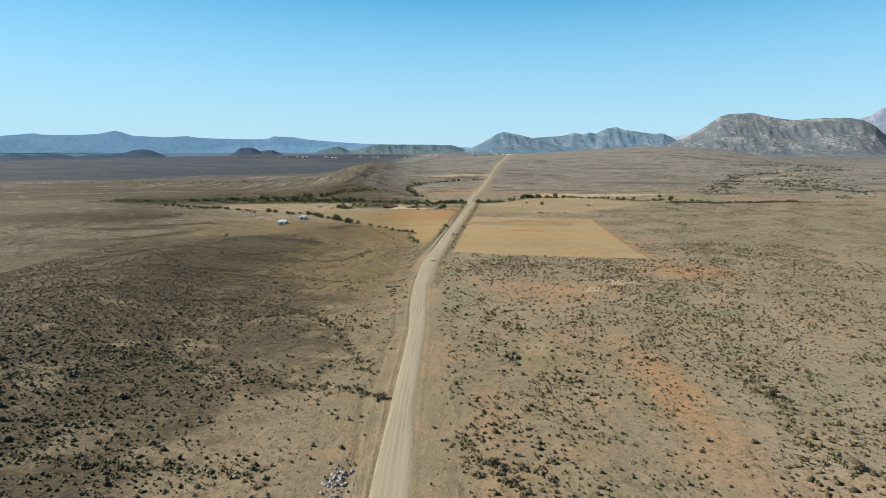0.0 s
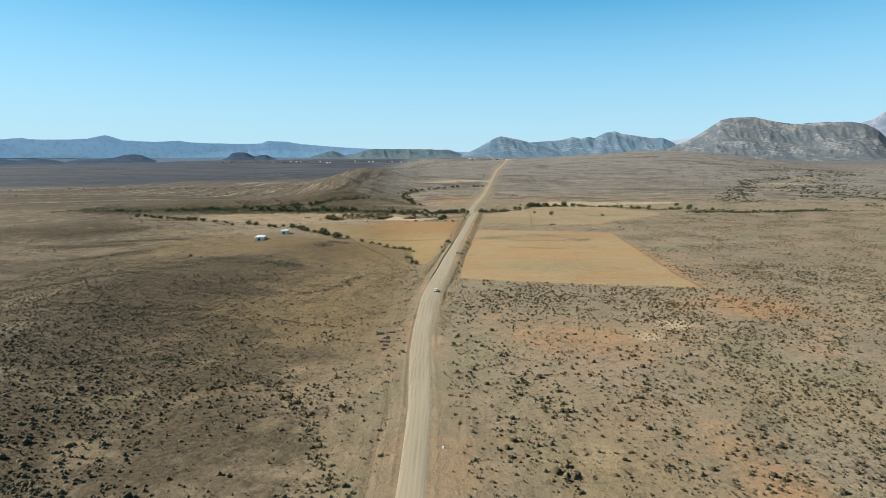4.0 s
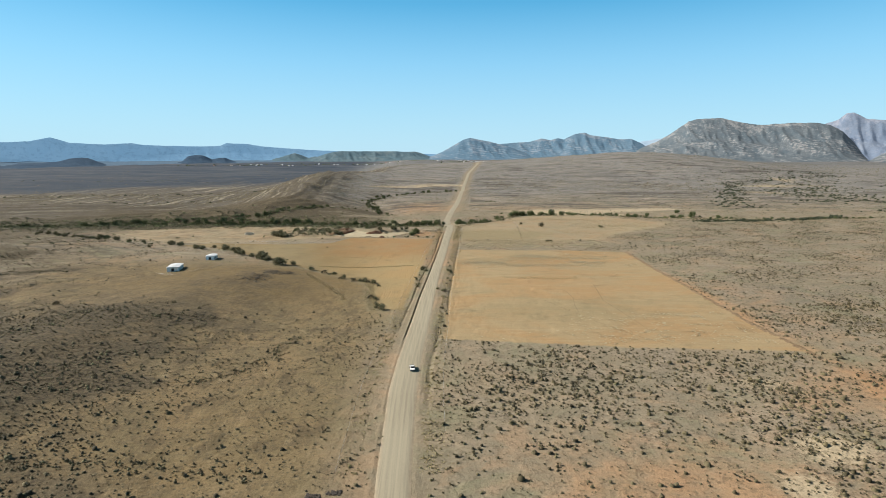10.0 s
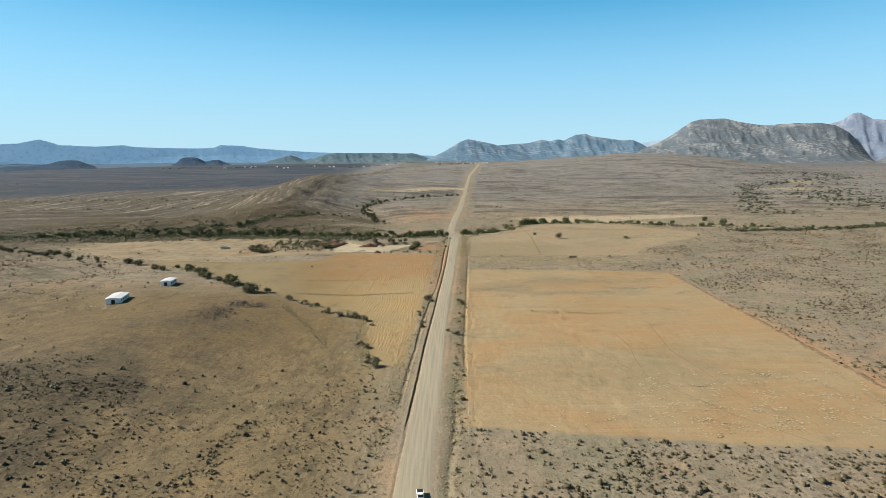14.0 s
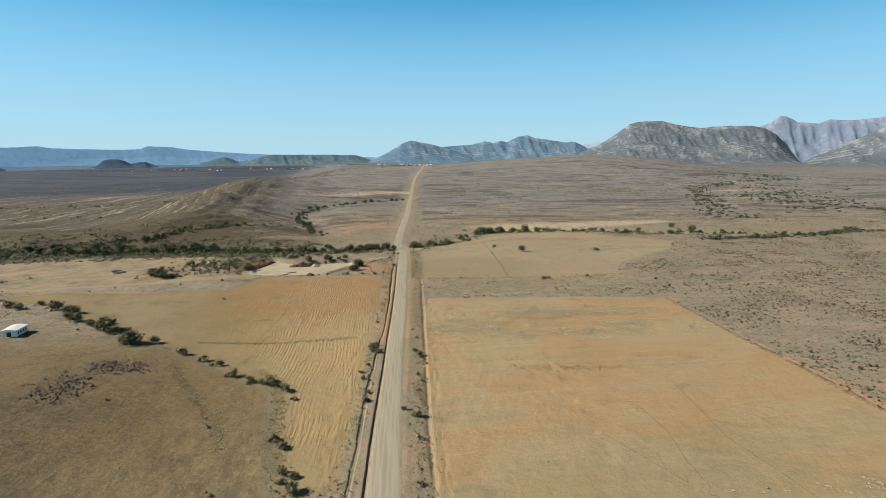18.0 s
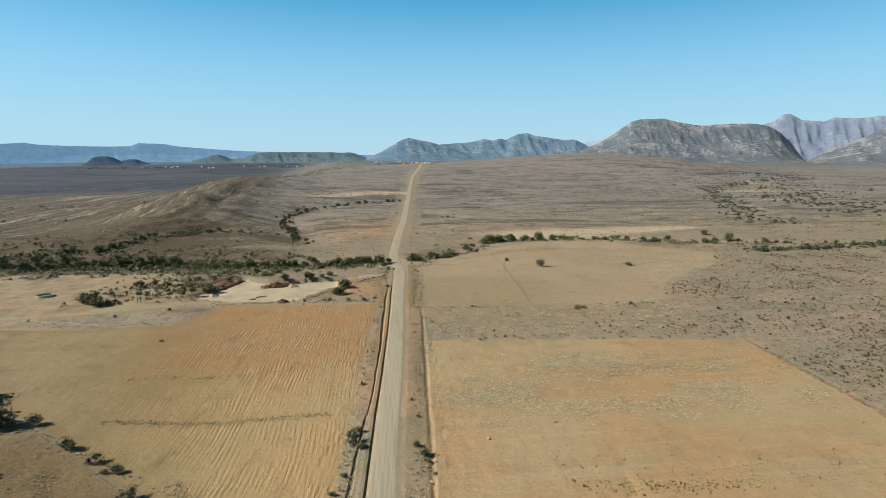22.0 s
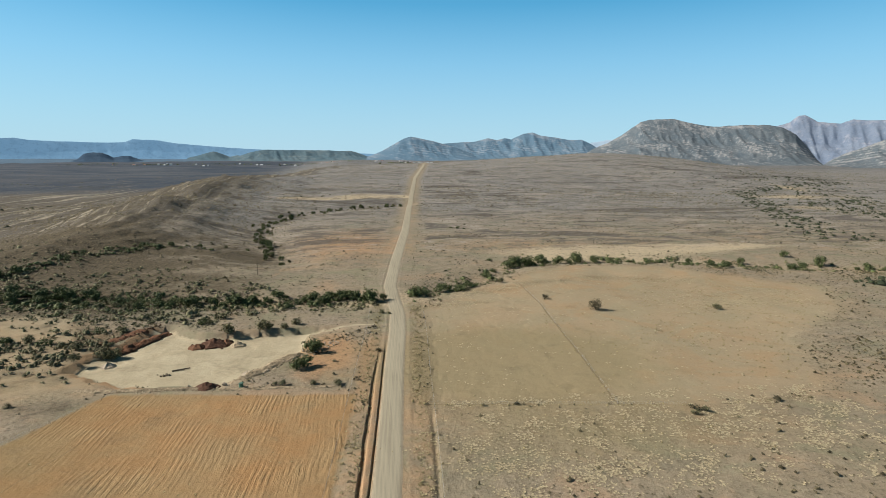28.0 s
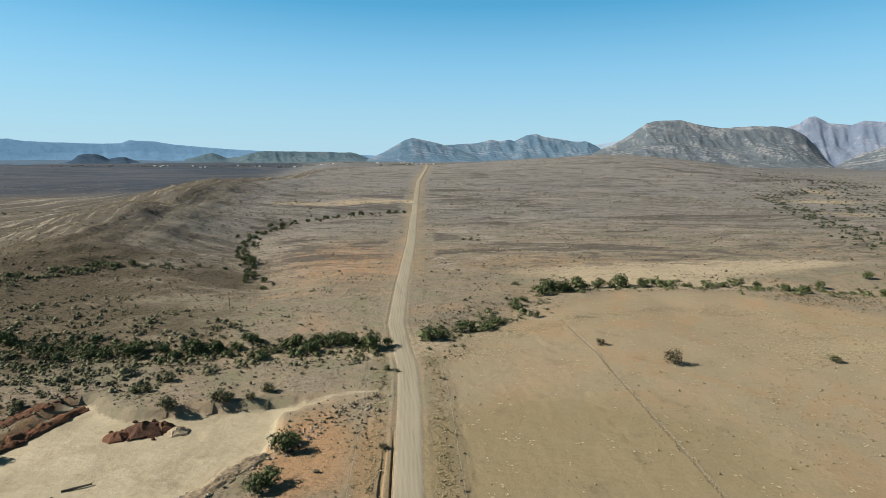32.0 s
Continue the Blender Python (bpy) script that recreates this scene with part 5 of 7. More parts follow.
# bushes along the drainage lines
LINES = [
    [(-136, 261), (-105, 282), (-74, 274), (-51, 256), (-36, 228), (-26, 203), (-19, 192)],
    [(-126, 198), (-92, 198), (-66, 185), (-45, 180), (-26, 180), (-12, 172)],
    [(-127, 164), (-104, 184), (-92, 198)],
    [(-110, 128), (-80, 129), (-48, 129), (-38, 127), (-32, 119), (-30, 100)],
    [(-150, 325), (-127, 330), (-94, 335), (-45, 331)],
    [(-86, 384), (-69, 402), (-64, 415), (-64, 435), (-59, 445)],
    [(114, 209), (110, 181), (102, 153), (104, 143), (110, 130)],
    [(12, 152), (15, 135), (23, 133), (28, 118)],
    [(-200, 300), (-165, 330), (-120, 345)],
    [(-230, 250), (-190, 262), (-150, 275)],
]
EDGES = [
    [(110, 400), (114, 350), (106, 300), (112, 262), (111, 198)],
    [(150, 310), (195, 337), (229, 364), (300, 400)],
    [(-28, 500), (-29, 457), (-22, 400), (-25, 375), (-20, 350), (-22, 290)],
    [(-18, 200), (-19, 230), (-22, 290)],
    [(13, 180), (9, 230), (4, 300), (1, 390)],
]
spots = np.concatenate([along(line, 0.3, 4.5, 270 + n) for n, line in enumerate(STREAKS)] + [along(line, 0.42, 1.7, 200 + n) for n, line in enumerate(LINES)] + [along(line, 1.6 if n < 2 else 3.0, 9.0 if n < 2 else 2.2, 240 + n) for n, line in enumerate(EDGES)])
r = np.random.RandomState(8).gamma(3, 0.10, len(spots)) + 0.2
r = r * (0.85 - 0.1 * smoothstep(0, -30, spots[:, 0]) * smoothstep(280, 340, spots[:, 1]))
clumps("wash_bushes", "dark bushes crowded along the dry washes", spots[:, 0], spots[:, 1], np.minimum(r, 1.2), SCRUB_GREY, 17, 0.85, SPRIG, 0.25)
spots = spots[::2] + np.random.RandomState(9).normal(0, 0.6, (len(spots[::2]), 2))
clumps("wash_shoots", "green-grey shoots among the wash bushes", spots[:, 0], spots[:, 1], r[::2] * 0.7, SCRUB_GREEN, 18, 1.0)
# the verges: rough grass and small shrubs beside the fences
n = 17000
rs = np.random.RandomState(10)
ys = rs.uniform(330, 875, n)
left_side = rs.uniform(0, 1, n) < 0.42
off = np.where(left_side, -9.4 + 1.7 * rs.normal(0, 1, n) - 1.5 * smoothstep(520, 470, ys), 9.2 + 1.9 * rs.normal(0, 1, n))
keep = (np.abs(off) > 6.3) & (rs.uniform(0, 1, n) < np.clip(0.55 + 0.9 * fractal(off, ys, 17, 3, 64), 0.08, 1))
ys, off = ys[keep], off[keep]
n = len(ys)
vr = rs.gamma(3, 0.07, n) + 0.1
rows = np.concatenate([along([(-52, 578), (-44, 567), (-40.5, 555), (-38.5, 540), (-36, 521), (-34.5, 508), (-30, 490)], 0.04, 1.9, 142), along([(-86, 588), (-72, 563), (-61, 543), (-54, 529), (-51, 515)], 0.09, 1.3, 144), along([(-100, 612), (-60, 580), (-44, 562)], 0.3, 1.6, 146)])
clumps("hedge_grass", "grey-green grass tufts along the old hedge line", rows[:, 0], rows[:, 1], np.random.RandomState(44).gamma(3, 0.05, len(rows)) + 0.08, VERGE_GRASS, 47, 0.45, (TUFT_V, TUFT_F))
clumps("verge_grass", "pale dry grass tufts on the road verge", (road_x(ys) + off)[:n * 9 // 10], ys[:n * 9 // 10], 0.8 * vr[:n * 9 // 10], VERGE_GRASS, 27, 0.45, (TUFT_V, TUFT_F))
clumps("verge_tufts", "small dark shrubs on the road verge", (road_x(ys) + off)[n * 9 // 10:], ys[n * 9 // 10:], vr[n * 9 // 10:], FURROW_WEED, 19, 0.8, SPRIG, 0.25)
# pale stubble in the fields
x, y = strewn(24000, 0, 260, 420, 920, lambda x, y: (inside(x, y, FIELD_EAST) > 2) * np.clip(1.0 * spot(x, y, 77, 640, 14, 6) + 0.9 * spot(x, y, 113, 614, 12, 4) + 0.9 * spot(x, y, 32, 614, 12, 9) + 0.5 * spot(x, y, 72, 602, 40, 4) + 0.4 * spot(x, y, 90, 440, 70, 10), 0, 1) * (0.5 + 0.5 * waves(x * 0.4, y, 5, 95)) + (inside(x, y, FIELD_NORTH) > 2) * 0.9 * spot(x, y, 215, 860, 42, 22) + 0.5 * spot(x, y, 70, 705, 60, 14), 106)
rows = np.concatenate([along([(62, 640), (77, 641), (94, 639)], 0.06, 3.2, 151), along([(100, 615), (124, 613)], 0.08, 2.0, 152), along([(20, 612), (32, 616), (50, 613)], 0.08, 3.5, 153), along([(46, 602), (118, 603)], 0.2, 3.0, 154), along([(30, 628), (70, 626), (130, 632)], 0.3, 3.0, 158), along([(30, 694), (60, 688), (72, 690)], 0.3, 3.0, 155), along([(186, 852), (215, 856), (246, 852)], 0.2, 5.0, 156), along([(100, 708), (140, 706), (152, 712)], 0.5, 3, 157), along([(58, 884), (110, 908), (165, 920), (215, 906)], 0.22, 4.5, 161), along([(38, 862), (70, 868)], 0.25, 3.0, 162)])
sx, sy = strewn(9000, 18, 150, 590, 655, lambda x, y: 0.35 * np.clip(-0.1 + 1.8 * waves(x * 0.6, y, 12, 98), 0, 1) * (inside(x, y, FIELD_EAST) > 2), 159)
strip_x, strip_y = strewn(9000, 22, 160, 678, 735, lambda x, y: 0.8 * np.clip(2.2 * fractal(x, y, 9, 3, 67) + 0.1, 0, 1) * (x > 28 + 0.02 * (y - 700)), 168)
clod_x, clod_y = strewn(5000, 20, 280, 735, 950, lambda x, y: (inside(x, y, FIELD_NORTH) > 2) * np.clip(0.12 + 0.9 * spot(x, y, 45, 868, 22, 16) * (np.sin(y * 1.1) > 0.2) + 0.8 * spot(x, y, 215, 868, 50, 22) + 0.35 * spot(x, y, 100, 900, 80, 26), 0, 1), 169)
sx2, sy2 = strewn(3000, 60, 140, 425, 475, lambda x, y: 0.35 * np.clip(0.2 + 1.6 * waves(x * 0.5, y, 9, 99), 0, 1) * (inside(x, y, FIELD_EAST) > 2), 160)
x, y = np.concatenate([x, rows[:, 0], sx, sx2, strip_x, clod_x]), np.concatenate([y, rows[:, 1], sy, sy2, strip_y, clod_y])
rs = np.random.RandomState(15)
x, y = (np.repeat(v, 3) + rs.normal(0, 0.75, 3 * len(v)) for v in (x, y))
clumps("pale_stubble", "pale dry stubble tufts in the field", x, y, rs.uniform(0.22, 0.6, len(x)), STUBBLE, 20, 0.2, (TUFT_V, TUFT_F))
x, y = strewn(30000, 0, 260, 420, 920, lambda x, y: (inside(x, y, FIELD_EAST) > 2) * (0.025 + 0.35 * spot(x, y, 40, 586, 20, 12) * (waves(x, y, 6, 94) > 0) + 0.5 * spot(x, y, 76, 557, 13, 2.2) + 0.5 * spot(x, y, 106, 562, 16, 5) + 0.2 * spot(x, y, 140, 570, 6, 70)) + (inside(x, y, FIELD_NORTH) > 0) * (0.04 + 0.3 * smoothstep(120, 200, x) + 0.3 * spot(x, y, 135, 790, 45, 35)) + 0.3 * spot(x, y, 70, 704, 70, 16), 107)
rows = np.concatenate([along([(46, 560), (66, 557.5), (90, 556)], 0.13, 1.8, 131), along([(40, 566), (80, 564), (128, 560)], 0.5, 5.5, 137), along([(92, 565), (106, 562), (124, 562)], 1.2, 2.4, 132), along([(40, 575), (75, 572), (120, 585)], 4, 4, 133), along([(24, 733), (83, 725), (104, 722)], 0.9, 0.5, 134), along([(83, 712), (83, 725), (98, 859)], 2.4, 0.5, 135), along([(145, 484), (147.5, 516), (150, 568)], 1.2, 0.8, 136)])
x, y = np.concatenate([x, rows[:, 0]]), np.concatenate([y, rows[:, 1]])
clumps("field_weeds", "small dark weeds left in the field", x, y, np.random.RandomState(16).gamma(3, 0.055, len(x)) + 0.11 + 0.14 * (y > 735), FURROW_WEED, 21, 0.6, spray_form(5, 8))
x, y = strewn(9000, -230, 0, 540, 750, lambda x, y: (inside(x, y, FIELD_WEST) > 1) * (0.02 + 0.8 * spot(x, y, -52, 613.5, 24, 0.9) + 0.5 * spot(x, y, -70, 648, 30, 2) + 0.3 * spot(x, y, -50, 598, 40, 2.5) + 0.3 * spot(x, y, -110, 690, 50, 6)), 108)
rows = np.concatenate([along([(-84, 618), (-52, 613), (-14, 611)], 0.12, 1.0, 141), along([(-90, 650), (-60, 648), (-36, 650)], 0.3, 1.2, 143), along([(-36, 596), (-20, 566)], 1.0, 1.0, 145)])
x, y = np.concatenate([x, rows[:, 0]]), np.concatenate([y, rows[:, 1]])
clumps("furrow_weeds", "grey-green weeds along the furrows", x, y, np.random.RandomState(17).uniform(0.16, 0.45, len(x)), FURROW_WEED, 22, 0.32, (TUFT_V, TUFT_F))


# ---- trees and single shrubs ----
def crown_mesh(name, wide, high, lobes, leaves, mat, seed, low=0.3):
    """A ragged crown: dark lobes set round the limbs, with many small leaf sprays over them."""
    rs = np.random.RandomState(seed)
    vs, fs, n = [], [], 0
    for k in range(lobes):
        a, q = rs.uniform(0, 6.283), math.sqrt(rs.uniform(0, 1))
        c = np.array([wide * 0.62 * q * math.cos(a), wide * 0.62 * q * math.sin(a), high * (low + (1 - low) * rs.uniform(0.15, 0.85) * (1 - 0.35 * q))])
        s = np.array([wide, wide, high * 0.75]) * rs.uniform(0.26, 0.42)
        v = ICO_V * (1 + 0.35 * rs.uniform(-1, 1, (12, 1))) * s * 0.5 + c
        vs.append(v), fs.append(ICO_F + n)
        n += 12
        d = rs.normal(0, 1, (leaves, 3))
        d /= np.linalg.norm(d, axis=1)[:, None]
        at = c + d * s * rs.uniform(0.85, 1.18, (leaves, 1))
        size = wide * rs.uniform(0.03, 0.075, (leaves, 1, 1))
        v = (at[:, None] + rs.normal(0, 1, (leaves, 3, 3)) * size).reshape(-1, 3)
        v[:, 2] = np.maximum(v[:, 2], high * low * 0.3)
        vs.append(v), fs.append(np.arange(leaves * 3).reshape(-1, 3) + n)
        n += leaves * 3
    return big_mesh(name, np.concatenate(vs), np.concatenate(fs), mat, True)


def trunk_mesh(name, wide, high, seed, stems=1):
    rs = np.random.RandomState(seed)
    bm = bmesh.new()
    for k in range(stems):
        lean = (rs.uniform(-0.2, 0.2) * wide, rs.uniform(-0.2, 0.2) * wide, high * 0.45)
        rod(bm, (0, 0, -0.3), lean, wide * 0.045 / stems ** 0.5, wide * 0.03 / stems ** 0.5)
        for j in range(3):
            a = rs.uniform(0, 6.283)
            rod(bm, lean, (lean[0] + wide * 0.32 * math.cos(a), lean[1] + wide * 0.32 * math.sin(a), high * rs.uniform(0.6, 0.85)), wide * 0.025, wide * 0.008, 5)
    return bm_mesh(name, bm, BARK)


def plant(kind, wide, high, mat, seed, label, lobes=9, leaves=50, low=0.3, stems=1):
    ob = new(kind)
    ob.empty_display_size = 0.3
    part("trunk", trunk_mesh("trunk", wide, high, seed, stems), BARK, ob)
    part("crown", crown_mesh("crown", wide, high, lobes, leaves, mat, seed + 7, low), mat, ob)
    ob.location = (0, 0, -60)
    return tagged(ob, label, "tree" if kind == "tree" else "shrub")


TREES = [plant("tree", 3.0, 4.6, THORN_GREEN, 301, "dark green thorn tree in the river thicket", 13, 72, 0.06),
         plant("tree", 2.4, 3.4, THORN_GREEN, 302, "low dark green thorn tree with a spread crown", 11, 72, 0.06),
         plant("tree", 3.6, 6.0, THORN_GREEN, 303, "tall bright green thorn tree beside the dry river", 16, 72, 0.1),
         plant("tree", 2.6, 3.2, SCRUB_GREEN, 304, "grey-green bushy thorn tree", 11, 66, 0.05)]
SHRUBS = [plant("shrub", 1.7, 2.0, SCRUB_GREEN, 311, "rounded grey-green shrub on bare soil", 9, 70, 0.1, 2),
          plant("shrub", 1.5, 1.5, SCRUB_GREY, 312, "dark twiggy shrub casting a hard shadow", 8, 60, 0.1, 2),
          plant("shrub", 2.0, 2.6, SCRUB_GREY, 313, "large dark shrub with an open crown", 9, 60, 0.2, 2)]
used = set()


def grow(kind, x, y, size=1.0, turn=None, group=""):
    turn = random.uniform(0, 360) if turn is None else turn
    m = pose(x, y, float(ground_z(x, y)) - 0.05, 0, 0, turn)
    if kind.name not in used:
        used.add(kind.name)
        kind.scale = (size, size, size)
        kind.matrix_basis = m @ Matrix.Diagonal((size, size, size, 1))
        ob = kind
    else:
        ob = copy_thing(kind, m)
        ob.matrix_basis = m @ Matrix.Diagonal((size, size, size * random.uniform(0.7, 1.05), 1))
    return tagged(ob, group=group)


random.seed(4)
for a, b, n in [((15, 880), (-45, 884), 13), ((-45, 884), (-110, 882), 20), ((-110, 885), (-180, 905), 34), ((-180, 905), (-290, 905), 34), ((-290, 905), (-520, 905), 30)]:
    for k in range(n):
        q = (k + random.random()) / n
        grow(random.choice(TREES), a[0] + q * (b[0] - a[0]), a[1] + q * (b[1] - a[1]) + random.gauss(0, 6 if a[0] < -100 else 5 if a[0] < -40 else 4), random.uniform(0.9, 1.45), group="thorn trees along the dry river")
for x, y in [(-240, 940), (-222, 945), (-214, 952), (-208, 968), (-200, 985), (-196, 1000), (-183, 1016), (-168, 1032), (-150, 1044), (-130, 1050), (-112, 1058), (-95, 1062), (-86, 1085), (-92, 1120)]:
    grow(random.choice(TREES[1:]), x, y, random.uniform(0.75, 1.15), group="thorn trees along the dry river")
for x, y, s in [(54, 906, 1.0), (48, 900, 0.9), (38, 892, 0.9), (33, 886, 0.7), (66, 909, 1.0), (72, 912, 0.8), (60, 899, 0.8), (84, 935, 0.9), (92, 950, 0.8), (107, 964, 1.1), (120, 968, 1.0), (113, 972, 1.0), (139, 991, 0.9), (134, 975, 1.1), (149, 983, 1.1), (158, 982, 0.9), (164, 981, 1.0), (177, 978, 0.9), (189, 977, 0.9), (205, 975, 0.7), (215, 969, 0.8), (227, 973, 0.6), (249, 970, 0.7), (262, 962, 0.6), (270, 956, 0.7), (289, 966, 0.6), (314, 944, 0.8), (324, 946, 0.9), (335, 979, 0.7), (344, 952, 0.9), (96, 985, 0.6)]:
    grow(random.choice(TREES[:3]), x, y, s * 1.6, group="thorn trees along the dry river")
for k in range(42):
    q = random.random()
    grow(random.choice(TREES[1:]), 340 + 240 * q, 945 - 35 * math.sin(3 * q) + random.gauss(0, 9), random.uniform(0.5, 0.85), group="thorn trees along the dry river")
for x, y in along(GULLY, 5.5, 5, 77):
    grow(random.choice(TREES), x, y, random.uniform(0.75, 1.2), group="thorn trees in the gully")
for x, y, s in [(100, 1169, 1.0), (94, 1172, 0.9), (107, 1166, 0.8), (103, 1178, 0.6)]:
    grow(TREES[1], x, y, s, group="thorn trees on the slope")
for x, y in along([(-130, 1480), (-60, 1540), (0, 1590)], 22, 6, 78):
    grow(TREES[3], x, y, random.uniform(0.6, 0.95), group="thorn trees by the pale wash")
# the hedge line between the left fields
for x, y, s in [(-232, 715, 1.2), (-222, 708, 1.1), (-198, 685, 1.0), (-192, 680, 0.9), (-185, 690, 0.7)]:
    grow(TREES[3], x, y, s * 1.7, group="trees of the hedge line")
for x, y, s in [(-171, 677, 1.1), (-164, 672, 1.0), (-158, 669, 0.9), (-151, 652, 1.05), (-156, 657, 0.8)]:
    grow(TREES[3], x, y, s * 1.7, group="trees of the hedge line")
for x, y, s in [(-140, 644, 0.8), (-133, 637, 0.9), (-126, 630, 0.9), (-128.7, 636.3, 1.5), (-124, 631, 1.2), (-110.8, 614.8, 1.6), (-115, 618, 1.1)]:
    grow(random.choice([TREES[3], SHRUBS[0]]), x, y, s * 1.6, group="trees of the hedge line")
for x, y, s in [(-102.7, 616.8, 1.4), (-85.9, 602.3, 1.5), (-75.6, 593.2, 1.3), (-68.1, 587.8, 1.1), (-70.5, 587, 0.7), (-58.8, 574.4, 1.3), (-61.8, 574.8, 0.9), (-52.3, 567.4, 1.5), (-43.9, 566.3, 1.3), (-45.4, 562.4, 1.1), (-47.5, 565, 0.8), (-42.4, 561, 1.0), (-38.8, 555.6, 1.3), (-34.2, 547.5, 0.8), (-36.5, 519, 1.1), (-34, 514, 1.1), (-32, 500, 1.0), (-28.5, 498, 1.0), (-27, 491, 1.3), (-31, 495, 0.8)]:
    grow(random.choice(SHRUBS[:2]), x, y, s * 1.35, group="shrubs of the hedge line")
for x, y in along([(-240, 708), (-256, 720), (-290, 750), (-332, 768), (-385, 798), (-430, 830)], 7.5, 4.5, 79):
    grow(random.choice([TREES[3], TREES[1], SHRUBS[0]]), x, y, random.uniform(1.0, 1.7), group="trees of the hedge line")
# single trees and shrubs
for x, y, s, k in [(123, 843, 1.25, 2), (104, 869, 1.0, 1), (189, 840, 1.15, 0), (105, 719, 0.8, 1), (103, 715, 0.6, 0), (90, 915, 1.0, 0), (107, 717, 0.6, 0)]:
    grow(SHRUBS[k], x, y, s * 1.9, group="lone shrubs in the bare field")
for x, y, s in [(-17, 790, 0.85), (-19, 773, 0.85), (-21, 770, 0.6), (-15.5, 793, 0.6)]:
    grow(TREES[0], x, y, s * 1.75, group="trees at the quarry")
for x, y, s in [(-72, 836, 0.9), (-68.5, 836.5, 1.0), (-56, 821, 1.15), (-43, 825, 1.2), (-39, 826, 0.8), (-28, 832, 0.9), (-33, 826, 0.7), (-98, 795, 1.35), (-94.5, 796, 1.1), (-105, 787, 1.3), (-101, 821, 0.9), (-112, 826, 0.8), (-64, 845, 0.9), (-110, 800, 1.1), (-118, 806, 1.0), (-126, 810, 1.0), (-134, 812, 0.9), (-143, 811, 1.0), (-102, 825, 0.9), (-150, 765, 1.6), (-146, 760, 1.4), (-156, 768, 1.4), (-141, 764, 0.7)]:
    grow(random.choice([TREES[3], TREES[3], TREES[1], SHRUBS[0]]), x, y, s * 1.45, group="bushes round the quarry")
for x, y, s, k in [(1, 757, 0.9, 1), (10, 788, 0.8, 0), (8, 823, 0.9, 1), (6, 822, 0.6, 1), (16, 847, 0.9, 0), (2, 858, 0.8, 1), (7, 850, 0.7, 0), (-104, 745, 0.9, 1), (-23, 754.5, 1.4, 0), (-26, 755, 0.8, 0), (-14, 754, 1.3, 0), (-10, 753, 0.7, 1), (-5.6, 753.5, 1.2, 0), (-49, 755, 0.9, 1), (-12.5, 172.5, 1.15, 2), (-15, 174, 0.8, 1), (106, 182, 1.2, 1), (109, 179, 1.1, 2), (112, 177, 0.9, 1), (108, 136, 1.2, 1), (110, 134, 0.8, 1), (20, 135, 1.2, 2), (27, 134, 1.0, 1), (16, 130, 1.0, 1), (23, 128, 0.8, 0), (-32, 246, 0.9, 1), (-30, 244, 0.6, 1), (-192, 489, 1.1, 2), (-190, 475, 0.9, 1), (-191, 454, 0.9, 1), (-52, 252, 1.1, 1), (3.5, 276, 1.0, 1), (30, 248, 1.0, 1), (-18, 297, 0.9, 1), (-11, 560, 0.9, 0), (-12, 566, 0.8, 0), (-10, 574, 0.8, 0), (-90, 690, 0.7, 1), (-166, 735, 0.7, 0), (-178, 728, 0.7, 1)]:
    grow(SHRUBS[k], x, y, s, group="scattered large shrubs")
for x, y, s, k in [(-6.9, 591, 1.7, 0), (-5.8, 588, 1.3, 0), (-7.6, 595, 1.4, 0), (-6.2, 597, 1.1, 0), (10.4, 581, 1.3, 0), (9.3, 586, 1.0, 0), (11.2, 577, 0.9, 0), (12.6, 571, 0.7, 0), (8.1, 559.5, 0.7, 0), (9.6, 553, 0.7, 0), (7.5, 545, 0.8, 1), (11.3, 603, 0.6, 0), (10.9, 616, 0.6, 0), (-10.8, 540.4, 1.2, 0), (-9.2, 547, 0.8, 0), (5.5, 524.8, 1.5, 0), (1.6, 530.6, 0.9, 0), (3, 487.6, 1.0, 1), (-5.3, 752.6, 1.3, 0), (9.5, 787.4, 1.2, 1), (12.9, 849.2, 1.3, 0), (1.9, 305.9, 1.1, 1), (-22, 178.5, 1.1, 0)]:
    grow(SHRUBS[k], x, y, s, group="large shrubs on the verge")
# the green flats far to the right, and the town's trees
x, y = strewn(6500, 560, 1300, 940, 2150, lambda x, y: np.clip(0.3 * (polyline(x, y, RIVER)[0] < 22) + 0.25 * spot(x, y, 950, 1750, 170, 190) + 0.9 * spot(x, y, 760, 1330, 60, 130, -20) + 0.6 * spot(x, y, 1150, 2000, 130, 60), 0, 1), 109)
wadi = np.concatenate([along([(-1100, 1450), (-700, 1560), (-500, 1640), (-380, 1640)], 7, 9, 165), along([(-900, 1180), (-640, 1260), (-420, 1300)], 12, 9, 166), along([(-2200, 2500), (-1300, 2500), (-700, 2300)], 12, 14, 167), along([(543, 950), (458, 899), (378, 887), (315, 883)], 1.3, 5, 161), along([(470, 1060), (509, 1177), (653, 1443), (794, 1706), (975, 1820), (1224, 1927)], 2.6, 16, 162), along([(653, 1443), (830, 1480), (973, 1563)], 4, 14, 163), along([(759, 1129), (731, 1162), (640, 1180)], 3, 8, 164)])
x, y = np.concatenate([x, wadi[:, 0]]), np.concatenate([y, wadi[:, 1]])
clumps("distant_thicket", "dark green thicket round a distant pale flat", x, y, np.random.RandomState(18).uniform(1.0, 3.2, len(x)), FAR_THICKET, 23, 0.8, SPRIG)
x, y = strewn(2600, -1600, 500, 3250, 4200, lambda x, y: 0.6 * smoothstep(140, 20, np.abs(y - np.where(x < 60, 4030, 3440) - 0.05 * x)), 110)
clumps("town_trees", "dark trees between the distant houses", x, y, np.random.RandomState(19).uniform(2.0, 4.2, len(x)), THORN_GREEN, 24, 0.9)
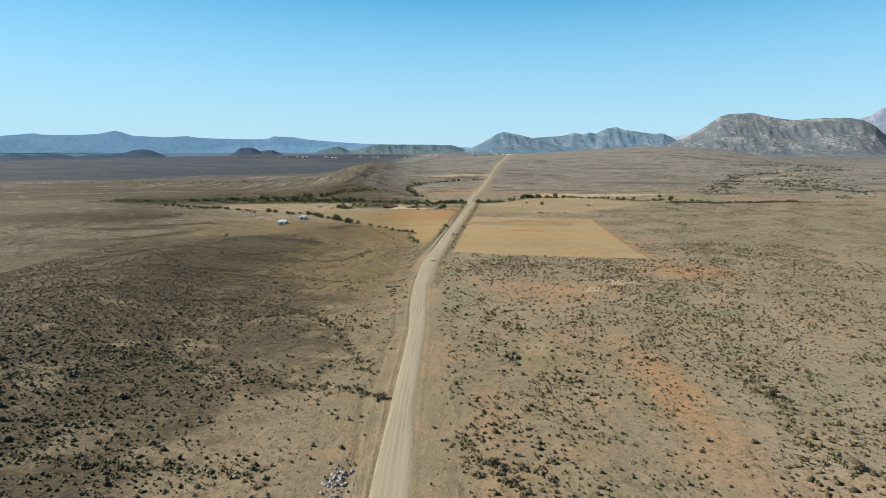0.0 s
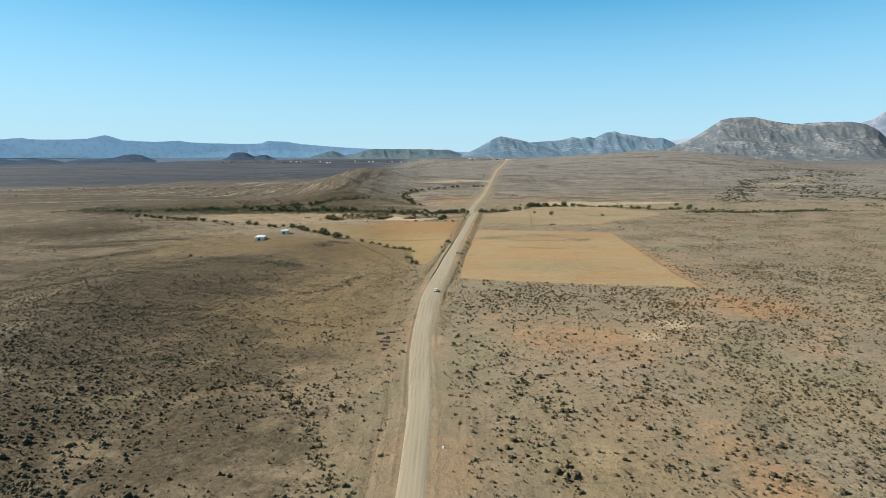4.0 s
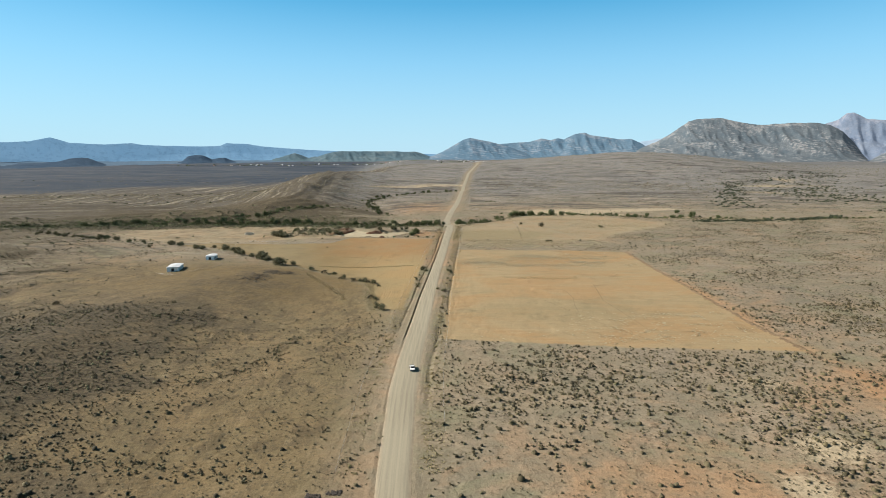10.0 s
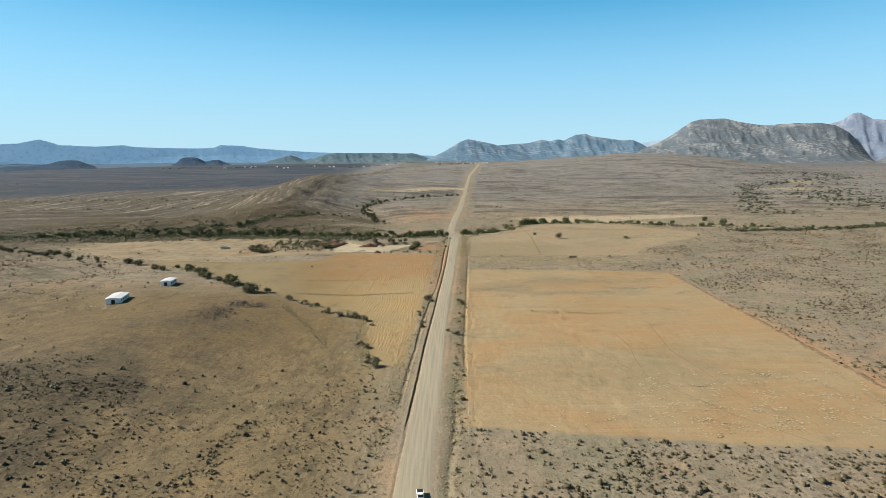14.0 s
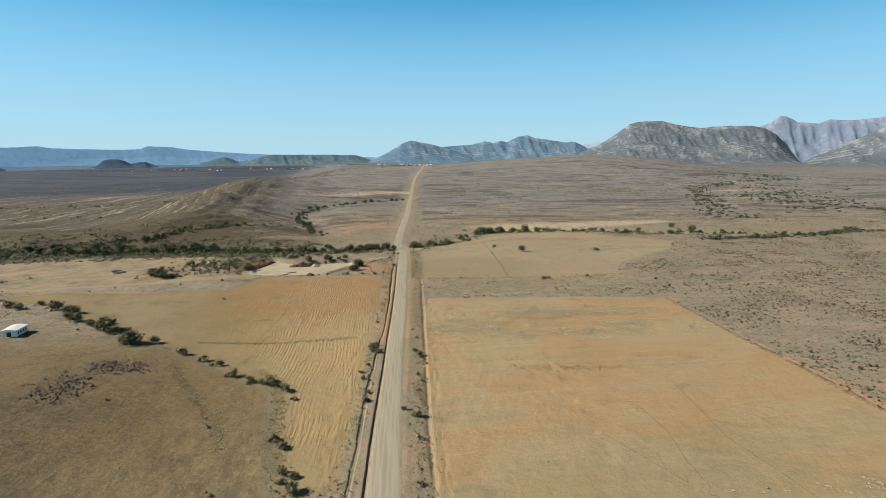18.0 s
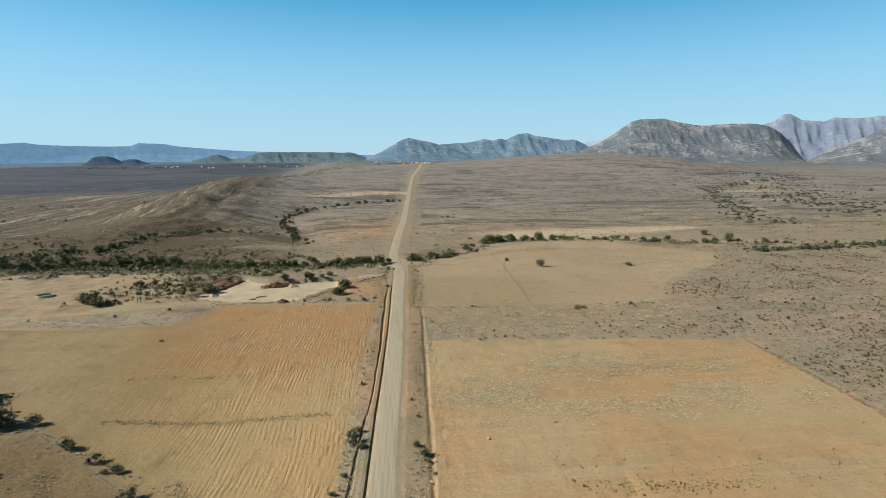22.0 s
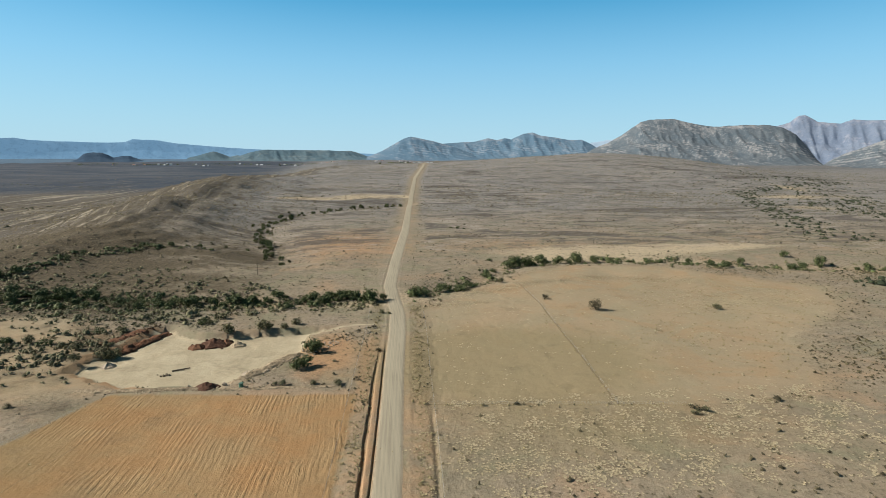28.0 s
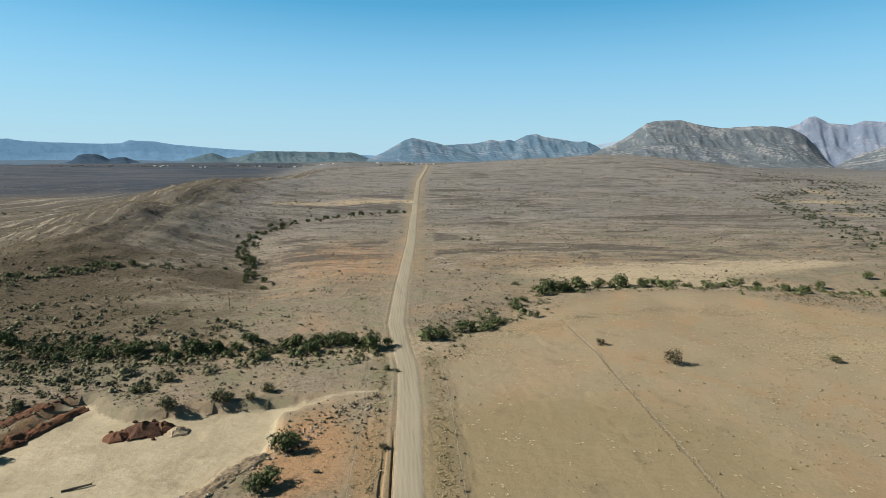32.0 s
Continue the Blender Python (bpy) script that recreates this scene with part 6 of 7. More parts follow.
x, y = strewn(16000, -150, -60, 490, 610, lambda x, y: 0.7 * np.clip(1.6 * (np.maximum(spot(x, y, -104, 582, 15, 9), spot(x, y, -113, 560, 10, 15)) - 0.3 - 0.25 * waves(x, y, 9, 91)), 0, 1), 112)
clumps("grey_patch_scrub", "patch of low grey scrub on the bare slope", x, y, np.random.RandomState(21).uniform(0.18, 0.5, len(x)), foliage("grey_twig", (0.034, 0.029, 0.022), (0.112, 0.097, 0.076), (0.09, 0.075, 0.058), 0.1), 26, 0.7, CAP)
for name, label, mat, n, seed in (("river_thicket", "dense dark green thicket along the dry river", THORN_GREEN, 11000, 113), ("river_brush", "grey-green brush in the dry river bed", SCRUB_GREEN, 17000, 114)):
    x, y = strewn(n, -560, 420, 850, 1045, lambda x, y: np.clip(1.1 - polyline(x, y, RIVER)[0] / (np.where(x < -110, 24, np.where(x < -30, 14, 12)) * (1 if seed == 113 else np.where(x < -50, 3.2, 1.7))) + 0.6 * waves(x, y, 24, 92), 0, 1) * (np.abs(x - road_x(y)) > 9) * np.where(x > 340, 0.35, 1) * np.where(x > 15, np.clip(0.5 + 1.4 * waves(x, y, 22, 94), 0.05, 1), 1) + 0.8 * (polyline(x, y, [(-320, 918), (-216, 947), (-195, 1000), (-156, 1041), (-93, 1061), (-85, 1110), (-100, 1180)])[0] < 8 + 7 * waves(x, y, 20, 93)), seed)
    clumps(name, label, x, y, np.random.RandomState(seed).gamma(4, 0.26 if seed == 113 else 0.19, len(x)) + 0.35, mat, seed + 5, 0.72, SPRAY if seed == 113 else SPRIG, 0.45)
x, y = strewn(2600, -165, -60, 760, 870, lambda x, y: (inside(x, y, QUARRY) < -4) * np.clip(1.2 * spot(x, y, -122, 800, 30, 26) + 1.0 * spot(x, y, -95, 850, 40, 14) + 0.5 * spot(x, y, -140, 762, 16, 8), 0, 1) * (0.5 + 0.6 * waves(x, y, 14, 96)), 115)
clumps("quarry_brush", "grey-brown brush round the quarry", x, y, np.random.RandomState(45).gamma(4, 0.2, len(x)) + 0.35, SCRUB_GREEN, 48, 0.9, SPRIG)
x, y = strewn(1500, -620, -240, 560, 960, lambda x, y: np.clip(0.9 * spot(x, y, -340, 668, 50, 9, 20) + 0.7 * spot(x, y, -420, 640, 30, 12) + 0.3 * spot(x, y, -330, 760, 80, 60), 0, 1), 111)
clumps("scarp_scrub", "dense dark scrub on the low scarp", x, y, np.random.RandomState(20).uniform(0.7, 1.8, len(x)), SCRUB_GREEN, 25, 0.8, SPRIG)


# ---- things ----
def rocks(name, label, places, mat, seed, group=""):
    """A heap of loose stones: an empty with its stones."""
    rs = np.random.RandomState(seed)
    cx, cy = sum(p[0] for p in places) / len(places), sum(p[1] for p in places) / len(places)
    ob = thing(name, cx, cy)
    base = float(ob.matrix_basis.translation.z)
    forms = []
    for k in range(4):
        v = ICO_V * (1 + 0.28 * rs.uniform(-1, 1, (12, 1))) * (1, 0.8, 0.7)
        forms.append(big_mesh("stone", v, ICO_F, mat))
    for n, (x, y, r) in enumerate(places):
        s = new("stone", forms[n % 4])
        s.parent = ob
        s.matrix_basis = pose(x - cx, y - cy, float(ground_z(x, y)) - base + r * 0.2, 0, 0, rs.uniform(0, 360)) @ Matrix.Diagonal((r, r, r, 1))
    return tagged(ob, label, "stones", group)


def shed(x, y, turn, long, wide, tall, label, doors):
    ob = thing("shed", x, y, None, turn)
    a, b, t = wide / 2, long / 2, 0.2
    for nm, dims in (("wall", (-a, a, -b, -b + t)), ("wall", (-a, a, b - t, b)), ("wall", (-a, -a + t, -b + t, b - t)), ("wall", (a - t, a, -b + t, b - t))):
        part(nm, box(bmesh.new(), *dims, -0.4, tall, 0.015), WHITEWASH, ob)
    bm = bmesh.new()
    for p, q in (((-a - 0.35, tall + 0.05), (0, tall + 0.55)), ((0, tall + 0.55), (a + 0.35, tall + 0.05))):
        v = [bm.verts.new((X, Y, Z + d)) for d in (0, 0.08) for X, Z in (p, q) for Y in (-b - 0.35, b + 0.35)]
        for f in ((0, 1, 3, 2), (4, 6, 7, 5), (0, 4, 5, 1), (2, 3, 7, 6), (0, 2, 6, 4), (1, 5, 7, 3)):
            bm.faces.new([v[i] for i in f])
    bmesh.ops.recalc_face_normals(bm, faces=bm.faces[:])
    part("roof", bm, ROOF_SHEET, ob, "pale painted low-pitched sheet roof")
    for s in (-1, 1):
        bm = bmesh.new()
        v = [bm.verts.new((X, s * (b - 0.1) + d, Z)) for d in (-0.1, 0.1) for X, Z in ((-a, tall - 0.01), (a, tall - 0.01), (0, tall + 0.54))]
        for f in ((0, 1, 2), (3, 5, 4), (0, 3, 4, 1), (1, 4, 5, 2), (2, 5, 3, 0)):
            bm.faces.new([v[i] for i in f])
        bmesh.ops.recalc_face_normals(bm, faces=bm.faces[:])
        part("gable", bm, WHITEWASH, ob)
    for k in range(doors):
        yy = -b + long * (k + 0.7) / (doors + 0.4)
        w = part("window", box(bmesh.new(), a - 0.03, a + 0.03, yy - 0.55, yy + 0.55, 0.9, 2.0), OPENING, ob, "dark window opening")
        part("window_frame", box(box(bmesh.new(), a - 0.02, a + 0.06, yy - 0.65, yy - 0.55, 0.85, 2.05), a - 0.02, a + 0.06, yy + 0.55, yy + 0.65, 0.85, 2.05), WHITEWASH, w)
        part("window_sill", box(bmesh.new(), a - 0.02, a + 0.12, yy - 0.7, yy + 0.7, 0.8, 0.88), CONCRETE, w)
    part("door", box(bmesh.new(), -0.9, 0.9, -b - 0.03, -b + 0.03, 0, 2.1), OPENING, ob, "dark open doorway")
    part("step", box(bmesh.new(), -1.2, 1.2, -b - 0.9, -b - 0.02, -0.3, 0.1, 0.02), CONCRETE, ob)
    return tagged(ob, label, "shed", "white sheds in the field")


shed(-165.5, 630, 4, 9.6, 6.0, 2.7, "small whitewashed farm shed with a pale sheet roof", 4)
shed(-175.5, 590, 10, 14.0, 7.4, 2.7, "long whitewashed farm shed with dark windows", 5)

# the round farm reservoir
res = thing("reservoir", -187, 792)
bm = bmesh.new()
ring = [(4.5, -0.4), (4.5, 1.25), (4.3, 1.3), (4.2, 1.25), (4.2, 0.35)]
vs = [[bm.verts.new((r * math.cos(a), r * math.sin(a), z)) for r, z in ring] for a in np.arange(40) * math.tau / 40]
for k in range(40):
    for j in range(4):
        bm.faces.new((vs[k][j], vs[(k + 1) % 40][j], vs[(k + 1) % 40][j + 1], vs[k][j + 1]))
part("wall", bm, CONCRETE, res, "low round concrete wall")
bm = bmesh.new()
bmesh.ops.create_circle(bm, cap_ends=True, segments=40, radius=4.25, matrix=Matrix.Translation((0, 0, 0.36)))
part("floor", bm, plain("dry_mud_floor", (0.16, 0.13, 0.10), 0.9), res, "dark dried mud floor")
bm = rod(bmesh.new(), (4.4, 0, 0.9), (6.0, 0.2, 0.1), 0.09)
part("pipe", bm, WIRE, res)
tagged(res, "round open concrete farm reservoir, dry inside", "reservoir")


def fence(points, step, label, tall=1.25, wires=(0.45, 0.85, 1.15)):
    ob = thing("fence", *points[0])
    o = ob.matrix_basis.translation
    post_me = bm_mesh("post", rod(bmesh.new(), (0, 0, -0.3), (0, 0, tall), 0.05, 0.045), POLE_WOOD)
    marks = []
    for a, b in zip(points, points[1:]):
        n = max(1, int(math.hypot(b[0] - a[0], b[1] - a[1]) / step))
        marks += [(a[0] + (b[0] - a[0]) * k / n, a[1] + (b[1] - a[1]) * k / n) for k in range(n)]
    marks.append(points[-1])
    rs = random.Random(len(marks))
    tops = []
    for x, y in marks:
        p = new("post", post_me)
        p.parent = ob
        z = float(ground_z(x, y))
        p.matrix_basis = pose(x - o.x, y - o.y, z - o.z, rs.uniform(-4, 4), rs.uniform(-4, 4), rs.uniform(0, 360))
        tops.append(Vector((x - o.x, y - o.y, z - o.z)))
    for h in wires:
        bm = bmesh.new()
        for a, b in zip(tops, tops[1:]):
            rod(bm, a + Vector((0, 0, h)), b + Vector((0, 0, h)), 0.012, sides=3)
        part("wire", bm, WIRE, ob)
    return tagged(ob, label, "fence")


ys = list(range(350, 870, 20))
fence([(float(road_x(v)) + 13.2, v) for v in ys], 10, "low wire farm fence on weathered posts beside the road")
ys = list(range(330, 860, 20))
fence([(float(road_x(v)) - 14.2, v) for v in ys], 10, "wire farm fence on weathered posts along the ditch")
fence([(-76, 753), (-93, 716), (-128, 720), (-170, 735)], 5.5, "wire fence round the ploughed field")
fence([(-178, 690), (-172, 720), (-160, 752), (-128, 770), (-104, 778)], 5.5, "wire fence from the hedge to the quarry")
fence([(-183, 577), (-168, 570), (-152, 590), (-150, 612)], 3.2, "short run of leaning posts before the sheds")
fence([(24, 733), (83, 725), (104, 722)], 9, "low wire fence across the bare field")
fence([(83, 725), (98, 859), (99, 897)], 11, "low wire fence along the field path")


def pole(x, y, tall, twin, label):
    ob = thing("utility_pole", x, y)
    for k in range(2 if twin else 1):
        part("post", rod(bmesh.new(), (k * 1.6, 0, -0.5), (k * 1.6, 0, tall), 0.17, 0.12, 8), POLE_WOOD, ob)
    cross = part("crossarm", box(bmesh.new(), -0.9, 2.5 if twin else 0.9, -0.08, 0.08, tall - 0.7, tall - 0.52, 0.01), POLE_WOOD, ob)
    for xx in ((-0.8, 0.8, 2.4) if twin else (-0.8, 0.8)):
        part("insulator", rod(rod(bmesh.new(), (xx, 0, tall - 0.52), (xx, 0, tall - 0.3), 0.05), (xx, 0, tall - 0.42), (xx, 0, tall - 0.36), 0.09), WHITEWASH, cross)
    return tagged(ob, label, "utility pole")


pole(-126.5, 764, 8.2, True, "twin weathered wooden power pole by the field corner")
pole(-98, 850, 7.5, False, "single wooden power pole near the river trees")
pole(-66, 945, 7.5, False, "single wooden power pole past the river trees")

# stones: plots of heaped stones beside the road, a heap of boulders, and pale spoil at the quarry
rs = random.Random(12)
for cx, cy, w, h in [(-30, 320.5, 3.2, 3.2), (-25.5, 322.5, 3.2, 1.6), (-26.2, 316.8, 1.2, 0.9), (-26.8, 314.2, 3.0, 2.2), (-26.6, 309.8, 4.0, 2.0), (-25.6, 305.2, 2.2, 1.8), (-26.0, 300.8, 2.2, 1.6), (-18.6, 308.6, 1.0, 0.9), (-31.5, 298.2, 1.2, 0.8)]:
    n = int(12 + w * h * 7)
    rocks("stone_plot", "rectangular plot heaped with dark field stones", [(cx + rs.uniform(-w / 2, w / 2), cy + rs.uniform(-h / 2, h / 2), rs.uniform(0.22, 0.42)) for _ in range(n)], plain("dark_stone", (0.06, 0.05, 0.042), 0.9) if "dark_stone" not in bpy.data.materials else bpy.data.materials["dark_stone"], n, "stone plots beside the road")
rocks("boulder_heap", "heap of grey and dark boulders on red soil", [(-17.2 + rs.gauss(0, 1.6) + 0.15 * k / 10, 126 + rs.gauss(0, 3.6), rs.uniform(0.25, 0.7)) for k in range(60)], plain("grey_boulder", (0.25, 0.24, 0.24), 0.85, vary=0.5), 31)
rocks("stone_row", "row of loose pale stones at the edge of the ploughed field", [(-80 + 68 * k / 90 + rs.gauss(0, 0.8), 753.5 + rs.gauss(0, 1.0), rs.uniform(0.2, 0.5)) for k in range(90)], PALE_STONE, 33)
rocks("spoil_heap", "broken pale and grey rock spoil beside the quarry floor", [(-44 + 25 * k / 110 + rs.gauss(0, 2.2), 759 + 31 * k / 110 + rs.gauss(0, 2.6), rs.uniform(0.15, 0.7)) for k in range(240)], STONE, 34)
rocks("spoil_heap", "dark broken rock heap in the quarry", [(-59.5 + rs.gauss(0, 3.8), 810 + rs.gauss(0, 2.4), rs.uniform(0.4, 1.0)) for k in range(50)], RED_BANK, 35)
rocks("spoil_heap", "dark clods of soil beside the quarry", [(-48.6 + rs.gauss(0, 2.2), 755.5 + rs.gauss(0, 1.2), rs.uniform(0.5, 1.1)) for k in range(18)], STONE, 36)
rocks("stone_row", "bank of red stones along the quarry", [(-104 + 13 * k / 60 + rs.gauss(0, 1.2), 806 + 24 * k / 60 + rs.gauss(0, 1.6), rs.uniform(0.25, 0.7)) for k in range(70)], RED_BANK, 37)
rocks("stone_row", "scattered stones along the road fence", [(float(road_x(v)) + 12 + rs.gauss(0, 1.2), v, rs.uniform(0.08, 0.2)) for v in [rs.uniform(690, 870) for _ in range(110)]], PALE_STONE, 38)


def cone_heap(x, y, r, h, mat, label, seed, kind="earth_mound"):
    rs = np.random.RandomState(seed)
    bm = bmesh.new()
    top = bm.verts.new((0, 0, h))
    rings = []
    for q in (0.25, 0.5, 0.75, 1.0, 1.12):
        rings.append([bm.verts.new((r * q * math.cos(a) * rs.uniform(0.75, 1.25), r * q * math.sin(a) * rs.uniform(0.75, 1.25), h * (1 - q) * rs.uniform(0.75, 1.2) - (0.3 if q > 0.9 else 0))) for a in np.arange(14) * math.tau / 14])
    for k in range(14):
        bm.faces.new((top, rings[0][k], rings[0][(k + 1) % 14]))
        for a, b in zip(rings, rings[1:]):
            bm.faces.new((a[k], b[k], b[(k + 1) % 14], a[(k + 1) % 14]))
    ob = new(kind, bm_mesh(kind, bm, mat))
    ob.location = (x, y, float(ground_z(x, y)))
    return tagged(ob, label, "heap")


def bank(points, wide, tall, mat, label, seed):
    """A ragged bank of dug earth along a line."""
    rs = np.random.RandomState(seed)
    line = []
    for a, b in zip(points, points[1:]):
        n = max(2, int(math.hypot(b[0] - a[0], b[1] - a[1]) / 1.1))
        line += [(a[0] + (b[0] - a[0]) * k / n, a[1] + (b[1] - a[1]) * k / n) for k in range(n)]
    line = np.array(line + [points[-1]], float)
    way = np.gradient(line, axis=0)
    way /= np.linalg.norm(way, axis=1)[:, None]
    swell = 0.55 + 0.45 * np.sin(np.linspace(0, 3.14159, len(line))) ** 0.5
    across = np.linspace(-1.15, 1.15, 15)
    up = 1.25 * np.cos(across * 1.37) - 0.25
    lump = fractal(line[:, :1] + 3 * across[None], line[:, 1:] + wide * across[None], 3.2, 3, seed)
    w = wide * 0.5 * across[None] * (1 + 0.3 * fractal(line[:, :1], line[:, 1:], 5, 2, seed + 1)) + rs.normal(0, 0.12, (len(line), 15))
    x, y = line[:, :1] - way[:, 1:] * w, line[:, 1:] + way[:, :1] * w
    z = ground_z(x, y) * 0.5 + ground_z(line[:, 0], line[:, 1])[:, None] * 0.5 + tall * (up[None] * swell[:, None] * (0.75 + 0.8 * lump) + 0.14 * rs.normal(0, 1, (len(line), 15))) - (np.abs(across[None]) > 1.0) * 0.8
    n, c = x.shape
    idx = np.arange(n * c).reshape(n, c)
    quads = np.stack([idx[:-1, :-1], idx[:-1, 1:], idx[1:, 1:], idx[1:, :-1]], -1).reshape(-1, 4)
    return tagged(new("earth_bank", big_mesh("earth_bank", np.stack([x, y, z], -1).reshape(-1, 3), quads, mat, True)), label, "bank")


RED_EARTH = plain("red_earth", (0.125, 0.064, 0.038), 0.95, 0.1, 1.2, 0.35, relief=0.8)
BROWN_EARTH = plain("brown_earth", (0.25, 0.2, 0.135), 0.95, 0.1, 0.9, 0.45, relief=1.0)
bank([(-95.5, 799), (-92, 806), (-90, 812), (-87, 820), (-84, 828)], 5.0, 1.6, RED_EARTH, "ragged red cut bank beside the pale quarry floor", 51)
bank([(-103, 806), (-99, 815), (-94, 826)], 6.0, 0.7, RED_EARTH, "low bank of red earth behind the quarry cut", 52)
bank([(-45, 758.5), (-38, 763.5), (-33, 771), (-29, 778)], 6.5, 1.1, BROWN_EARTH, "bank of pushed-up brown rubble beside the quarry", 53)
bank([(-31, 777), (-26, 783), (-20, 789)], 6.0, 1.0, BROWN_EARTH, "bank of brown rubble under the green trees", 54)
bank([(-90, 757), (-80, 754.5), (-68, 754.2), (-56, 754), (-48, 754)], 2.6, 0.8, BROWN_EARTH, "low earth bank between the quarry and the ploughed field", 55)
bank([(-44, 752.6), (-34, 752.4), (-20, 752.3), (-6, 751.6)], 2.2, 0.5, BROWN_EARTH, "low earth bank at the head of the ploughed field", 56)
bank([(146, 408), (145, 452), (148, 510), (150, 545), (152, 590), (156, 657)], 3.0, 0.12, plain("orange_earth", (0.2, 0.14, 0.085), 0.95, 0.1, 1.5, 0.35), "low orange earth bank along the bare field", 57)
cone_heap(-92.5, 786.5, 3.0, 1.8, STONE, "small grey cone of crushed stone on the quarry floor", 3, "sand_cone")
cone_heap(-50, 809, 3.6, 2.0, PALE_STONE, "pale cone of sand in the quarry", 4, "sand_cone")
cone_heap(-30, 784, 3.2, 1.4, STONE, "low brown sand cone at the quarry's edge", 5, "sand_cone")
cone_heap(-37, 768, 2.6, 1.2, STONE, "low brown soil mound at the quarry's edge", 6)
cone_heap(-60, 810, 6.4, 3.2, RED_BANK, "dark red earth mound in the quarry", 7)
cone_heap(-65.5, 806.5, 4.4, 1.9, RED_EARTH, "low red earth mound in the quarry", 8)
cone_heap(-55, 812, 4.0, 2.2, RED_EARTH, "rounded red earth mound in the quarry", 10)
cone_heap(-48.6, 755.5, 3.8, 1.9, RED_BANK, "dark soil mound beside the quarry", 9)
# a green drum by the field's head
drum = thing("drum", -37.1, 754)
part("body", rod(bmesh.new(), (0, 0, 0), (0, 0, 1.5), 0.75, sides=18), plain("green_drum_paint", (0.05, 0.13, 0.085), 0.5, 0.4, 0.6), drum)
part("rim", rod(bmesh.new(), (0, 0, 1.5), (0, 0, 1.58), 0.79, sides=18), plain("drum_rim_paint", (0.04, 0.10, 0.07), 0.5, 0.4, 0.6), drum)
tagged(drum, "green upright drum standing on the bare earth bank", "drum")
# a fallen trunk and a stump pile on the quarry floor
trunk = thing("fallen_trunk", -64.3, 780, None, 24)
part("log", rod(bmesh.new(), (-3.2, 0, 0.28), (3.2, 0, 0.34), 0.3, 0.22, 9), BARK, trunk)
part("branch", rod(bmesh.new(), (2.2, 0, 0.35), (3.6, 1.1, 0.25), 0.1, 0.04), BARK, trunk)
tagged(trunk, "dark fallen tree trunk lying on the pale quarry floor", "log")
rocks("stump_pile", "dark heap of dug-out stumps on the quarry floor", [(-68.5 + rs.gauss(0, 1.3), 775.2 + rs.gauss(0, 0.7), rs.uniform(0.3, 0.65)) for k in range(16)], BARK, 39)


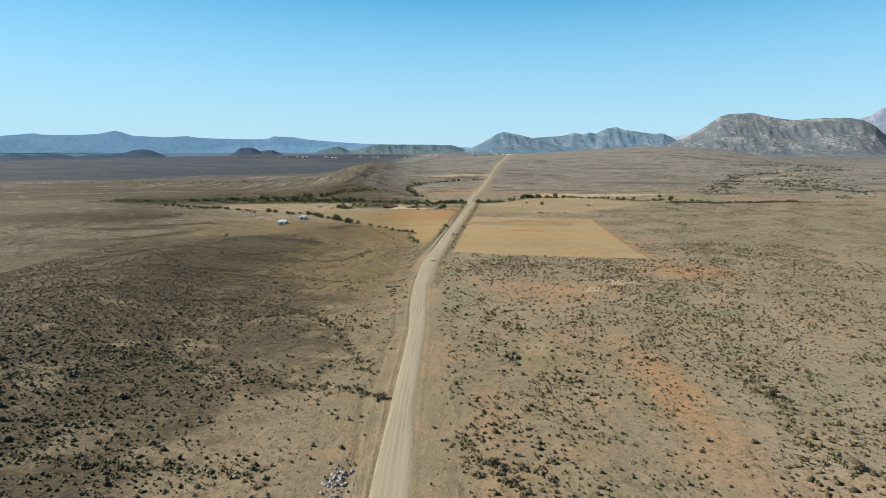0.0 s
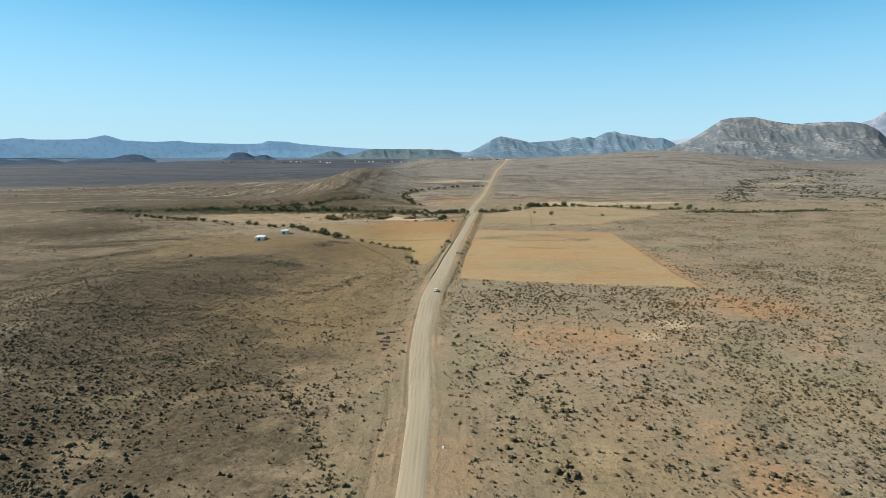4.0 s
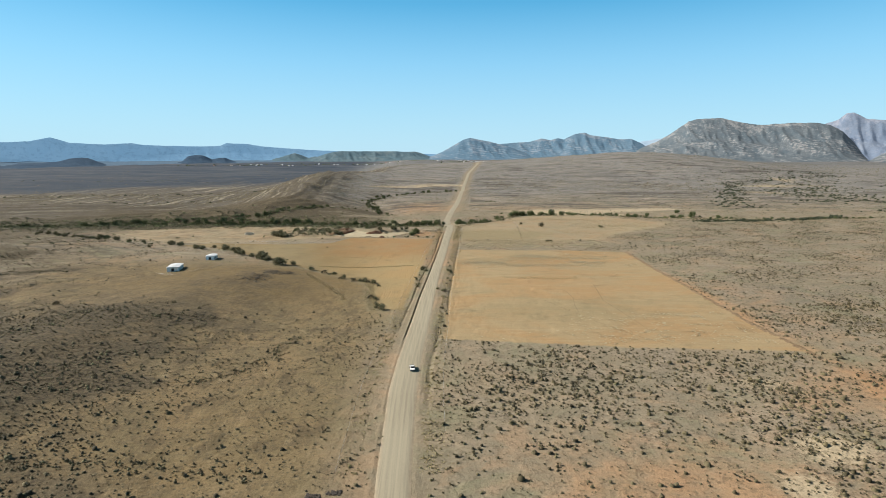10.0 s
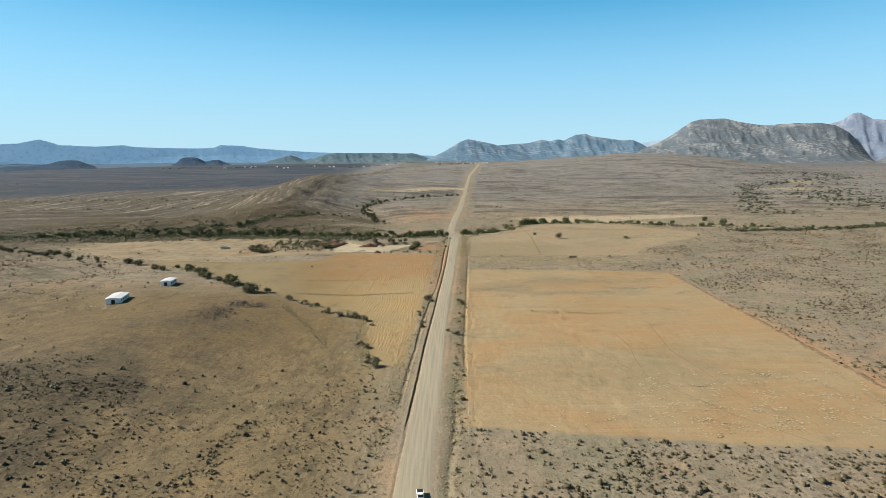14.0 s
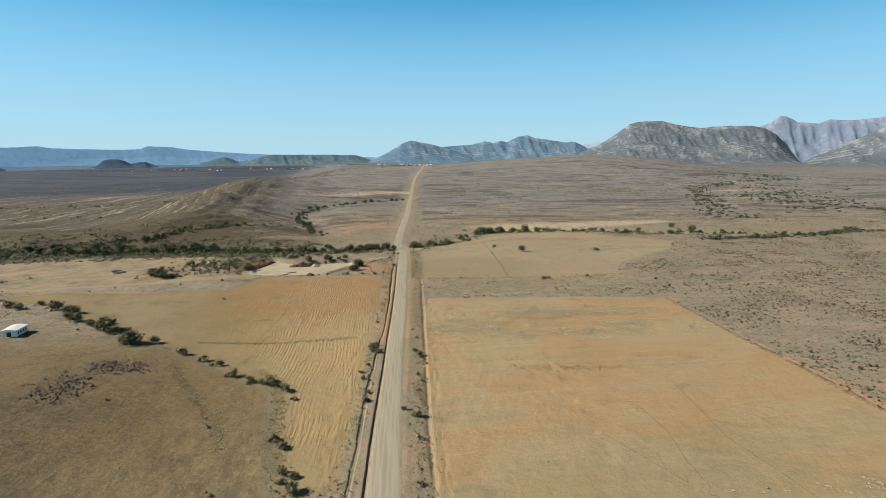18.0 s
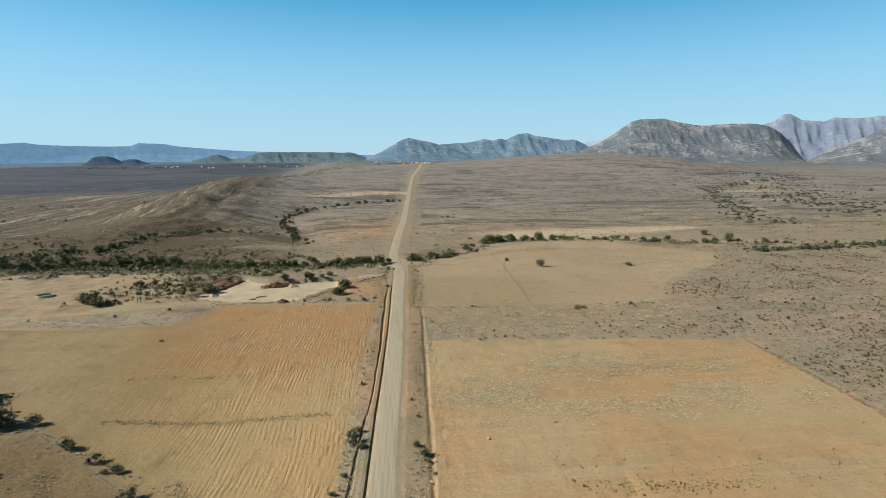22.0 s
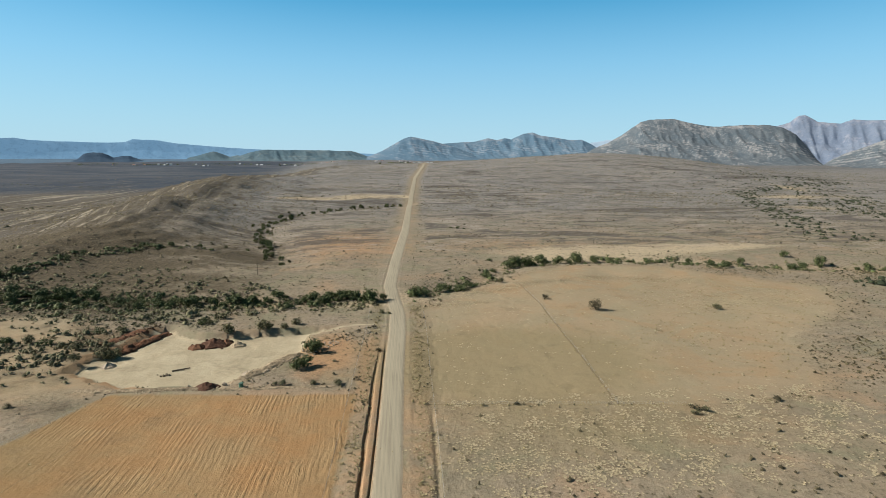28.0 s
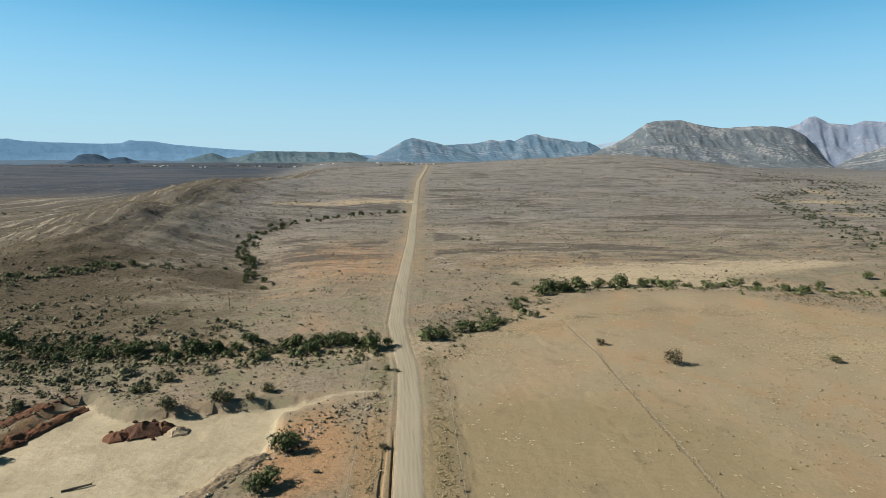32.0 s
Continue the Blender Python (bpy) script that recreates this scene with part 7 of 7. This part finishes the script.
# the pickup on the road
def pickup(x, y, turn):
    paint = plain("white_car_paint", (0.8, 0.8, 0.79), 0.3, 0.5, 2.0, 0.03, relief=0.0)
    glass = plain("dark_car_glass", (0.02, 0.025, 0.03), 0.08, 0.6, 1.0, relief=0.0)
    rubber, chrome = plain("tyre_rubber", (0.02, 0.02, 0.02), 0.8), plain("steel_rim", (0.5, 0.5, 0.5), 0.35, 0.5, metal=0.8)
    ob = thing("pickup_truck", x, y, float(ground_z(x, y)) + 0.2, turn)
    profile = [(-2.3, 0.45), (-2.3, 0.98), (-0.15, 1.02), (1.05, 1.0), (2.05, 0.9), (2.3, 0.72), (2.3, 0.42)]
    bm = bmesh.new()
    L = [bm.verts.new((-0.84, yy, z)) for yy, z in profile]
    R = [bm.verts.new((0.84, yy, z)) for yy, z in profile]
    bm.faces.new(L), bm.faces.new(R[::-1])
    for k in range(len(L)):
        bm.faces.new((L[k], R[k], R[(k + 1) % len(L)], L[(k + 1) % len(L)]))
    bmesh.ops.recalc_face_normals(bm, faces=bm.faces[:])
    bmesh.ops.bevel(bm, geom=bm.edges[:], offset=0.06, segments=2, affect="EDGES")
    part("body", bm, paint, ob)
    bm = bmesh.new()
    v = [bm.verts.new(p) for p in ((-0.78, -0.2, 1.0), (0.78, -0.2, 1.0), (0.78, 1.3, 0.98), (-0.78, 1.3, 0.98), (-0.66, -0.1, 1.55), (0.66, -0.1, 1.55), (0.66, 0.72, 1.55), (-0.66, 0.72, 1.55))]
    for f in ((0, 3, 2, 1), (4, 5, 6, 7), (0, 1, 5, 4), (1, 2, 6, 5), (2, 3, 7, 6), (3, 0, 4, 7)):
        bm.faces.new([v[i] for i in f])
    bmesh.ops.bevel(bm, geom=bm.edges[:], offset=0.07, segments=2, affect="EDGES")
    cab = part("cab", bm, paint, ob)
    part("windscreen", mesh_from("windscreen", [(-0.66, 1.27, 1.06), (0.66, 1.27, 1.06), (0.58, 0.83, 1.5), (-0.58, 0.83, 1.5), (-0.66, 1.25, 1.04), (0.66, 1.25, 1.04), (0.58, 0.8, 1.48), (-0.58, 0.8, 1.48)], [(0, 1, 2, 3), (4, 7, 6, 5), (0, 4, 5, 1), (2, 6, 7, 3), (1, 5, 6, 2), (0, 3, 7, 4)], glass), glass, cab, "dark windscreen")
    for s in (-1, 1):
        part("side_window", box(bmesh.new(), s * 0.74 - 0.02, s * 0.74 + 0.02, -0.02, 0.85, 1.1, 1.44), glass, cab)
        part("mirror", box(bmesh.new(), s * 0.95 - 0.1, s * 0.95 + 0.1, 0.95, 1.05, 1.02, 1.2, 0.02), OPENING, ob)
        part("headlight", box(bmesh.new(), s * 0.6 - 0.15, s * 0.6 + 0.15, 2.26, 2.33, 0.66, 0.8, 0.02), glass, ob)
    part("load_bed", box(bmesh.new(), -0.68, 0.68, -2.18, -0.35, 0.9, 1.03), OPENING, ob, "dark open load bed")
    part("bumper", box(bmesh.new(), -0.85, 0.85, 2.28, 2.42, 0.4, 0.58, 0.03), OPENING, ob)
    for xx in (-0.78, 0.78):
        for yy in (-1.45, 1.45):
            w = part("wheel", rod(bmesh.new(), (xx - 0.1, yy, 0.33), (xx + 0.1, yy, 0.33), 0.2, sides=16), chrome, ob)
            part("tyre", rod(bmesh.new(), (xx - 0.11, yy, 0.33), (xx + 0.11, yy, 0.33), 0.33, sides=20), rubber, w)
    return tagged(ob, "white pickup truck with an open load bed on the road", "car")


pickup(-9.6, 400, 183)

# a pale bag or board left on the verge
ob = new("litter", mesh_from("litter", [(-0.2, -0.6, 0), (0.25, -0.5, 0.02), (0.3, 0.6, 0.03), (-0.15, 0.5, 0.02), (-0.1, -0.3, 0.3), (0.15, -0.2, 0.34), (0.2, 0.4, 0.25), (-0.05, 0.3, 0.28)], [(0, 3, 2, 1), (4, 5, 6, 7), (0, 1, 5, 4), (1, 2, 6, 5), (2, 3, 7, 6), (3, 0, 4, 7)], WHITEWASH))
ob.location = (0.2, 222.6, float(ground_z(0.2, 222.6)))
tagged(ob, "crumpled white bag lying on the bare verge", "litter")


# the distant town
def house(x, y, w, d, h, turn, wall_mat, roof_mat):
    ob = thing("house", x, y, None, turn)
    part("wall", box(bmesh.new(), -w / 2, w / 2, -d / 2, d / 2, -2, h), wall_mat, ob)
    bm = bmesh.new()
    v = [bm.verts.new(p) for p in ((-w / 2 - 0.4, -d / 2 - 0.4, h), (w / 2 + 0.4, -d / 2 - 0.4, h), (w / 2 + 0.4, d / 2 + 0.4, h), (-w / 2 - 0.4, d / 2 + 0.4, h), (-w / 2 - 0.4, 0, h + d * 0.28), (w / 2 + 0.4, 0, h + d * 0.28))]
    for f in ((0, 3, 2, 1), (0, 1, 5, 4), (2, 3, 4, 5), (0, 4, 3), (1, 2, 5)):
        bm.faces.new([v[i] for i in f])
    part("roof", bm, roof_mat, ob)
    for k in (-1, 1):
        part("window", box(bmesh.new(), k * w * 0.25 - 0.7, k * w * 0.25 + 0.7, -d / 2 - 0.05, -d / 2 + 0.05, 1.0, 2.3), OPENING, ob)
    return tagged(ob, "pale house of the distant town", "house", "houses of the distant town")


rs = random.Random(5)
grey_roof, red_roof = plain("grey_sheet_roof", (0.45, 0.46, 0.48), 0.6), plain("rust_roof", (0.25, 0.12, 0.09), 0.8)
for k in range(46):
    q = rs.random()
    x = 260 + rs.gauss(0, 60) if k < 14 else -1350 + 1650 * q
    house(x, (3430 if k < 14 else 4020) + 0.05 * x + rs.gauss(0, 40), rs.uniform(6, 13), rs.uniform(6, 9), rs.uniform(2.5, 3.6), rs.uniform(-20, 20), WHITEWASH if rs.random() < 0.75 else CONCRETE, rs.choice([ROOF_SHEET, grey_roof, red_roof]))
